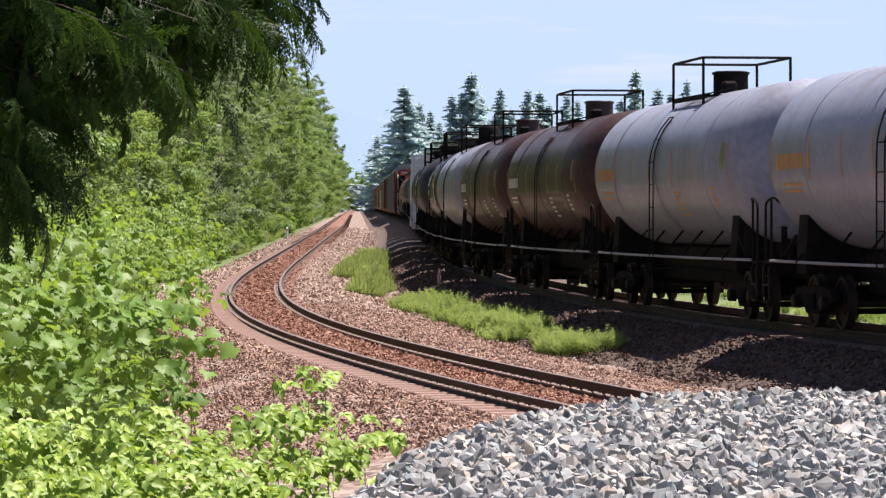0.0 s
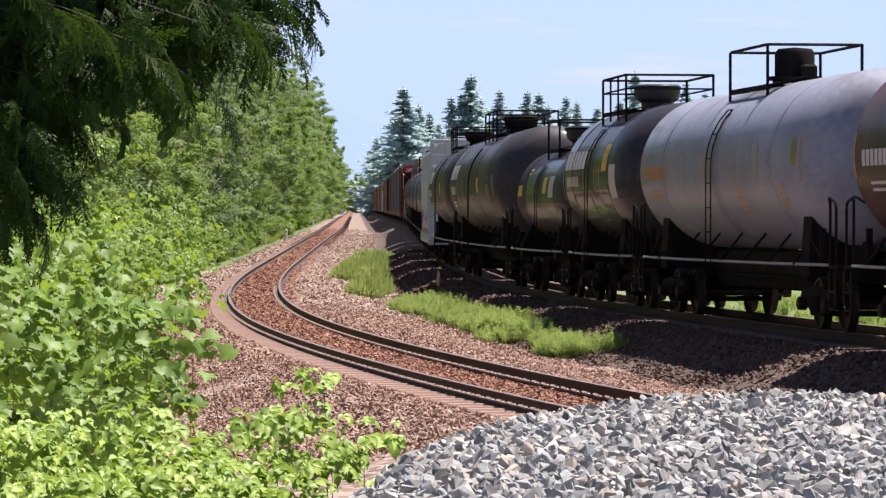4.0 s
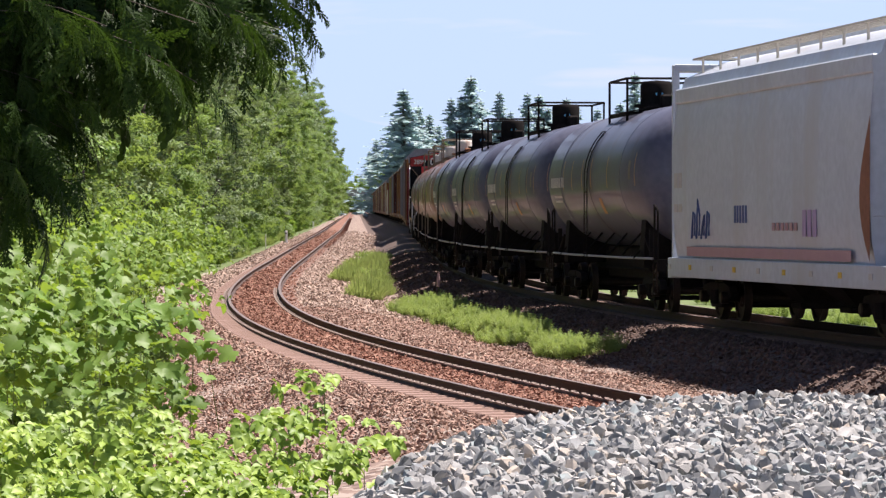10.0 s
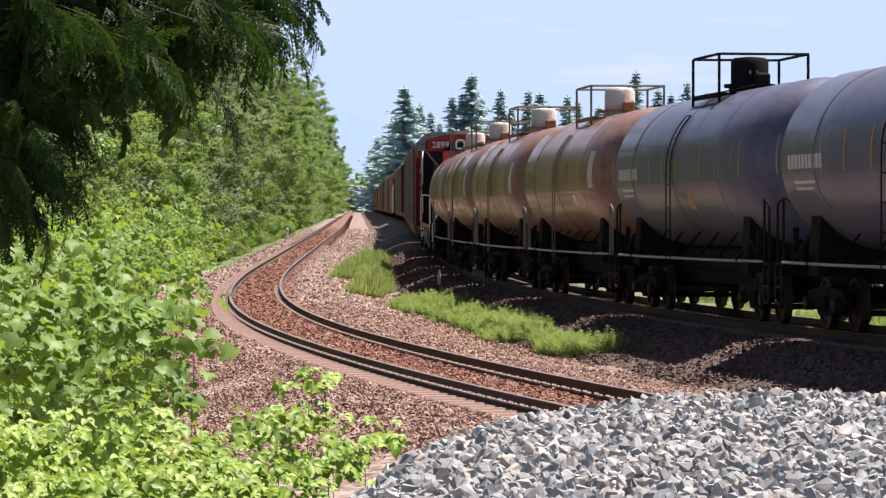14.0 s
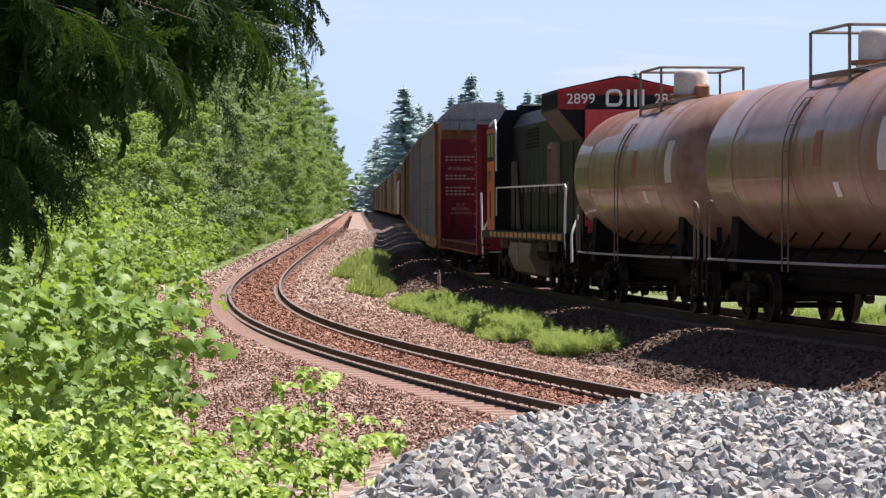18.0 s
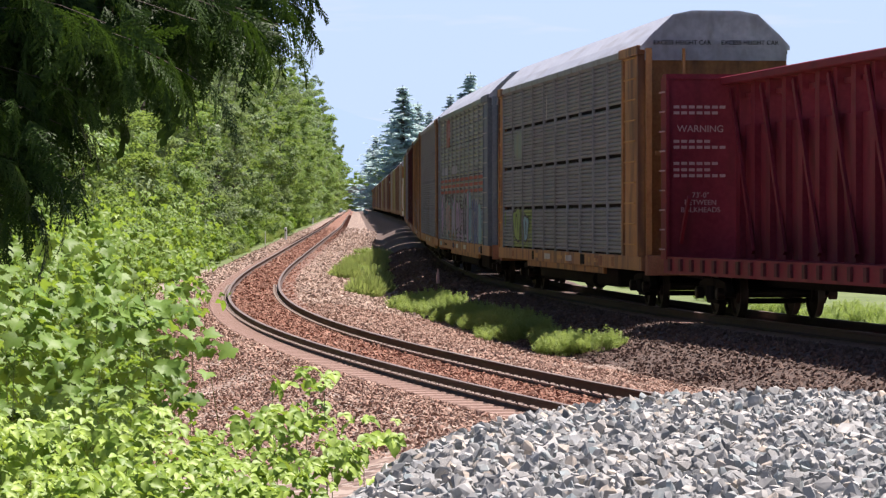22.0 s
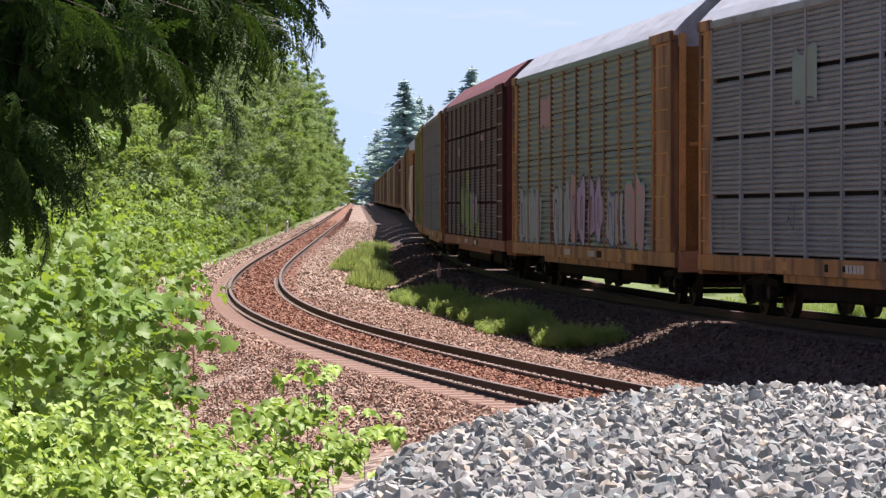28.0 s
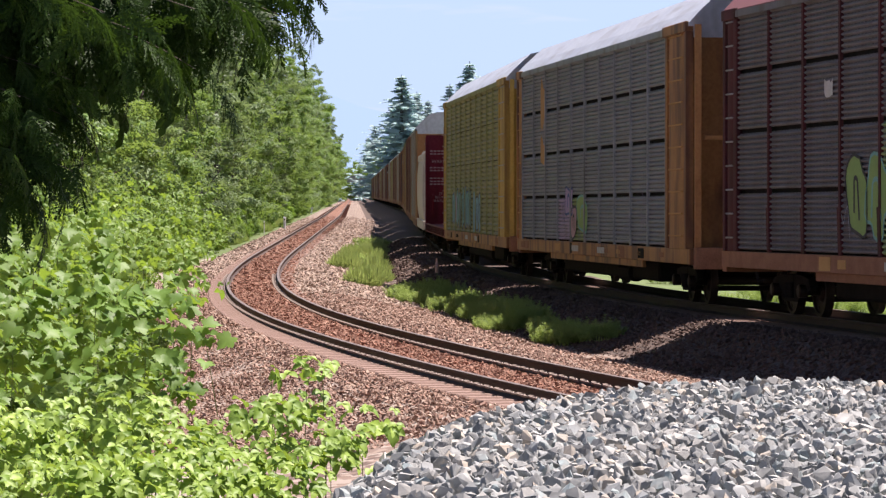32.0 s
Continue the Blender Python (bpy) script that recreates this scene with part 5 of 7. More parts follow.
def locomotive():
    car = empty("locomotive", "black, red and orange diesel locomotive with dusty fuel tank", "locomotive")
    L, h = 21.8, 10.9
    part("frame", bx(((0, 0, 1.5), (L - 0.6, 3.0, 0.22)), ((0, 0, 1.2), (L - 3, 1.0, 0.5)), bev=0.02), "loco_black", car)
    for k in range(16):
        part("walkway_stripe", bx(((-h + 1.5 + k * 1.13, 1.508, 1.5), (0.72, 0.012, 0.14))), "amber", car)
    # long hood, near end at -x
    hood = part("hood", extrude_profile(bmesh.new(), [(1.0, 1.6), (1.0, 4.35), (0.75, 4.72), (-0.75, 4.72), (-1.0, 4.35), (-1.0, 1.6)], -h + 0.9, h - 4.6), "loco_black", car)
    for k in range(11):
        part("hood_door", bx(((-h + 3.2 + k * 1.08, 1.005, 2.7), (1.0, 0.03, 2.0)), bev=0.01), "loco_black", hood)
        part("door_latch", bx(((-h + 3.6 + k * 1.08, 1.03, 2.7), (0.05, 0.04, 0.2))), "gal", hood)
    # radiator wings with red fascia on the near end
    sec = [(1.02, 3.75), (1.6, 4.4), (1.6, 4.86), (0.1, 5.16), (-0.1, 5.16), (-1.6, 4.86), (-1.6, 4.4), (-1.02, 3.75)]
    rad = part("radiator", extrude_profile(bmesh.new(), sec, -h + 0.95, -h + 4.6), "loco_black", car)
    part("radiator_grille", bx(((-h + 2.8, 1.605, 4.62), (3.0, 0.02, 0.32)), bev=0.005), "frame", rad)
    bm = bmesh.new()
    bm.faces.new([bm.verts.new((-h + 0.93, y, z)) for y, z in ((1.6, 4.4), (1.6, 4.84), (0.1, 5.12), (-0.1, 5.12), (-1.6, 4.84), (-1.6, 4.4))])
    bmesh.ops.solidify(bm, geom=bm.faces[:], thickness=0.02)
    part("end_fascia", bm, "loco_red", car, "bright red end fascia with white number")
    part("hood_end", bx(((-h + 0.86, 0, 2.95), (0.1, 1.9, 2.9)), ((-h + 0.82, 0, 4.2), (0.1, 1.2, 0.2)), bev=0.02), "loco_red", car)
    side = Euler((radians(90), 0, radians(-90))).to_matrix().to_4x4()
    lettering("2899", 0.36, car, Matrix.Translation((-h + 0.9, 1.05, 4.63)) @ side, "white", "road_number")
    lettering("2899", 0.36, car, Matrix.Translation((-h + 0.9, -1.12, 4.63)) @ side, "white", "road_number")
    ring = [(-h + 0.9, 0.4, 4.5), (-h + 0.9, 0.4, 4.82), (-h + 0.9, 0.06, 4.82), (-h + 0.9, 0.06, 4.5), (-h + 0.9, 0.4, 4.5)]
    part("emblem", tb(smooth_path(ring), [(-h + 0.9, -0.12, 4.46), (-h + 0.9, -0.12, 4.85)], [(-h + 0.9, -0.3, 4.46), (-h + 0.9, -0.3, 4.85)], [(-h + 0.9, -0.48, 4.46), (-h + 0.9, -0.48, 4.85)], r=0.042), "white", car, "white emblem strokes")
    ring = [(-h + 6.65, 1.03, 2.6), (-h + 7.5, 1.03, 2.6), (-h + 7.5, 1.03, 3.7), (-h + 6.65, 1.03, 3.7), (-h + 6.65, 1.03, 2.6)]
    part("emblem", tb(smooth_path(ring), [(-h + 6.3, 1.03, 2.55), (-h + 6.3, 1.03, 3.75)], [(-h + 5.9, 1.03, 2.55), (-h + 5.9, 1.03, 3.75)], [(-h + 5.5, 1.03, 2.55), (-h + 5.5, 1.03, 3.75)], r=0.09), "tan", car, "faded pale emblem strokes")
    for s in (-1, 1):
        part("truck_frame", bx(((s * 6.6, 0, 0.72), (4.6, 1.9, 0.6)), bev=0.05), "frame", car)
    part("exhaust_stack", bx(((-h + 9.0, 0, 4.5), (0.9, 0.6, 0.9)), bev=0.03), "frame", car)
    part("roof_vent", bx(((-h + 6.5, 0, 4.76), (2.2, 1.3, 0.16)), ((-h + 11.5, 0, 4.76), (2.0, 1.2, 0.16)), bev=0.02), "loco_black", car)
    # cab and nose at the far end
    cab = part("cab", extrude_profile(bmesh.new(), [(1.52, 1.6), (1.52, 4.4), (1.2, 4.85), (-1.2, 4.85), (-1.52, 4.4), (-1.52, 1.6)], h - 4.6, h - 2.4), "loco_black", car)
    part("nose", bx(((h - 1.5, 0, 2.4), (1.7, 2.0, 1.7)), bev=0.12), "loco_orange", car)
    part("cab_panel", bx(((h - 3.5, 1.527, 2.55), (2.1, 0.012, 1.85))), "loco_orange", cab)
    wedge = bmesh.new()
    wf = wedge.faces.new([wedge.verts.new((x, 1.05, z)) for x, z in ((h - 4.62, 1.65), (h - 7.2, 1.65), (h - 6.2, 3.45), (h - 4.62, 3.45))])
    bmesh.ops.solidify(wedge, geom=[wf], thickness=0.02)
    part("hood_panel", wedge, "tan", hood)
    part("cab_trim", bx(((h - 3.5, 1.53, 4.3), (2.2, 0.02, 0.12)), ((h - 4.55, 1.53, 3.7), (0.08, 0.02, 1.1))), "loco_red", cab)
    part("grab_rail", tb(smooth_path([(h - 4.75, 1.5, 3.2), (h - 4.7, 1.5, 4.35), (h - 4.3, 1.48, 4.6), (h - 2.6, 1.48, 4.45)]), r=0.028), "white", car, "white grab rail behind the cab")
    for q in range(5):
        part("air_intake", bx(*[((-h + 10.6 + q * 0.62, 1.02, 3.75 + 0.09 * e_), (0.5, 0.03, 0.04)) for e_ in range(6)]), "frame", hood)
    for q in range(6):
        part("frame_bracket", bx(((-h + 4.0 + q * 2.4, 1.36, 1.28), (0.1, 0.2, 0.34)), bev=0.01), "tan", car)
    part("air_tank", rv([(-1.2, 0.02), (-1.16, 0.2), (1.16, 0.2), (1.2, 0.02)], 14, "x", (-3.9, 1.1, 1.05)), "frame", car, smooth=True)
    part("cab_window", bx(((h - 3.0, 1.53, 3.9), (0.75, 0.02, 0.6)), bev=0.005), "glass", cab)
    part("cab_window", bx(((h - 3.95, 1.53, 3.9), (0.75, 0.02, 0.6)), bev=0.005), "glass", cab)
    part("cab_door_slot", bx(((h - 3.4, 1.535, 2.3), (0.28, 0.012, 0.75))), "frame", cab)
    lettering("2899", 0.5, car, Matrix.Translation((h - 3.2, 1.536, 3.05)) @ Euler((radians(90), 0, radians(180))).to_matrix().to_4x4(), "tan", "road_number")
    part("cab_roof_fan", bx(((h - 3.4, 0, 4.92), (1.2, 1.4, 0.2)), bev=0.04), "loco_black", car)
    part("horn", rv([(4.5, 0.05), (4.9, 0.05), (4.95, 0.12)], 10, "z", (h - 4.4, 0.3, 0)), "frame", car)
    # fuel tank and trucks
    part("fuel_tank", extrude_profile(bmesh.new(), [(1.45, 1.3), (1.5, 0.95), (1.3, 0.5), (1.0, 0.38), (-1.0, 0.38), (-1.3, 0.5), (-1.5, 0.95), (-1.45, 1.3)], -2.6, 2.8), "tan", car, "dusty tan fuel tank")
    part("fuel_tank_strap", bx(((0.4, 1.5, 0.95), (0.06, 0.04, 0.55)), ((-1.2, 1.5, 1.15), (0.12, 0.06, 0.12))), "gal", car)
    for s in (-1, 1):
        t = share("truck", cached("engine_bolster", lambda: bx(((0, 0, 0.72), (4.6, 1.6, 0.3)), bev=0.02), "frame"), car, Matrix.Translation((s * 6.6, 0, 0)))
        for sy in (-1, 1):
            share("sideframe", cached("engine_sideframe", lambda: bx(((0, 0, 0.72), (5.0, 0.16, 0.34)), ((0, 0.08, 0.45), (0.55, 0.12, 0.5)), ((1.85, 0.08, 0.45), (0.55, 0.12, 0.5)), ((-1.85, 0.08, 0.45), (0.55, 0.12, 0.5)), ((0.9, 0.05, 0.92), (0.3, 0.2, 0.3)), ((-0.9, 0.05, 0.92), (0.3, 0.2, 0.3)), bev=0.03), "frame"), t, Matrix.Translation((0, sy * 1.05, 0)) @ Matrix.Rotation(0 if sy > 0 else math.pi, 4, "Z"))
        for xa in (-1.85, 0.0, 1.85):
            w = share("wheelset", cached("wheelset", _wheelset, "wheel", True), t, Matrix.Translation((xa, 0, 0.5)))
            WHEEL_SETS.setdefault((xa, 0.5), []).append(w)
        coupler(car, s * h, s)
        part("snow_plow", bx(((s * (h - 0.2), 0, 0.65), (0.25, 2.6, 0.6)), bev=0.04), "frame", car)
        for sy in (-1, 1):
            part("step_well", bx(*[((s * (h - 0.55), sy * 1.4, 0.5 + 0.33 * j), (0.5, 0.2, 0.05)) for j in range(4)], ((s * (h - 0.3), sy * 1.45, 1.0), (0.05, 0.1, 1.1))), "frame", car)
            part("end_handrail", tb(smooth_path([(s * (h - 0.35), sy * 1.45, 0.75), (s * (h - 0.5), sy * 1.5, 1.6), (s * (h - 0.25), sy * 1.5, 2.65)]), smooth_path([(s * (h + 0.15), sy * 1.4, 0.9), (s * (h + 0.05), sy * 1.4, 1.6), (s * (h - 0.15), sy * 1.2, 2.0)]), r=0.03), "white", car, "white corner handrail")
    part("side_handrail", tb(smooth_path([(-h + 0.3, 1.5, 1.6), (-h + 0.3, 1.5, 2.7), (h - 4.8, 1.5, 2.75), (h - 4.8, 1.5, 2.0)]), r=0.022), "white", car)
    for k in range(7):
        part("stanchion", tb([(-h + 2 + k * 1.95, 1.5, 1.6), (-h + 2 + k * 1.95, 1.5, 2.72)], r=0.02), "frame", car)
    part("side_handrail", tb([(-h + 0.3, -1.5, 2.7), (h - 4.8, -1.5, 2.75)], r=0.022), "white", car)
    for o in car.children_recursive:          # a tall hood over the deck
        if o.name.startswith(("truck", "sideframe", "wheelset", "fuel", "frame", "coupler")):
            continue
        if o.matrix_basis.translation.z > 0.1:
            o.matrix_basis.translation.z = 1.6 + (o.matrix_basis.translation.z - 1.6) * 1.085
        else:
            for v in o.data.vertices:
                if v.co.z > 1.6:
                    v.co.z = 1.6 + (v.co.z - 1.6) * 1.085
    return car


def centrebeam(far=False):
    car = empty("centrebeam_car", "maroon centrebeam lumber car with bulkhead ends, empty", "flat car", "freight cars of the train")
    L, h = 22.6, 11.3
    dk = part("deck", bx(((0, 0, 1.05), (L - 0.6, 2.9, 0.14)), bev=0.01), "maroon", car)
    for s in (-1, 1):
        part("side_sill", bx(((0, s * 1.42, 0.98), (L - 0.6, 0.1, 0.34))), "maroon", car)
    for k in range(22):
        part("stake_pocket", bx(((-h + 1.0 + k * 0.98, 1.49, 0.99), (0.2, 0.06, 0.24))), "maroonpost", dk)
    part("centre_sill", bx(((0, 0, 0.8), (L - 1.5, 0.5, 0.4))), "frame", car)
    part("top_chord", bx(((0, 0, 4.72), (L - 1.4, 0.75, 0.16)), bev=0.02), "maroon", car)
    for k in range(17):
        x = -h + 1.3 + k * (L - 2.6) / 16
        part("post", bx(((x, 0, 2.9), (0.32, 0.3, 3.55))), "maroon", car)
    for k in range(16):
        x = -h + 1.3 + (k + 0.5) * (L - 2.6) / 16
        part("web_plate", bx(((x, 0, 2.45), (0.9, 0.06, 2.7)), ((x, 0, 4.4), (0.9, 0.06, 0.1))), "maroon", car)
    for k in range(8):
        x = -h + 2.0 + k * 2.55
        part("brace", bx(((x + 0.9, 0.2, 2.9), (0.14, 0.06, 3.8), 0, 0.0, 30)), "maroon", car)
    for s in (-1, 1):
        b = part("bulkhead", bx(((s * (h - 0.45), 0, 2.95), (0.14, 2.9, 3.7)), bev=0.01), "maroon", car)
        for y in (-1.38, -0.7, 0.0, 0.7, 1.38):
            part("bulkhead_rib", bx(((s * (h - 0.3), y, 2.95), (0.22, 0.12, 3.65))), "maroon", b)
        part("bulkhead_cap", bx(((s * (h - 0.4), 0, 4.82), (0.34, 2.95, 0.1))), "maroon", b)
        part("side_flange", bx(((s * (h - 0.4), 1.46, 2.95), (0.5, 0.06, 3.7)), ((s * (h - 1.1), 1.2, 1.9), (1.2, 0.06, 0.1), 0, 0, s * 50)), "maroon", b)
        for r in range(9):
            part("rung", tb([(s * (h - 0.62), 1.52, 1.3 + r * 0.4), (s * (h - 0.18), 1.52, 1.3 + r * 0.4)], r=0.018), "g_pink", b)
        coupler(car, s * (h - 0.1), s)
        truck(car, s * 8.25)
    # warning stencils on the inner face of the far bulkhead
    face = Euler((radians(90), 0, radians(-90))).to_matrix().to_4x4()
    X = h - 0.53
    lettering("WARNING", 0.2, car, Matrix.Translation((X, 0.75, 3.75)) @ face, "g_pink", "lettering")
    lettering("73'-0\"\nBETWEEN\nBULKHEADS", 0.15, car, Matrix.Translation((X, 0.75, 2.25)) @ face, "g_pink", "lettering")
    for r in range(7):
        z = (4.2, 4.08, 3.5, 3.38, 3.05, 2.92, 2.8)[r]
        for j in range(7 - (r % 3)):
            part("small_lettering", bx(((X, 1.25 - j * 0.16, z), (0.008, 0.12, 0.06))), "g_pink", car)
    return car


def boxcar(label, paint, L=18.0, H=4.6):
    car = empty("boxcar", label, "box car", "freight cars of the train")
    h = L / 2
    part("body", bx(((0, 0, (H + 1.0) / 2), (L, 3.0, H - 1.0)), bev=0.03), paint, car)
    part("roof", extrude_profile(bmesh.new(), [(1.55, H), (0, H + 0.2), (-1.55, H), (-1.55, H - 0.1), (1.55, H - 0.1)], -h, h), "roof", car)
    for k in range(9):
        part("side_rib", bx(((-h + 0.6 + k * (L - 1.2) / 8, 1.53, (H + 1.0) / 2), (0.12, 0.06, H - 1.2))), paint, car)
    part("side_sill", bx(((0, 1.5, 0.95), (L, 0.1, 0.3))), paint, car)
    for s in (-1, 1):
        coupler(car, s * h, s)
        truck(car, s * (h - 2.2), True)
    return car


def far_cars():
    """The tail of the train, mostly seen far down the line."""
    u = 572.0 + 2.8
    c = centrebeam()
    u += 23.4
    add_car(c, u, 22.6, 16.5)
    hp, hh = plain_hopper("hopper_car", 16.6, "cream", "cream covered hopper car with dark ends")
    for s in (-1, 1):
        coupler(hp, s * (hh - 0.05), s)
        truck(hp, s * 6.0)
    u += 18.4
    add_car(hp, u, 16.6, 12.0)
    rack = autorack("rackpanel", "orange", "roof", "distant grey autorack car with ochre posts", 0, False)
    rack2 = autorack("yellowpanel", "orange", "roof", "distant olive autorack car with ochre posts", 0, False)
    rack3 = autorack("brown", "maroonpost", "maroonroof", "distant brown autorack car with maroon posts", 0, False)
    bc = boxcar("distant brown steel box car", "brown")
    firsts = {}
    for k in range(27):
        src, L, cc = [(rack, 26.6, 20.0), (rack3, 26.6, 20.0), (rack2, 26.6, 20.0), (rack, 26.6, 20.0), (bc, 18.0, 13.6), (rack3, 26.6, 20.0)][k % 6]
        c = src if src not in firsts else copy_car(src)
        firsts[src] = True
        u += L + 1.7
        add_car(c, u, L, cc)


def copy_car(src):
    c = copy_thing(src, Matrix())
    for o in c.children_recursive:
        if o.name.startswith("wheelset"):
            WHEEL_SETS[round(o.matrix_basis.translation.x, 2)].append(o)
    return c


build_train()


def car_pose(sm, half):
    a, b = train_line(sm - half), train_line(sm + half)
    x = (b - a).normalized()
    y = Vector((0, 0, 1)).cross(x).normalized()
    z = x.cross(y)
    m = Matrix((x, y, z)).transposed().to_4x4()
    m.translation = (a + b) / 2
    return m


# ---- ties and clips of the near track ----
track = empty("track_bed", "rust-stained concrete ties with spring clips under the near rails", "railway track", kind="structure")


def _tie():
    bm = bmesh.new()
    box(bm, (0, 0, -0.1), (2.6, 0.25, 0.2), bev=0.025)
    return bm


def _clip():
    """Bent spring clip that holds the rail's foot."""
    pts = [(-0.075, -0.05, 0.02), (-0.13, -0.05, 0.035), (-0.17, -0.02, 0.05), (-0.165, 0.03, 0.06), (-0.12, 0.055, 0.055), (-0.085, 0.03, 0.04), (-0.1, -0.005, 0.03)]
    bm = tb([(x * 1.15 + 0.012, y * 1.2, z + 0.02) for x, y, z in pts], r=0.015, n=5)
    return bm


tie_me, clip_me = (cached(k, f, m) for k, f, m in (("tie", _tie, "tie"), ("clip", _clip, "clip")))
d = 35.0
n = 0
while n < 300:
    a, b = near_line(d), near_line(d + 0.3)
    ang = math.atan2(b.y - a.y, b.x - a.x) - math.pi / 2
    m = Matrix.Translation(a + Vector((0, 0, -0.2))) @ Matrix.Rotation(ang, 4, "Z")
    share("tie", tie_me, track, m)
    if n < 130:
        for o in (-0.7525, 0.7525):
            share("clip", clip_me, track, m @ Matrix.Translation((o, 0, 0.02)))
            if n < 20:
                share("clip", clip_me, track, m @ Matrix.Translation((o, 0, 0.02)) @ Matrix.Rotation(math.pi, 4, "Z"))
    n += 1
    d += 0.61
vs, fs = [], []
while d < 700:
    a, b = near_line(d), near_line(d + 0.3)
    ang = math.atan2(b.y - a.y, b.x - a.x) - math.pi / 2
    m = Matrix.Translation(a + Vector((0, 0, -0.2))) @ Matrix.Rotation(ang, 4, "Z")
    k = len(vs)
    vs += [m @ Vector((x, y, z)) for z in (-0.06, 0.0) for x, y in ((-1.3, -0.12), (1.3, -0.12), (1.3, 0.12), (-1.3, 0.12))]
    fs += [(k + 4, k + 5, k + 6, k + 7), (k, k + 1, k + 5, k + 4), (k + 1, k + 2, k + 6, k + 5), (k + 2, k + 3, k + 7, k + 6), (k + 3, k, k + 4, k + 7)]
    d += 0.61
tagged(mesh_part("far_ties", vs, fs, "tie", track), "row of ties down the line", kind="stuff")
# ties of the train's own track, mostly in its shade
vs, fs = [], []
s = -60.0
while s < 260:
    a, b = train_line(s, 0, -0.205), train_line(s + 0.3, 0, -0.205)
    m = Matrix.Translation(a) @ Matrix.Rotation(math.atan2(b.y - a.y, b.x - a.x) - math.pi / 2, 4, "Z")
    k = len(vs)
    vs += [m @ Vector((x, y, z)) for z in (-0.06, 0.0) for x, y in ((-1.3, -0.12), (1.3, -0.12), (1.3, 0.12), (-1.3, 0.12))]
    fs += [(k + 4, k + 5, k + 6, k + 7), (k, k + 1, k + 5, k + 4), (k + 1, k + 2, k + 6, k + 5), (k + 2, k + 3, k + 7, k + 6), (k + 3, k, k + 4, k + 7)]
    s += 0.61
track2 = tagged(mesh_part("train_track_ties", vs, fs, "tie"), "dark ties under the train", "railway track", kind="stuff")
for k in range(30):
    a, b = train_line(30 + k * 0.61, 0, -0.2), train_line(20.3 + k * 0.61, 0, -0.2)
    m = Matrix.Translation(a) @ Matrix.Rotation(math.atan2(b.y - a.y, b.x - a.x) - math.pi / 2, 4, "Z")
    for o in (-0.7525, 0.7525):
        share("clip", clip_me, track2, m @ Matrix.Translation((o, 0, 0.02)))


# ---- loose stones ----
def stone_shapes(n, pts, seed):
    out = []
    rng = random.Random(seed)
    for _ in range(n):
        bm = bmesh.new()
        sx, sy, sz = rng.uniform(0.85, 1.15), rng.uniform(0.7, 1.0), rng.uniform(0.5, 0.8)
        for k in range(pts):
            v = Vector((rng.gauss(0, 1), rng.gauss(0, 1), rng.gauss(0, 1))).normalized()
            q = rng.uniform(0.8, 1.1)
            bm.verts.new((v.x * sx * q * 0.5, v.y * sy * q * 0.5, v.z * sz * q * 0.5))
        r = bmesh.ops.convex_hull(bm, input=bm.verts)
        bmesh.ops.delete(bm, geom=[v for v in bm.verts if not v.link_faces], context="VERTS")
        bmesh.ops.triangulate(bm, faces=bm.faces)
        bm.verts.index_update()
        out.append((np.array([v.co[:] for v in bm.verts]), np.array([[v.index for v in f.verts] for f in bm.faces])))
        bm.free()
    return out


def scatter(name, shapes, places, sizes, material, parent=None, label="", seed=1, flat=0.6):
    """Many stones in one mesh: places (n, 3), sizes (n)."""
    rs = np.random.RandomState(seed)
    which = rs.randint(0, len(shapes), len(places))
    V, F, base = [], [], 0
    for k, (sv, sf) in enumerate(shapes):
        idx = np.where(which == k)[0]
        if not len(idx):
            continue
        n = len(idx)
        a, b, c = rs.uniform(0, 6.283, n), rs.normal(0, flat, n), rs.normal(0, flat, n)
        ca, sa, cb, sb, cc, sc = np.cos(a), np.sin(a), np.cos(b), np.sin(b), np.cos(c), np.sin(c)
        R = np.empty((n, 3, 3))
        R[:, 0] = np.stack([ca * cb, ca * sb * sc - sa * cc, ca * sb * cc + sa * sc], 1)
        R[:, 1] = np.stack([sa * cb, sa * sb * sc + ca * cc, sa * sb * cc - ca * sc], 1)
        R[:, 2] = np.stack([-sb, cb * sc, cb * cc], 1)
        P = np.einsum("nij,vj->nvi", R, sv) * sizes[idx][:, None, None] + places[idx][:, None, :]
        V.append(P.reshape(-1, 3))
        F.append((sf[None] + (np.arange(n) * len(sv))[:, None, None] + base).reshape(-1, 3))
        base += n * len(sv)
    V, F = np.concatenate(V), np.concatenate(F)
    me = bpy.data.meshes.new(name)
    me.vertices.add(len(V))
    me.vertices.foreach_set("co", V.astype(np.float32).ravel())
    me.loops.add(len(F) * 3)
    me.loops.foreach_set("vertex_index", F.astype(np.int32).ravel())
    me.polygons.add(len(F))
    me.polygons.foreach_set("loop_start", np.arange(0, len(F) * 3, 3, dtype=np.int32))
    me.update(calc_edges=True)
    me.shade_flat()
    me.materials.append(M[material])
    ob = new(name, me)
    ob.parent = parent
    return tagged(ob, label, kind="stuff")


SMALL = stone_shapes(10, 7, 3)
PEBBLE = stone_shapes(18, 13, 4)


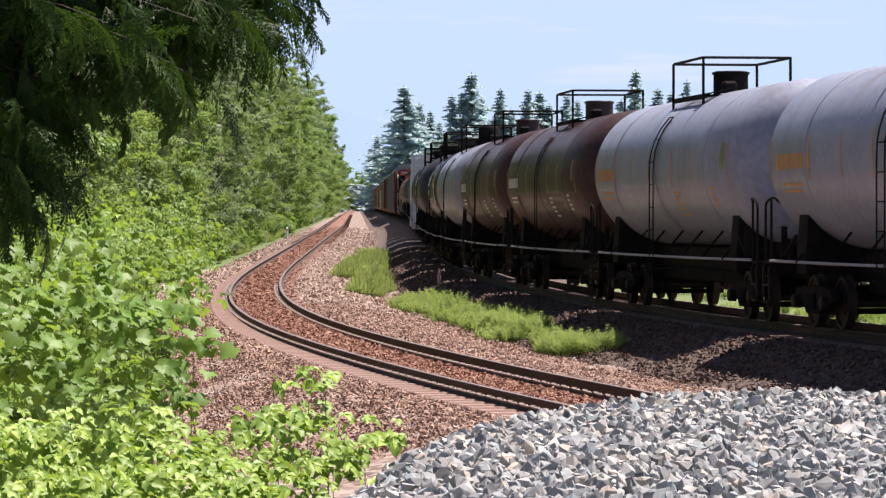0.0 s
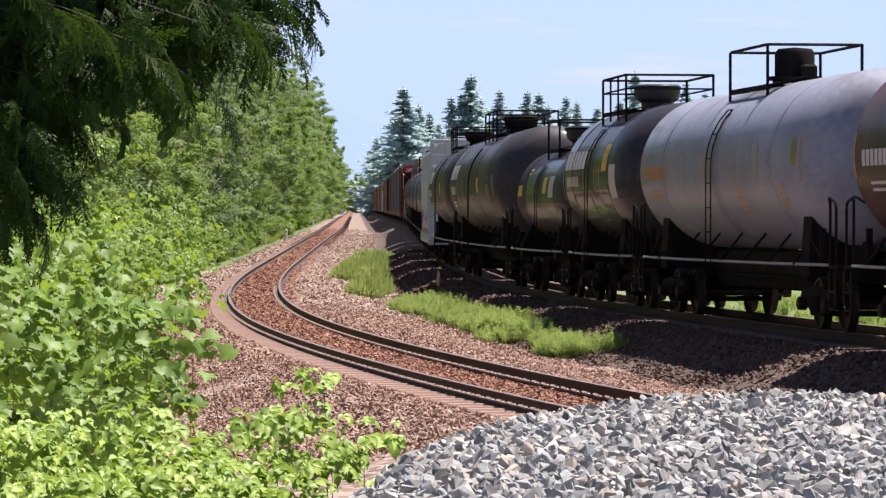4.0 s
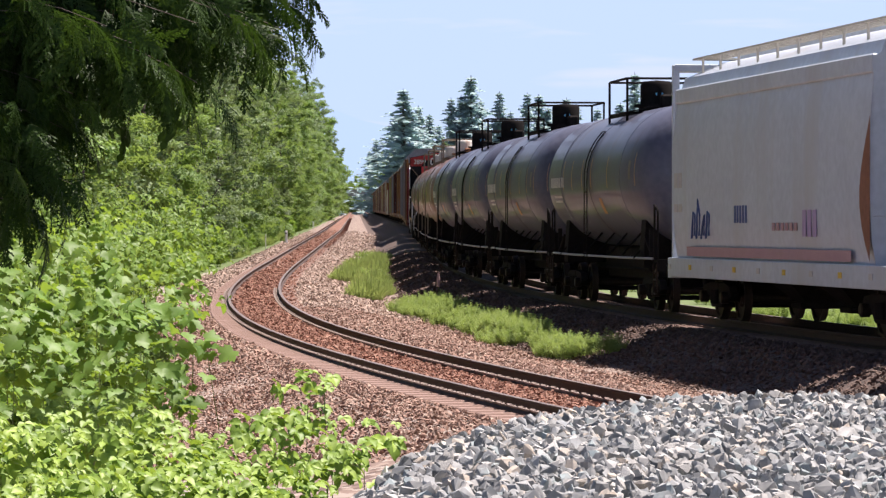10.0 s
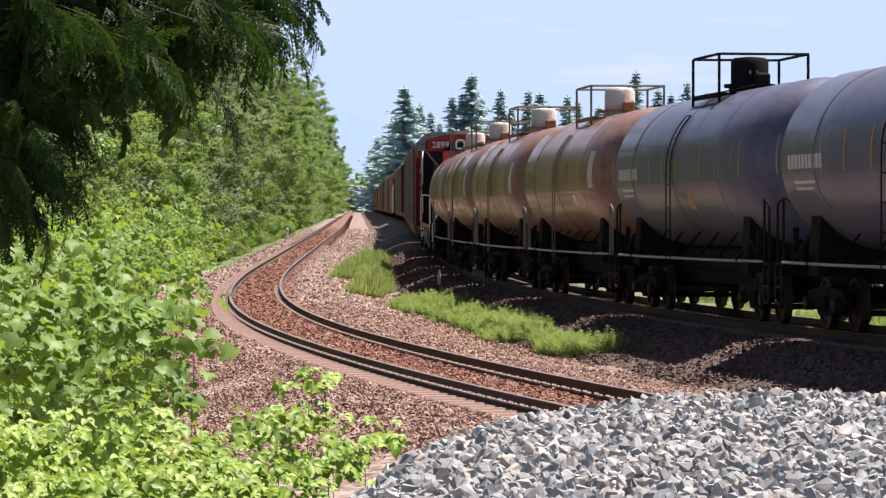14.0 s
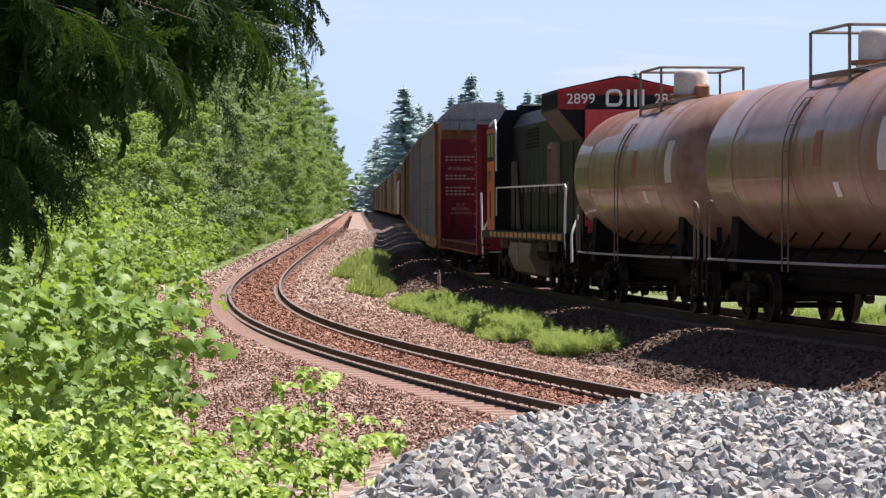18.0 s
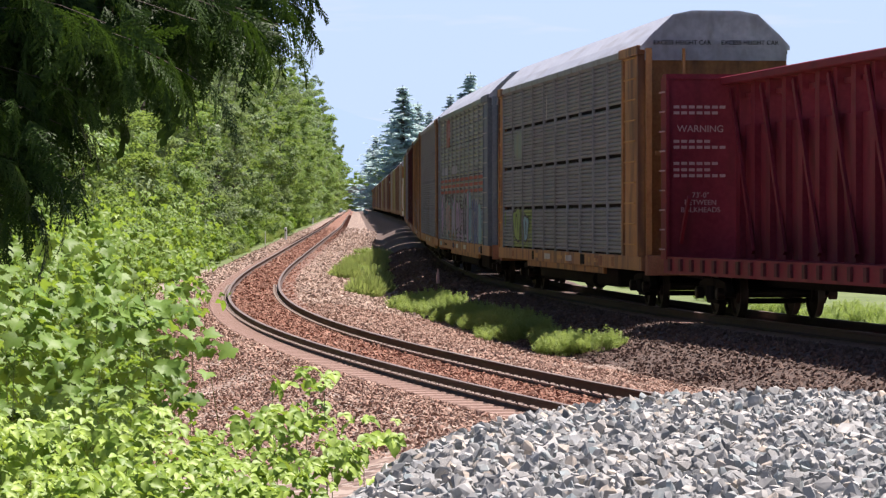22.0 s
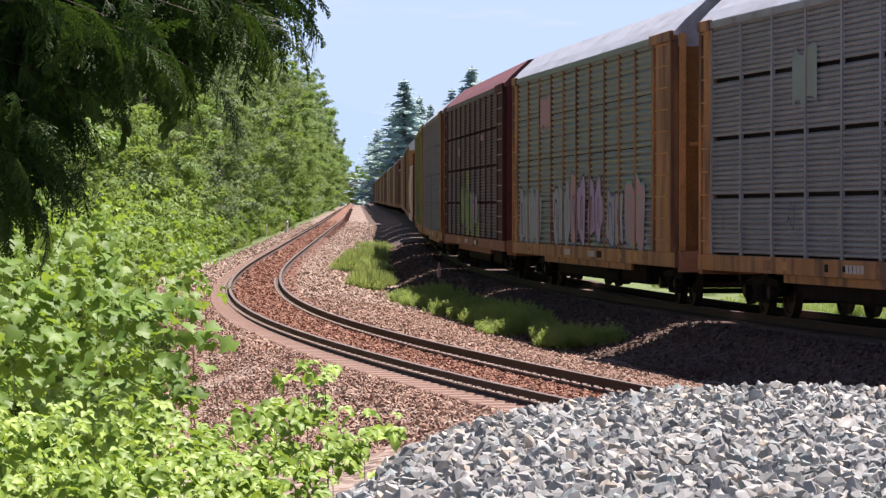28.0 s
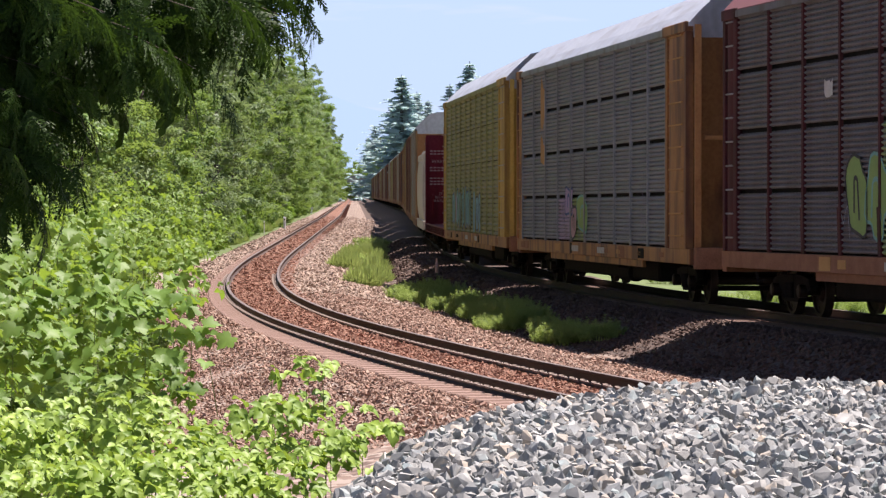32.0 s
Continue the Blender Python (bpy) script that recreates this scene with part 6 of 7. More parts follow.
def bed_places(d0, d1, o0, o1, step, seed):
    rs = np.random.RandomState(seed)
    dd, oo = np.meshgrid(np.arange(d0, d1, step), np.arange(o0, o1, step))
    dd = dd.ravel() + rs.uniform(-0.5, 0.5, dd.size) * step
    oo = oo.ravel() + rs.uniform(-0.5, 0.5, oo.size) * step
    keep = (oo < np.maximum(1.9, 4.95 + (np.interp(dd, GD, _sep) - 8.443) * 0.8) + (3 if o1 > 6 else 0)) & ((oo > -0.62) | (oo < -1.34) | (rs.rand(dd.size) < 0.05)) & (np.abs(np.abs(oo) - 0.7525) > 0.11) & (rs.rand(dd.size) < np.clip((330 - dd) / 90, 0, 1))
    dd, oo = dd[keep], oo[keep]
    cx, nn, cz, sep = (np.interp(dd, GD, a) for a in (GX, GN, GZ, _sep))
    z = np.array([cross(o, s) for o, s in zip(oo, sep)])
    ontie = (np.abs(oo) < 1.3)
    return np.stack([cx + oo * nn, dd, cz + z + np.where(ontie, 0.0, 0.012)], 1), oo


# stones by and under the train use the shade-darkened colour
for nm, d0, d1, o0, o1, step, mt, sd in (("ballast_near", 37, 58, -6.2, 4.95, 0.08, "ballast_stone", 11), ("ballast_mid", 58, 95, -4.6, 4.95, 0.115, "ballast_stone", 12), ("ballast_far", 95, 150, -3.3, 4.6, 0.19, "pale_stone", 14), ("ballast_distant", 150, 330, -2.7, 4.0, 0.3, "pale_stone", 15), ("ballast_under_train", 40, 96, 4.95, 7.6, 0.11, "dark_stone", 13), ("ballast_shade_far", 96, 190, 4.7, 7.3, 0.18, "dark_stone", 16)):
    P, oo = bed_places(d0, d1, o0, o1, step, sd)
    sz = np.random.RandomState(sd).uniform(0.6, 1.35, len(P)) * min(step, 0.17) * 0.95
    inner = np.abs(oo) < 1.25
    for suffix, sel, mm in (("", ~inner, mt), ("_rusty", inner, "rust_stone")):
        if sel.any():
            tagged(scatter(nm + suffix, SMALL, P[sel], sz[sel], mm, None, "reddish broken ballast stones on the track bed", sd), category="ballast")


# ---- heap of crushed rock before the track ----
def pile_z(x, y):
    xe = float(np.interp(y, [4, 7.8, 9.6, 10.4, 11.2, 11.9, 12.5, 13.2], [-0.32, -0.2, -0.06, 0.04, 0.3, 0.5, 0.85, 1.7]))
    s = xe + 0.12 - x
    left = 0.0 if s < 0 else (s * s * 2.2 if s < 0.16 else 0.0563 + 0.72 * (s - 0.16))
    b = y - 12.2
    back = 0.0 if b < 0 else (b * b * 0.35 if b < 1.0 else 0.35 + 0.7 * (b - 1.0))
    rgt = max(0.0, x - 1.35) ** 2 * 0.05 + max(0, x - 4) * 0.4
    frt = max(0.0, 5.5 - y) * 0.6
    return 1.385 - max(left, back) - rgt - frt + 0.02 * noise.noise((x * 1.3, y * 0.9, 7)) + 0.012 * noise.noise((x * 4, y * 3, 2))


vs, fs = [], []
nx, ny = 70, 90
for j in range(ny + 1):
    for i in range(nx + 1):
        x, y = -2.6 + 9.4 * i / nx, 2.5 + 14.0 * j / ny
        vs.append((x, y, max(-0.9, pile_z(x, y) - 0.035)))
for j in range(ny):
    for i in range(nx):
        k = j * (nx + 1) + i
        fs.append((k, k + 1, k + nx + 2, k + nx + 1))
pile = tagged(mesh_part("rock_heap", vs, fs, "pile", smooth=True), "heap of sharp grey crushed rock beside the track", "gravel pile")
rs = np.random.RandomState(21)
P = []
for layer in range(2):
    for y in np.arange(6.8, 14.0, 0.037):
        for x in np.arange(-0.75, 1.95, 0.037):
            if abs(x) * 784 < (y * 0.14 + 0.25) * 784 * 1.0 or x < 1.95:
                xx, yy = x + rs.uniform(-0.02, 0.02), y + rs.uniform(-0.02, 0.02)
                if xx < yy * 0.1274 + 0.12 and rs.rand() < (1.0 if layer == 0 else 0.45):
                    P.append((xx, yy, pile_z(xx, yy) + (0 if layer == 0 else 0.018)))
P = np.array(P)
sizes = rs.uniform(0.026, 0.062, len(P)) * np.where(rs.rand(len(P)) < 0.08, 1.3, 1.0)
own = np.where((P[:, 1] > 8.0) & (P[:, 1] < 9.6) & (P[:, 0] > 0.0) & (P[:, 0] < 1.0))[0]
own = own[rs.permutation(len(own))[:300]]
rest = np.ones(len(P), bool)
rest[own] = False
scatter("crushed_rock", PEBBLE, P[rest], sizes[rest], "pile", pile, "loose grey crushed rock", 22, 1.0)
peb = []
for sv, sf in PEBBLE:
    me = bpy.data.meshes.new("stone")
    me.from_pydata([tuple(v) for v in sv], [], [tuple(int(q) for q in f) for f in sf])
    me.materials.append(M["pile_piece"])
    peb.append(me)
rg = random.Random(9)
for i in own:
    share("stone", rg.choice(peb), pile, Matrix.Translation((*P[i, :2], P[i, 2] + 0.006)) @ Euler((rg.gauss(0, 1), rg.gauss(0, 1), rg.uniform(0, 6))).to_matrix().to_4x4() @ Matrix.Scale(float(sizes[i]) * 1.12, 4))


# ---- plants ----
def place_px(px, py, d):
    """World place d metres ahead, by its bearing from the camera's stand."""
    return Vector(((px - 784) / 6155.6 * d, d, EYE - (py - 399.5) / 6155.6 * d))


def leaf_maple(s):
    """Outline of a lobed leaf of width about s, stalk at the origin, tip at +y."""
    half = [(0.0, 0.0), (0.14, -0.1), (0.34, -0.12), (0.38, 0.02), (0.52, 0.1), (0.4, 0.2), (0.54, 0.33), (0.64, 0.56), (0.5, 0.55), (0.4, 0.64), (0.27, 0.56), (0.26, 0.75), (0.13, 0.8), (0.0, 1.02)]
    pts = half + [(-x, y) for x, y in reversed(half[1:-1])]
    vs = [(0.0, 0.3 * s, 0.0)] + [(x * s, y * s, 0.3 * s * abs(x) - 0.22 * s * y * y) for x, y in pts]
    n = len(pts)
    return np.array(vs), [(0, 1 + k, 1 + (k + 1) % n) for k in range(n)]


def leaf_bramble(s):
    """Three toothed leaflets."""
    out = [(0.0, 0.0), (0.2, 0.08), (0.33, 0.28), (0.36, 0.45), (0.3, 0.66), (0.16, 0.84), (0.0, 1.0), (-0.16, 0.84), (-0.3, 0.66), (-0.36, 0.45), (-0.33, 0.28), (-0.2, 0.08)]
    V, F = [], []
    for ang, sc, oy in ((0, 1.0, 0.28), (1.15, 0.82, 0.1), (-1.15, 0.82, 0.1)):
        k = len(V)
        ca, sa = math.cos(ang), math.sin(ang)
        loc = [(0.0, 0.5, -0.03)] + [(x, y, 0.45 * abs(x) - 0.22 * y * y) for x, y in out]
        for x, y, z in loc:
            V.append(((x * ca - y * sa) * s * sc * 0.62, (x * sa + y * ca + oy) * s * sc * 0.62, z * s * sc * 0.62))
        n = len(out)
        F += [(k, k + 1 + i, k + 1 + (i + 1) % n) for i in range(n)]
    return np.array(V), F


def leaf_plain(s):
    pts = [(0, 0), (0.3, 0.3), (0.27, 0.62), (0, 1.0), (-0.27, 0.62), (-0.3, 0.3)]
    return np.array([(x * s, y * s, 0.12 * s * abs(x)) for x, y in pts]), [(0, 1, 2, 3), (0, 3, 4, 5)]


def turn_to(normal, spin):
    """Rows of a rotation that lays a leaf (tip +y, face +z) on the given normal."""
    z = normal.normalized()
    down = Vector((0, 0, -1)) - z * (-z.z)
    if down.length < 0.05:
        down = Vector((1, 0, 0))
    y = down.normalized()
    x = y.cross(z)
    return Matrix((x, y, z)).transposed() @ Matrix.Rotation(spin, 3, "Z")


def leaf_cloud(name, leaf, spots, material, parent, rng, lean=(0.4, -0.35, 1.0), wild=0.7, smin=0.4, smax=1.1, label="", own=0, own_mat=None, own_name="leaf"):
    """Leaves at the spots, joined; the first `own` of them as parts."""
    lv, lf = leaf
    V, F = [], []
    if own:
        me = bpy.data.meshes.new(own_name)
        me.from_pydata([tuple(v) for v in lv], [], lf)
        me.materials.append(M[own_mat])
        me.shade_smooth()
    for i, p in enumerate(spots):
        n = Vector((lean[0] + rng.gauss(0, wild), lean[1] + rng.gauss(0, wild), lean[2] + rng.gauss(0, wild * 0.5)))
        R = turn_to(n, rng.gauss(0, 0.9))
        sc = rng.uniform(smin, smax)
        if i < own:
            share(own_name, me, parent, Matrix.Translation(p) @ R.to_4x4() @ Matrix.Scale(sc, 4))
            continue
        A = np.array(R) * sc
        k = len(V) and sum(len(a) for a in V)
        F.append((lf, k))
        V.append(lv @ A.T + np.array(p))
    tot = 0
    faces = []
    for (f, _), a in zip(F, V):
        faces += [tuple(q + tot for q in ff) for ff in f]
        tot += len(a)
    me = bpy.data.meshes.new(name)
    me.from_pydata(np.concatenate(V).tolist(), [], faces)
    me.materials.append(M[material])
    me.shade_smooth()
    ob = new(name, me)
    ob.parent = parent
    return tagged(ob, label, kind="stuff")


def shell_spots(c, r, n, rng, inner=0.45):
    """Leaf places in a clump, gathered in sprays with gaps between."""
    out = []
    while len(out) < n:
        v = Vector((rng.gauss(0, 1), rng.gauss(0, 1), rng.gauss(0, 1))).normalized()
        q = inner + (1 - inner) * rng.random() ** 0.6
        m = Vector((c[0] + v.x * r[0] * q, c[1] + v.y * r[1] * q, c[2] + v.z * r[2] * q))
        w = 0.3 * min(r[0], r[2]) + 0.015
        for _ in range(rng.randrange(3, 8)):
            out.append(m + Vector((rng.gauss(0, w), rng.gauss(0, w), rng.gauss(0, w * 0.45))))
    return out


def bush(name, label, clumps, leaf, mat, own_mat, per, seed, stem_r=0.004, wild=0.7, own=260, lean=(0.4, -0.35, 1.0)):
    """Clumps: centre, radii. Stems rise from the ground to each clump."""
    rng = random.Random(seed)
    th = empty(name, label, "bush")
    spots = []
    bm = bmesh.new()
    for c, r in clumps:
        n = int(per * r[0] * r[2] * 100)
        spots += shell_spots(c, r, n, rng)
        g = ground_z(c[0], c[1])
        for j in range(1):
            x, y = c[0] + rng.uniform(-0.6, 0.6) * r[0], c[1] + rng.uniform(-0.6, 0.6) * r[1]
            tube(bm, [(x + rng.uniform(-0.4, 0.25), y + 0.15, g), (x + rng.uniform(-0.05, 0.05), y, (g + c[2]) / 2), (x, y, c[2] + r[2] * rng.uniform(-0.5, 0.2))], [stem_r * 1.4, stem_r * 0.8, stem_r * 0.4], 5)
    part("stem", bm, "twig", th)
    rng.shuffle(spots)
    leaf_cloud("leaves", leaf, spots, mat, th, rng, lean, wild, own=min(own, len(spots)), own_mat=own_mat)
    return th


def cl(px, py, d, rx, rz, ry=None):
    """A clump by bearing; radii in metres."""
    return (place_px(px, py, d), (rx, ry or max(rx, 0.3), rz))


brambles = [cl(40, 830, 9.4, 0.2, 0.13), cl(150, 800, 9.6, 0.2, 0.12), cl(260, 800, 9.6, 0.18, 0.11), cl(370, 850, 9.2, 0.18, 0.09), cl(60, 880, 8.8, 0.25, 0.1), cl(230, 890, 8.8, 0.25, 0.1),
            cl(420, 900, 9.0, 0.16, 0.07), cl(480, 850, 9.3, 0.12, 0.08), cl(340, 790, 9.9, 0.11, 0.08), cl(20, 770, 10.0, 0.14, 0.07), cl(120, 740, 10.4, 0.16, 0.07), cl(230, 745, 10.4, 0.13, 0.06),
            cl(500, 770, 9.7, 0.08, 0.09), cl(545, 720, 9.8, 0.065, 0.1), cl(560, 675, 9.8, 0.035, 0.04), cl(600, 790, 9.6, 0.09, 0.09), cl(650, 770, 9.7, 0.06, 0.045), cl(690, 765, 9.7, 0.04, 0.025), cl(560, 830, 9.4, 0.1, 0.09), cl(300, 870, 9.0, 0.2, 0.1), cl(480, 690, 9.9, 0.03, 0.02), cl(430, 790, 9.9, 0.06, 0.06)]
bush("bramble_bush", "bright green bramble thicket with three-part leaves", brambles, leaf_bramble(0.07), "thimble", "thimble_piece", 52.0, 31, 0.003, 0.42, lean=(0.2, -0.4, 1.0))
maples = [cl(60, 620, 12.6, 0.2, 0.2), cl(170, 640, 12.4, 0.19, 0.17), cl(265, 620, 12.3, 0.14, 0.17), cl(330, 640, 12.2, 0.08, 0.14), cl(120, 540, 12.8, 0.2, 0.14), cl(220, 540, 12.6, 0.16, 0.12), cl(290, 555, 12.5, 0.09, 0.09),
          cl(30, 520, 13.0, 0.18, 0.14), cl(140, 460, 13.2, 0.14, 0.07), cl(60, 450, 13.4, 0.14, 0.08), cl(340, 700, 12.0, 0.08, 0.07), cl(240, 700, 12.0, 0.2, 0.08), cl(80, 710, 12.0, 0.25, 0.1), cl(200, 480, 13.1, 0.06, 0.06), cl(175, 420, 13.2, 0.03, 0.04), cl(300, 505, 12.8, 0.05, 0.03), cl(20, 600, 12.8, 0.2, 0.2)]
bush("maple_bush", "broad-leaved young maple with lobed green leaves", maples, leaf_maple(0.07), "maple", "maple_piece", 20.0, 32, 0.003, 0.42, lean=(0.2, -0.4, 1.0))

thicket = [cl(40, 440, 19, 0.42, 0.2), cl(130, 450, 20, 0.4, 0.2), cl(215, 455, 21, 0.36, 0.2), cl(285, 455, 23, 0.3, 0.2), cl(340, 470, 26, 0.2, 0.16), cl(60, 400, 22, 0.4, 0.2), cl(180, 410, 24, 0.4, 0.22), cl(270, 420, 27, 0.3, 0.2), cl(310, 520, 22, 0.22, 0.2), cl(20, 520, 19, 0.35, 0.3), cl(110, 520, 19, 0.3, 0.25), cl(365, 430, 45, 0.25, 0.3), cl(240, 390, 35, 0.5, 0.4), cl(330, 400, 42, 0.4, 0.35)]
bush("salmonberry_bush", "light green salmonberry thicket behind the maple", thicket, leaf_bramble(0.1), "shrub", "thimble_piece", 14.0, 33, 0.005, 0.7, 70)

# cedar whose boughs hang into the view
def frond_mesh(seed):
    """A drooping flat spray: an axis with side twigs of scale leaves."""
    rng = random.Random(seed)
    V, F = [], []

    def blade(a, b, w):
        ax = (b - a)
        s = ax.cross(Vector((0.15, 0.25, 1))).normalized() * w
        k = len(V)
        V.extend([a - s * 0.5, a + s * 0.5, a.lerp(b, 0.6) + s, b, a.lerp(b, 0.6) - s])
        F.append((k, k + 1, k + 2, k + 3, k + 4))

    L = 0.22
    n = 17
    bend = rng.uniform(-0.05, 0.05)
    for i in range(n):
        t = i / n
        p = Vector((L * t, bend * t * t, -0.11 * t * t))
        q = Vector((L * (t + 1 / n), bend * (t + 1 / n) ** 2, -0.11 * (t + 1 / n) ** 2))
        blade(p, q, 0.003)
        for s in (-1, 1):
            ln = (0.085 * (1 - t) ** 0.7 + 0.014) * rng.uniform(0.55, 1.15)
            fw = rng.uniform(0.6, 1.0)
            tip = p + Vector((fw * ln, s * 0.55 * ln + rng.gauss(0, 0.006), rng.gauss(-0.3, 0.18) * ln))
            m = 5 if ln > 0.045 else 3
            for j in range(m):
                sag = Vector((0, 0, -0.012 * (j / m) ** 2))
                a, b = p.lerp(tip, j / m) + sag, p.lerp(tip, (j + 1) / m) + Vector((0, 0, -0.012 * ((j + 1) / m) ** 2))
                blade(a, b, 0.0032)
                if j:
                    for s2 in (-1, 1):
                        if rng.random() < 0.8:
                            side = Vector((0.8 - 0.3 * s * s2, s2 * 0.6, -0.2 + rng.gauss(0, 0.15)))
                            blade(a, a + side.normalized() * rng.uniform(0.012, 0.024) * (1 - j / m * 0.5), 0.0027)
    me = bpy.data.meshes.new("frond")
    me.from_pydata([tuple(v) for v in V], [], F)
    return me


def cedar():
    rng = random.Random(77)
    th = empty("cedar_tree", "dark green cedar with drooping feathery boughs", "tree")
    part("trunk", tb([(-3.1, 12.0, -0.9), (-3.05, 12.0, 2.0), (-3.0, 12.0, 6.0), (-2.95, 12.0, 11.0)], r=0.28, n=12), "bark", th)
    shapes = [frond_mesh(k) for k in range(4)]
    dead = frond_mesh(9)
    dead.materials.append(M["cedar_brown"])
    for s in shapes:
        s.materials.append(M["cedar"])
    arr = [(np.array([v.co[:] for v in s.vertices]), [tuple(p.vertices) for p in s.polygons]) for s in shapes]
    spots = []
    boughs = []

    def bough(x0, y0, x1, y1, dep, sag, size=1.0, n=26):
        dep, size = dep + 1.8, size * 1.19
        a, b = place_px(x0, y0, dep + 0.4), place_px(x1, y1, dep)
        pts = [a.lerp(b, t) + Vector((0, 0, sag * math.sin(math.pi * t) - 0.02 * t)) for t in (0, 0.25, 0.5, 0.75, 1.0)]
        boughs.append(pts)
        for i in range(n):
            t = (i + rng.random()) / n
            f = t * 4
            k = min(3, int(f))
            p = pts[k].lerp(pts[k + 1], f - k)
            spots.append((p + Vector((rng.gauss(0, 0.03), rng.gauss(0, 0.08), rng.gauss(0, 0.015))), rng.uniform(0.55, 1.0) * size, t))

    # outer boughs seen against the light, then the dark mass behind them
    for x1, y1, x0, y0, dep, sag in ((560, -30, 120, -90, 9.0, 0.05), (545, 5, 200, -40, 9.1, 0.04), (500, 35, 180, -20, 8.9, 0.04), (470, 60, 220, 0, 9.0, 0.03), (520, -40, -100, -110, 9.0, 0.06), (500, -90, -60, -170, 9.2, 0.05), (450, -20, -100, -50, 9.1, 0.06), (410, 10, -100, -40, 8.9, 0.07), (350, 25, -120, -10, 8.8, 0.07), (300, 40, -120, 10, 9.0, 0.06), (235, 60, -120, 20, 8.7, 0.05),
                                     (190, 90, -120, 60, 8.9, 0.04), (440, 30, 200, -30, 8.7, 0.03), (350, 130, 130, 60, 8.7, 0.03), (300, 100, 100, 60, 8.6, 0.03), (130, 150, -120, 110, 8.8, 0.03), (150, 320, -120, 250, 8.7, 0.03), (190, 30, -120, 0, 8.6, 0.05), (60, 290, -140, 240, 8.8, 0.03), (70, 360, -140, 320, 8.9, 0.02), (110, 210, -140, 150, 8.9, 0.03), (60, 230, -140, 190, 8.8, 0.03), (150, 200, -140, 130, 9.1, 0.03), (40, 180, -140, 160, 8.7, 0.03)):
        bough(x0, y0, x1, y1, dep, sag, 0.9, 24)
    for _ in range(34):
        x1 = rng.uniform(40, 400)
        y1 = rng.uniform(-140, 130 - x1 * 0.22)
        bough(-160, y1 - 40, x1, y1, rng.uniform(9.3, 10.0), 0.05, 1.1, 20)
    seen, seen_boughs = len(spots), len(boughs)
    for _ in range(70):                       # the thick of the crown behind
        x1 = rng.uniform(-60, 330)
        y1 = rng.uniform(-260, 120 - x1 * 0.25)
        bough(-420, y1 - 60, x1, y1, rng.uniform(9.4, 10.2), 0.05, 1.5, 20)
    for _ in range(110):                      # boughs over the view, which shade those below
        x1 = rng.uniform(0, 600)
        y1 = rng.uniform(-1150, -380)
        bough(-500, y1 - 150, x1, y1, rng.uniform(9.3, 10.4), 0.1, 2.2, 22)
    for pts in boughs[:seen_boughs]:
        part("bough", tb(pts, r=0.0012, n=4), "bark", th)
    coarse = []
    for lv, lf in arr:                        # fewer, wider blades for the boughs above
        cv, cf = [], []
        for f in lf[::7]:
            q = lv[list(f)]
            cf.append(tuple(range(len(cv), len(cv) + len(f))))
            cv.extend(q.mean(0) + (q - q.mean(0)) * 2.6)
        coarse.append((np.array(cv), cf))
    V, F, tot = [], [], 0
    for i, (p, sc, t) in enumerate(spots):
        droop = rng.uniform(0.3, 1.25)
        R = Euler((rng.gauss(0, 0.8), droop, rng.gauss(-0.2, 0.8))).to_matrix()
        if i < 120:
            share("frond", dead if i % 97 == 50 else rng.choice(shapes), th, Matrix.Translation(p) @ R.to_4x4() @ Matrix.Scale(sc, 4))
            continue
        lv, lf = rng.choice(arr if i < seen else coarse)
        V.append(lv @ (np.array(R) * sc).T + np.array(p))
        F += [tuple(q + tot for q in f) for f in lf]
        tot += len(lv)
    me = bpy.data.meshes.new("foliage")
    me.from_pydata(np.concatenate(V).tolist(), [], F)
    me.materials.append(M["cedar"])
    ob = new("foliage", me)
    ob.parent = th
    tagged(ob, kind="stuff")
    return th


cedar()


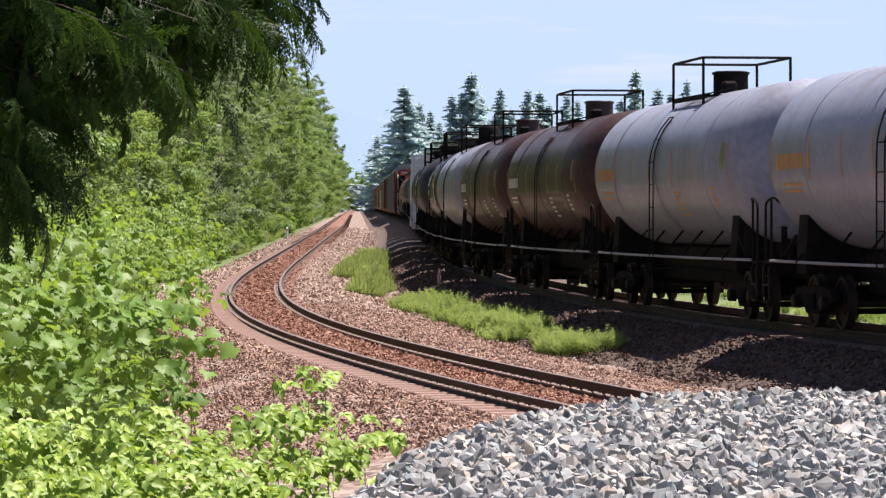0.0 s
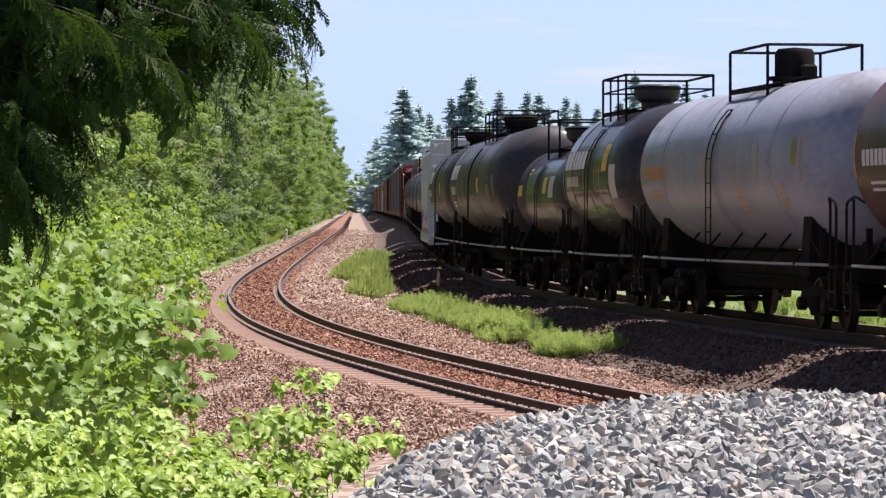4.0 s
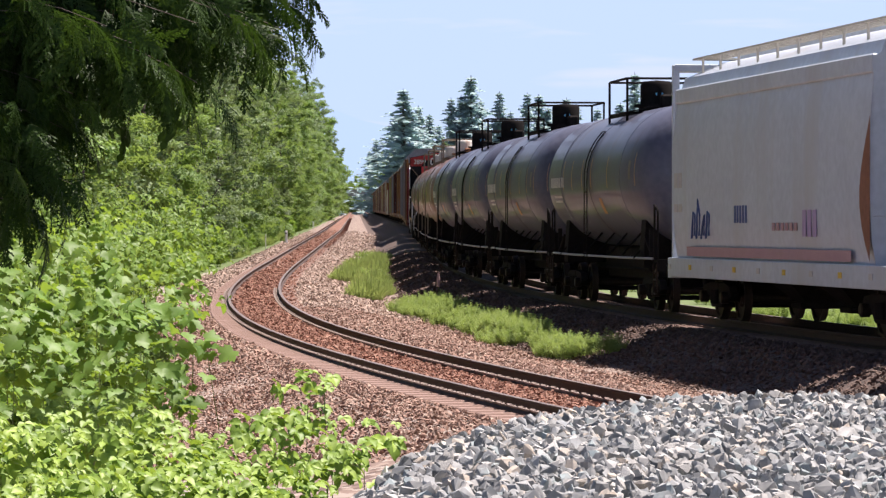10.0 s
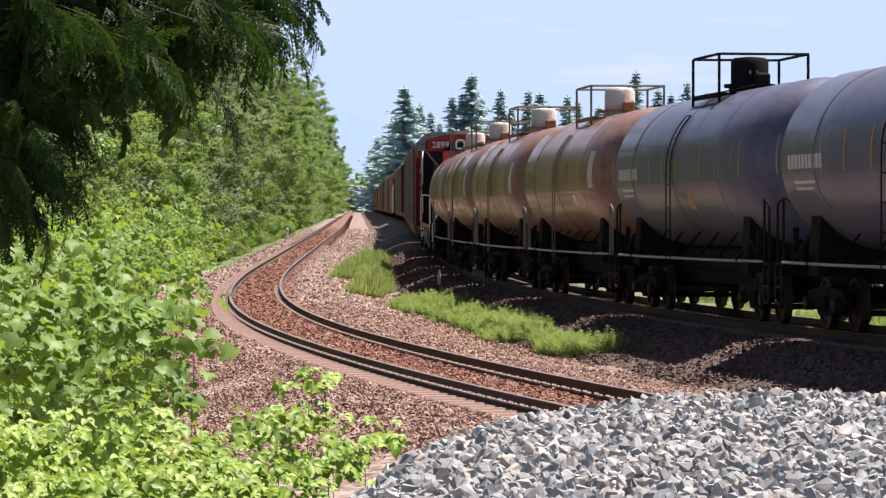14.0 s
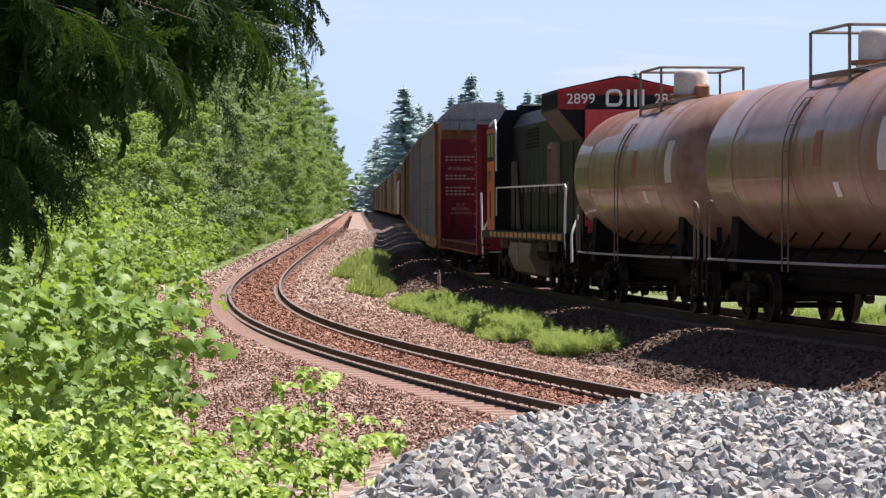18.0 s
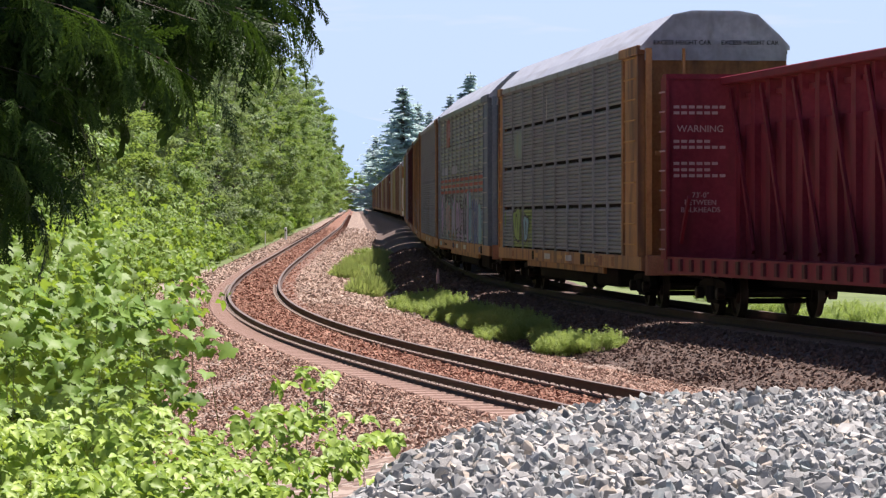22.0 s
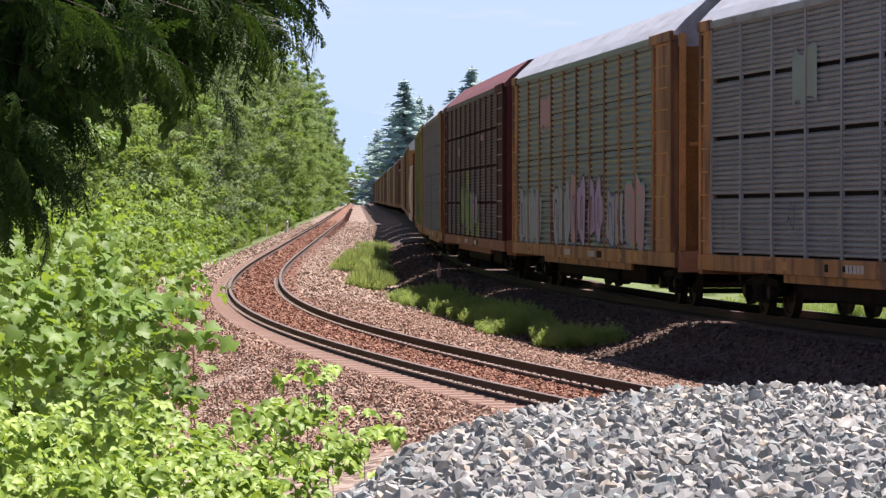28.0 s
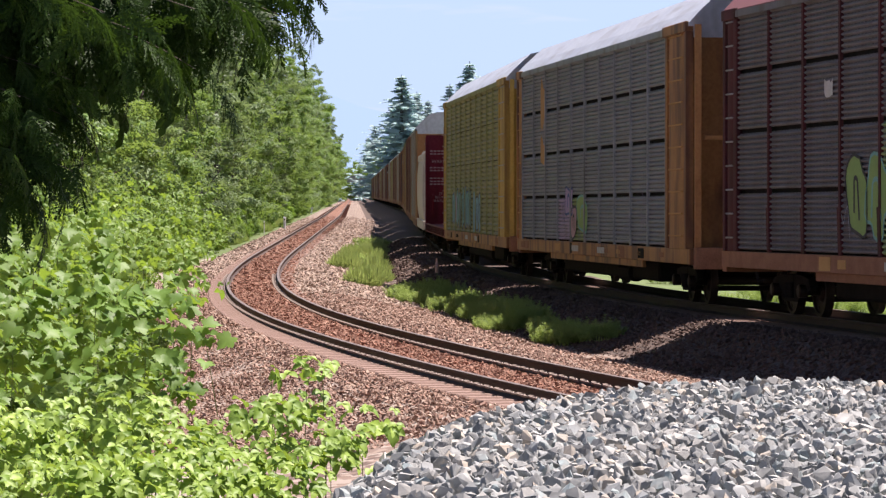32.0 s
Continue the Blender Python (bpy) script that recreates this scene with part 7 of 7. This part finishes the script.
# trees and shrubs along the left of the line
def crown_mesh(name, mat, seed, height, width, clumps, per, size, low=0.02, squash=0.7, peak=0.45):
    """Boughs of leafy tufts that fill the crown's outline, with dark hollows between."""
    rs = np.random.RandomState(seed)
    lv, lf = leaf_plain(size)
    V, n_all = [], 0
    for c in range(clumps):
        t = low + (1 - low) * (c + rs.rand()) / clumps
        prof = max(0.12, math.sin(math.pi * (0.12 + 0.86 * t)) if t > peak else 0.75 + 0.25 * t / peak)
        a = c * 2.4 + rs.uniform(-0.5, 0.5)
        q = width * prof * math.sqrt(0.25 + 0.85 * rs.rand())
        r = rs.uniform(0.16, 0.34) * width * (0.6 + 0.5 * prof)
        c0 = np.array((q * math.cos(a), q * math.sin(a), height * t))
        tufts = rs.randint(8, 14)
        v = rs.normal(0, 1, (tufts, 3)) + (0.5 * math.cos(a), 0.5 * math.sin(a), 0.35)
        v /= np.linalg.norm(v, axis=1)[:, None]
        tc = c0 + v * (r * rs.uniform(0.5, 1.15, tufts))[:, None] * (1, 1, squash)
        m = int(per * (r / (0.24 * width)) ** 1.8 / tufts) + 4
        rt = r * rs.uniform(0.22, 0.42, tufts)
        g = rs.normal(0, 1, (tufts, m, 3))
        g *= (np.minimum(1.0, 1.6 / np.linalg.norm(g, axis=2)))[:, :, None]
        P = (tc[:, None, :] + g * rt[:, None, None] * (0.75, 0.75, 0.42)).reshape(-1, 3)
        n = len(P)
        z = np.repeat(v, m, 0) * 0.6 + rs.normal(0, 0.4, (n, 3)) + (0, 0, 0.6)
        z /= np.linalg.norm(z, axis=1)[:, None]
        y = np.cross(z, rs.normal(0, 1, (n, 3)))
        y /= np.linalg.norm(y, axis=1)[:, None]
        x = np.cross(y, z)
        sc = rs.uniform(0.6, 1.25, n)[:, None, None]
        R = np.stack([x, y, z], 2) * sc
        V.append((np.einsum("nij,vj->nvi", R, lv) + P[:, None, :]).reshape(-1, 3))
        n_all += n
    V = np.concatenate(V)
    F = (np.array(lf)[None] + (np.arange(n_all) * len(lv))[:, None, None]).reshape(-1, 4)
    me = bpy.data.meshes.new(name)
    me.vertices.add(len(V))
    me.vertices.foreach_set("co", V.astype(np.float32).ravel())
    me.loops.add(F.size)
    me.loops.foreach_set("vertex_index", F.astype(np.int32).ravel())
    me.polygons.add(len(F))
    me.polygons.foreach_set("loop_start", np.arange(0, F.size, 4, dtype=np.int32))
    me.update(calc_edges=True)
    me.materials.append(M[mat])
    return me


def trunk_mesh(seed, height):
    rng = random.Random(seed)
    bm = bmesh.new()
    pts = [(rng.uniform(-0.15, 0.15), rng.uniform(-0.15, 0.15), z * height) for z in (-0.05, 0.25, 0.5, 0.75, 0.95)]
    tube(bm, pts, [0.17, 0.14, 0.1, 0.06, 0.02], 8)
    for k in range(9):
        z = height * rng.uniform(0.15, 0.85)
        a = rng.uniform(0, 6.28)
        q = 1.9 * (1 - z / height) + 0.5
        tube(bm, [(0, 0, z), (q * 0.5 * math.cos(a), q * 0.5 * math.sin(a), z + 0.6), (q * math.cos(a), q * math.sin(a), z + 1.5)], [0.05, 0.035, 0.01], 5)
    me = bpy.data.meshes.new("trunk")
    bm.to_mesh(me)
    bm.free()
    me.materials.append(M["bark"])
    return me


TREES = [(crown_mesh("crown", "alder", 1, 12, 2.6, 42, 620, 0.115), trunk_mesh(1, 11)), (crown_mesh("crown", "cottonwood", 2, 14, 2.5, 46, 600, 0.115, peak=0.35), trunk_mesh(2, 13)),
         (crown_mesh("crown", "alder", 3, 10, 2.9, 40, 640, 0.115, peak=0.5), trunk_mesh(3, 9)), (crown_mesh("crown", "cottonwood", 4, 13, 2.2, 40, 560, 0.11, peak=0.3), trunk_mesh(4, 12))]
SHRUBS = [crown_mesh("crown", "shrub", 5, 2.4, 1.5, 30, 260, 0.1, peak=0.6), crown_mesh("crown", "shrub", 6, 3.2, 1.4, 32, 260, 0.1), crown_mesh("crown", "alder", 7, 2.0, 1.7, 30, 260, 0.1, peak=0.6)]
FINE = [crown_mesh("crown", "shrub", 15, 2.6, 1.3, 44, 330, 0.075, peak=0.6), crown_mesh("crown", "alder", 16, 3.4, 1.3, 46, 330, 0.075)]


def tree_at(p, kind, s, rng, label, group, name="tree", sz=1.0):
    t = empty(name, label, "tree" if name == "tree" else "shrub", group)
    t.matrix_basis = Matrix.Translation((p.x, p.y, ground_z(p.x, p.y) - 0.05)) @ Matrix.Rotation(rng.uniform(0, 6.28), 4, "Z") @ Matrix.Diagonal((s, s, s * sz, 1))
    if isinstance(kind, tuple):
        share("trunk", kind[1], t, Matrix())
        share("crown", kind[0], t, Matrix())
    else:
        share("crown", kind, t, Matrix())
        share("stem", STEM, t, Matrix())
    return t


_b = bmesh.new()
for _k in range(5):
    tube(_b, [(0.1 * math.cos(_k), 0.1 * math.sin(_k), -0.1), (0.5 * math.cos(_k * 1.3), 0.5 * math.sin(_k * 1.3), 1.2)], [0.03, 0.01], 5)
STEM = part("stem", _b, "bark")
_s = STEM.data
bpy.data.objects.remove(STEM)
STEM = _s

rng = random.Random(5)
d = 62.0
while d < 1600:
    o1 = float(np.interp(d, [60, 150, 260], [-8.2, -7.6, -6.1]))
    for j, o in enumerate((o1, o1 - 3.6, o1 - 8.0)):
        if j == 2 and d > 500:
            continue
        p = near_line(d + rng.uniform(-2, 2), o + rng.uniform(-1.2, 1.2))
        k = rng.randrange(4)
        tree_at(p, TREES[k], rng.uniform(0.95, 1.5) * (1.0 if d < 500 else 1.25), rng, ("round-crowned alder with dense green leaves by the track", "tall silvery-green cottonwood by the track")[k % 2], "trees along the track")
    d += 5.5 + d * 0.016
d = 24.0
while d < 900:
    for o in (-4.9, -6.3):
        p = near_line(d + rng.uniform(-1, 1), o + rng.uniform(-0.4, 0.4))
        if p.x + 1.3 > -0.0715 * p.y - (2.0 if p.y < 90 else 0.0) and p.y < 150:
            p.x = -0.0715 * p.y - 1.3 - 2.2 * rng.random()
        fine = d < 110
        tree_at(p, rng.choice(FINE if fine else SHRUBS), rng.uniform(0.55, 0.95) * (0.9 if o > -5.5 else 1.15), rng, "leafy bright green shrub on the bank", "shrubs along the track", "shrub")
    d += 2.0 + d * 0.012


# conifers beyond the train
def fir_mesh(seed, tiers=36):
    """Unit-height fir: tiers of drooping needle boughs round a stem."""
    rng = random.Random(seed)
    V, F = [], []
    for i in range(tiers):
        t = i / tiers
        z = 0.1 + 0.89 * t
        rad = 0.2 * (1 - t) ** 0.85 * rng.uniform(0.75, 1.2) + 0.006
        nb = max(4, int(8 * (1 - t)) + 2)
        for b in range(nb):
            a = rng.uniform(0, 6.283)
            L = rad * rng.uniform(0.6, 1.15)
            ca, sa = math.cos(a), math.sin(a)
            for s in range(5):
                q = (s + 0.6) / 5 * L
                w = 0.034 * (1.2 - s / 6) * (0.5 + 0.6 * (1 - t))
                zz = z - 0.25 * q + 0.02 * rng.gauss(0, 1) * (1 - t)
                c = Vector((q * ca, q * sa, zz))
                for _ in range(2):
                    u = Vector((rng.gauss(0, 1), rng.gauss(0, 1), rng.gauss(0, 0.5))).normalized() * w
                    v = Vector((rng.gauss(0, 1), rng.gauss(0, 1), rng.gauss(0, 0.7))).normalized() * w * 0.6
                    k = len(V)
                    V += [c - u, c - v, c + u, c + v]
                    F.append((k, k + 1, k + 2, k + 3))
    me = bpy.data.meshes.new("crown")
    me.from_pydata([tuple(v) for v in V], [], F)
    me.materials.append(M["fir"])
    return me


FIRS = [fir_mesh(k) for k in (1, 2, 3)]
_b = bmesh.new()
tube(_b, [(0, 0, -0.02), (0, 0, 0.5), (0, 0, 0.99)], [0.014, 0.009, 0.001], 7)
_t = part("trunk", _b, "bark")
FIR_TRUNK = _t.data
bpy.data.objects.remove(_t)
rng = random.Random(8)
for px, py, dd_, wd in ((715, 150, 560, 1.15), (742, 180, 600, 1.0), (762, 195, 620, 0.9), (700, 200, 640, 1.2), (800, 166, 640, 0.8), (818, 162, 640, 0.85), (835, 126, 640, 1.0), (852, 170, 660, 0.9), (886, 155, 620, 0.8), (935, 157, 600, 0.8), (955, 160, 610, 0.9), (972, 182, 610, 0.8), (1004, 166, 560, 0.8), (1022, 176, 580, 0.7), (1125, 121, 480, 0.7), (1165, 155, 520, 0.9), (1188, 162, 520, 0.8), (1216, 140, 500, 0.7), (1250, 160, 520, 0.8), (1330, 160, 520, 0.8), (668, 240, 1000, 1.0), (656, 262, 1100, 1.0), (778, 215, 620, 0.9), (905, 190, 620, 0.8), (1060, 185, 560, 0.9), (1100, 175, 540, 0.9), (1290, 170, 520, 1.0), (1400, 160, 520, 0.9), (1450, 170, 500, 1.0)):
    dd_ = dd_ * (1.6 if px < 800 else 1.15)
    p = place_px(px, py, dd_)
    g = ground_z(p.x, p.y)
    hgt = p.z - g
    t = empty("fir_tree", "tall fir beyond the railway, pale blue-green with painted haze", "tree", "firs beyond the railway")
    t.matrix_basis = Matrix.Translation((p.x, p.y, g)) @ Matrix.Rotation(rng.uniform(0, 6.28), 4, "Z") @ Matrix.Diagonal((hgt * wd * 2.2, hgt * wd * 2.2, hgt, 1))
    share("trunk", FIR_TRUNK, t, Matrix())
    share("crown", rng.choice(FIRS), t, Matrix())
for px, py, dd_ in ((694, 232, 1000), (680, 262, 1200), (712, 275, 1000), (735, 285, 900), (690, 300, 1100), (770, 260, 800), (820, 235, 560), (790, 250, 620), (860, 250, 600), (900, 245, 600), (950, 250, 560), (1000, 250, 560), (1050, 250, 540), (1110, 240, 520), (1180, 230, 500), (1240, 230, 480), (1320, 240, 460), (1400, 250, 440), (1480, 250, 420)):
    p = place_px(px, py, dd_)
    tree_at(p, TREES[rng.randrange(4)], (p.z - ground_z(p.x, p.y)) / 13.0, rng, "broad green tree beyond the railway", "trees beyond the railway", sz=1.0)


# weeds between the tracks
def tuft_mesh(seed, mat, height, rad, n, w):
    rng = random.Random(seed)
    V, F = [], []
    for _ in range(n):
        a, q = rng.uniform(0, 6.283), rad * math.sqrt(rng.random())
        x, y = q * math.cos(a), q * math.sin(a)
        h = height * rng.uniform(0.5, 1.0) * (1 - 0.55 * (q / rad) ** 2)
        lx, ly = x * 0.3 + rng.gauss(0, 0.06), y * 0.3 + rng.gauss(0, 0.06)
        for s in range(3):
            t0, t1 = s / 3, (s + 1) / 3
            b = rng.uniform(0, 3.14)
            ux, uy = w * math.cos(b), w * math.sin(b)
            k = len(V)
            V += [(x + lx * t0 - ux, y + ly * t0 - uy, h * t0), (x + lx * t0 + ux, y + ly * t0 + uy, h * t0), (x + lx * t1 + rng.gauss(0, w), y + ly * t1 + rng.gauss(0, w), h * t1 + 0.03)]
            F.append((k, k + 1, k + 2))
    me = bpy.data.meshes.new("foliage")
    me.from_pydata(V, [], F)
    me.materials.append(M[mat])
    return me


def horsetail_mesh(seed, stems=46):
    """Upright stems with whorls of thin green branches."""
    rng = random.Random(seed)
    V, F = [], []

    def blade(a, b, w):
        side = Vector((rng.gauss(0, 1), rng.gauss(0, 1), 0)).normalized() * w
        k = len(V)
        V.extend([a - side, a + side, b])
        F.append((k, k + 1, k + 2))

    for _ in range(stems):
        a, q = rng.uniform(0, 6.283), 0.4 * math.sqrt(rng.random())
        base = Vector((q * math.cos(a), q * math.sin(a), 0))
        h = rng.uniform(0.28, 0.58) * (1.1 - 0.9 * q)
        tip = base + Vector((base.x * 0.35 + rng.gauss(0, 0.03), base.y * 0.35 + rng.gauss(0, 0.03), h))
        blade(base, tip, 0.012)
        for wv in range(7):
            p = base.lerp(tip, 0.25 + 0.7 * wv / 7)
            L = 0.16 * (1 - wv / 9)
            for k in range(6):
                t = k * 1.047 + rng.uniform(-0.4, 0.4)
                blade(p, p + Vector((L * math.cos(t), L * math.sin(t), L * rng.uniform(0.35, 0.9))), 0.009)
    me = bpy.data.meshes.new("foliage")
    me.from_pydata([tuple(v) for v in V], [], F)
    me.materials.append(M["weed"])
    return me


HORSE = [horsetail_mesh(k) for k in (1, 2, 3)]
PALE = [tuft_mesh(k, "dryweed", 0.75, 0.5, 900, 0.014) for k in (4, 5)]
rng = random.Random(12)


def weed(d, o, me, s, label):
    p = near_line(d, o)
    t = empty("weed_clump", label, "weed", "weeds between the tracks")
    t.matrix_basis = Matrix.Translation((p.x, p.y, ground_z(p.x, p.y))) @ Matrix.Rotation(rng.uniform(0, 6.28), 4, "Z") @ Matrix.Scale(s, 4)
    share("foliage", me, t, Matrix())


for k in range(64):
    d = 67.0 + 39 * rng.random()
    o = float(np.interp(d, [67, 70, 75, 83, 94, 106], [5.75, 5.0, 4.75, 5.0, 4.75, 4.3])) + rng.random() * float(np.interp(d, [67, 72, 80, 106], [0.1, 0.8, 1.0, 1.2]))
    weed(d, o, rng.choice(HORSE), rng.uniform(0.75, 1.15), "feathery green horsetail clump on the ballast")
for k in range(52):
    d = 106 + 100 * rng.random()
    o = float(np.interp(d, [106, 125, 140, 200], [3.9, 3.0, 2.8, 3.3])) + rng.random() * 1.5
    weed(d, o, rng.choice(PALE[:1] + HORSE), rng.uniform(0.7, 1.2), "pale green weeds on the ballast between the tracks")
for k in range(80):                       # verge on the far left of the line
    d = 108 + 420 * rng.random() ** 1.3
    weed(d, -4.5 + rng.uniform(-0.9, 0.7), rng.choice(PALE + HORSE), rng.uniform(0.8, 1.5), "grassy weeds on the bank beside the ballast")
for k in range(46):                       # grass past the train
    d = 40 + 110 * rng.random()
    weed(d, 14.0 + 5 * rng.random(), rng.choice(HORSE), rng.uniform(0.9, 1.6), "rank green grass beyond the train's track")
# foxglove
p = near_line(106, 5.6)
fx = empty("foxglove", "pink foxglove spike among the weeds", "flower")
fx.matrix_basis = Matrix.Translation((p.x, p.y, ground_z(p.x, p.y)))
part("stalk", tb([(0, 0, 0), (0.02, 0, 0.9)], r=0.012), "twig", fx)
part("blossom", rv([(0.5, 0.05), (0.7, 0.055), (0.95, 0.02)], 8, "z"), "g_pink", fx)

# marker posts
for dd_, o, hgt, rad in ((236, -2.0, 0.85, 0.09), (430, -3.2, 0.95, 0.1), (222, -2.9, 0.95, 0.03)):
    p = near_line(dd_, o)
    ps = empty("marker_post", "short white marker post on the bank", "post", "marker posts")
    ps.matrix_basis = Matrix.Translation((p.x, p.y, ground_z(p.x, p.y)))
    part("shaft", rv([(-0.1, rad), (hgt, rad), (hgt + 0.04, rad * 0.6)], 12, "z"), "white", ps)
    part("reflector", bx(((0, -rad - 0.003, hgt * 0.82), (rad, 0.01, 0.1))), "frame", ps)

for k in range(34):                       # wood that closes the view down the line
    p = near_line(1480 + 150 * rng.random(), -60 + 130 * k / 33)
    tree_at(p, SHRUBS[k % 3], rng.uniform(4.5, 7.5), rng, "distant green tree where the line ends from view", "trees beyond the railway", "tree")
# road bridge over the line, far off
br = empty("road_bridge", "dark girder road bridge over the railway", "bridge")
c = near_line(1350, 4.0)
z = c.z + 7.2
part("girder", bx(((c.x, c.y, z), (60, 8, 1.6))), "concrete", br)
part("parapet", bx(((c.x, c.y - 4, z + 1.3), (60, 0.3, 0.9))), "concrete", br)
for x in (-16, 12):
    part("pier", bx(((c.x + x, c.y, z / 2), (1.6, 6, z + 2))), "concrete", br)

# hazy mountains
vs, fs = [], []
prof = [(0, 330), (300, 300), (430, 250), (480, 225), (520, 205), (550, 188), (575, 180), (600, 192), (640, 208), (690, 220), (760, 235), (850, 260), (1000, 290), (1300, 320), (1700, 340)]
for k, (px, py) in enumerate(prof):
    p = place_px(px, py, 4550)
    vs += [tuple(p), (p.x, p.y, -60)]
for k in range(len(prof) - 1):
    fs.append((2 * k, 2 * k + 1, 2 * k + 3, 2 * k + 2))
mm, nt, bs = nodes_of("hazy_distance")
em = nt.nodes.new("ShaderNodeEmission")
em.inputs[0].default_value = (0.252, 0.345, 0.49, 1)
nt.links.new(em.outputs[0], nt.nodes["Material Output"].inputs[0])
tagged(mesh_part("backdrop", vs, fs, mm), "faint blue mountains in the haze", "mountains", kind="structure")


# ---- what moves ----
def motions():
    for car, mid, half in CARS:
        walk(car, [(t, car_pose(mid - SPEED * t, half)) for t in range(33)])
    for key, sets in WHEEL_SETS.items():
        if not sets:
            continue
        x, z = key if isinstance(key, tuple) else (key, 0.46)
        step = math.degrees(SPEED / z) / FPS
        first = sets[0]
        walk(first, [(k / FPS, pose(x, 0, z, 0, -step * k, 0)) for k in range(32 * FPS + 1)])
        keys = first.animation_data
        for w in sets[1:]:                 # every wheelset turns alike
            w.rotation_mode = "QUATERNION"
            w.animation_data_create()
            w.animation_data.action = keys.action
            w.animation_data.action_slot = keys.action_slot


motions()
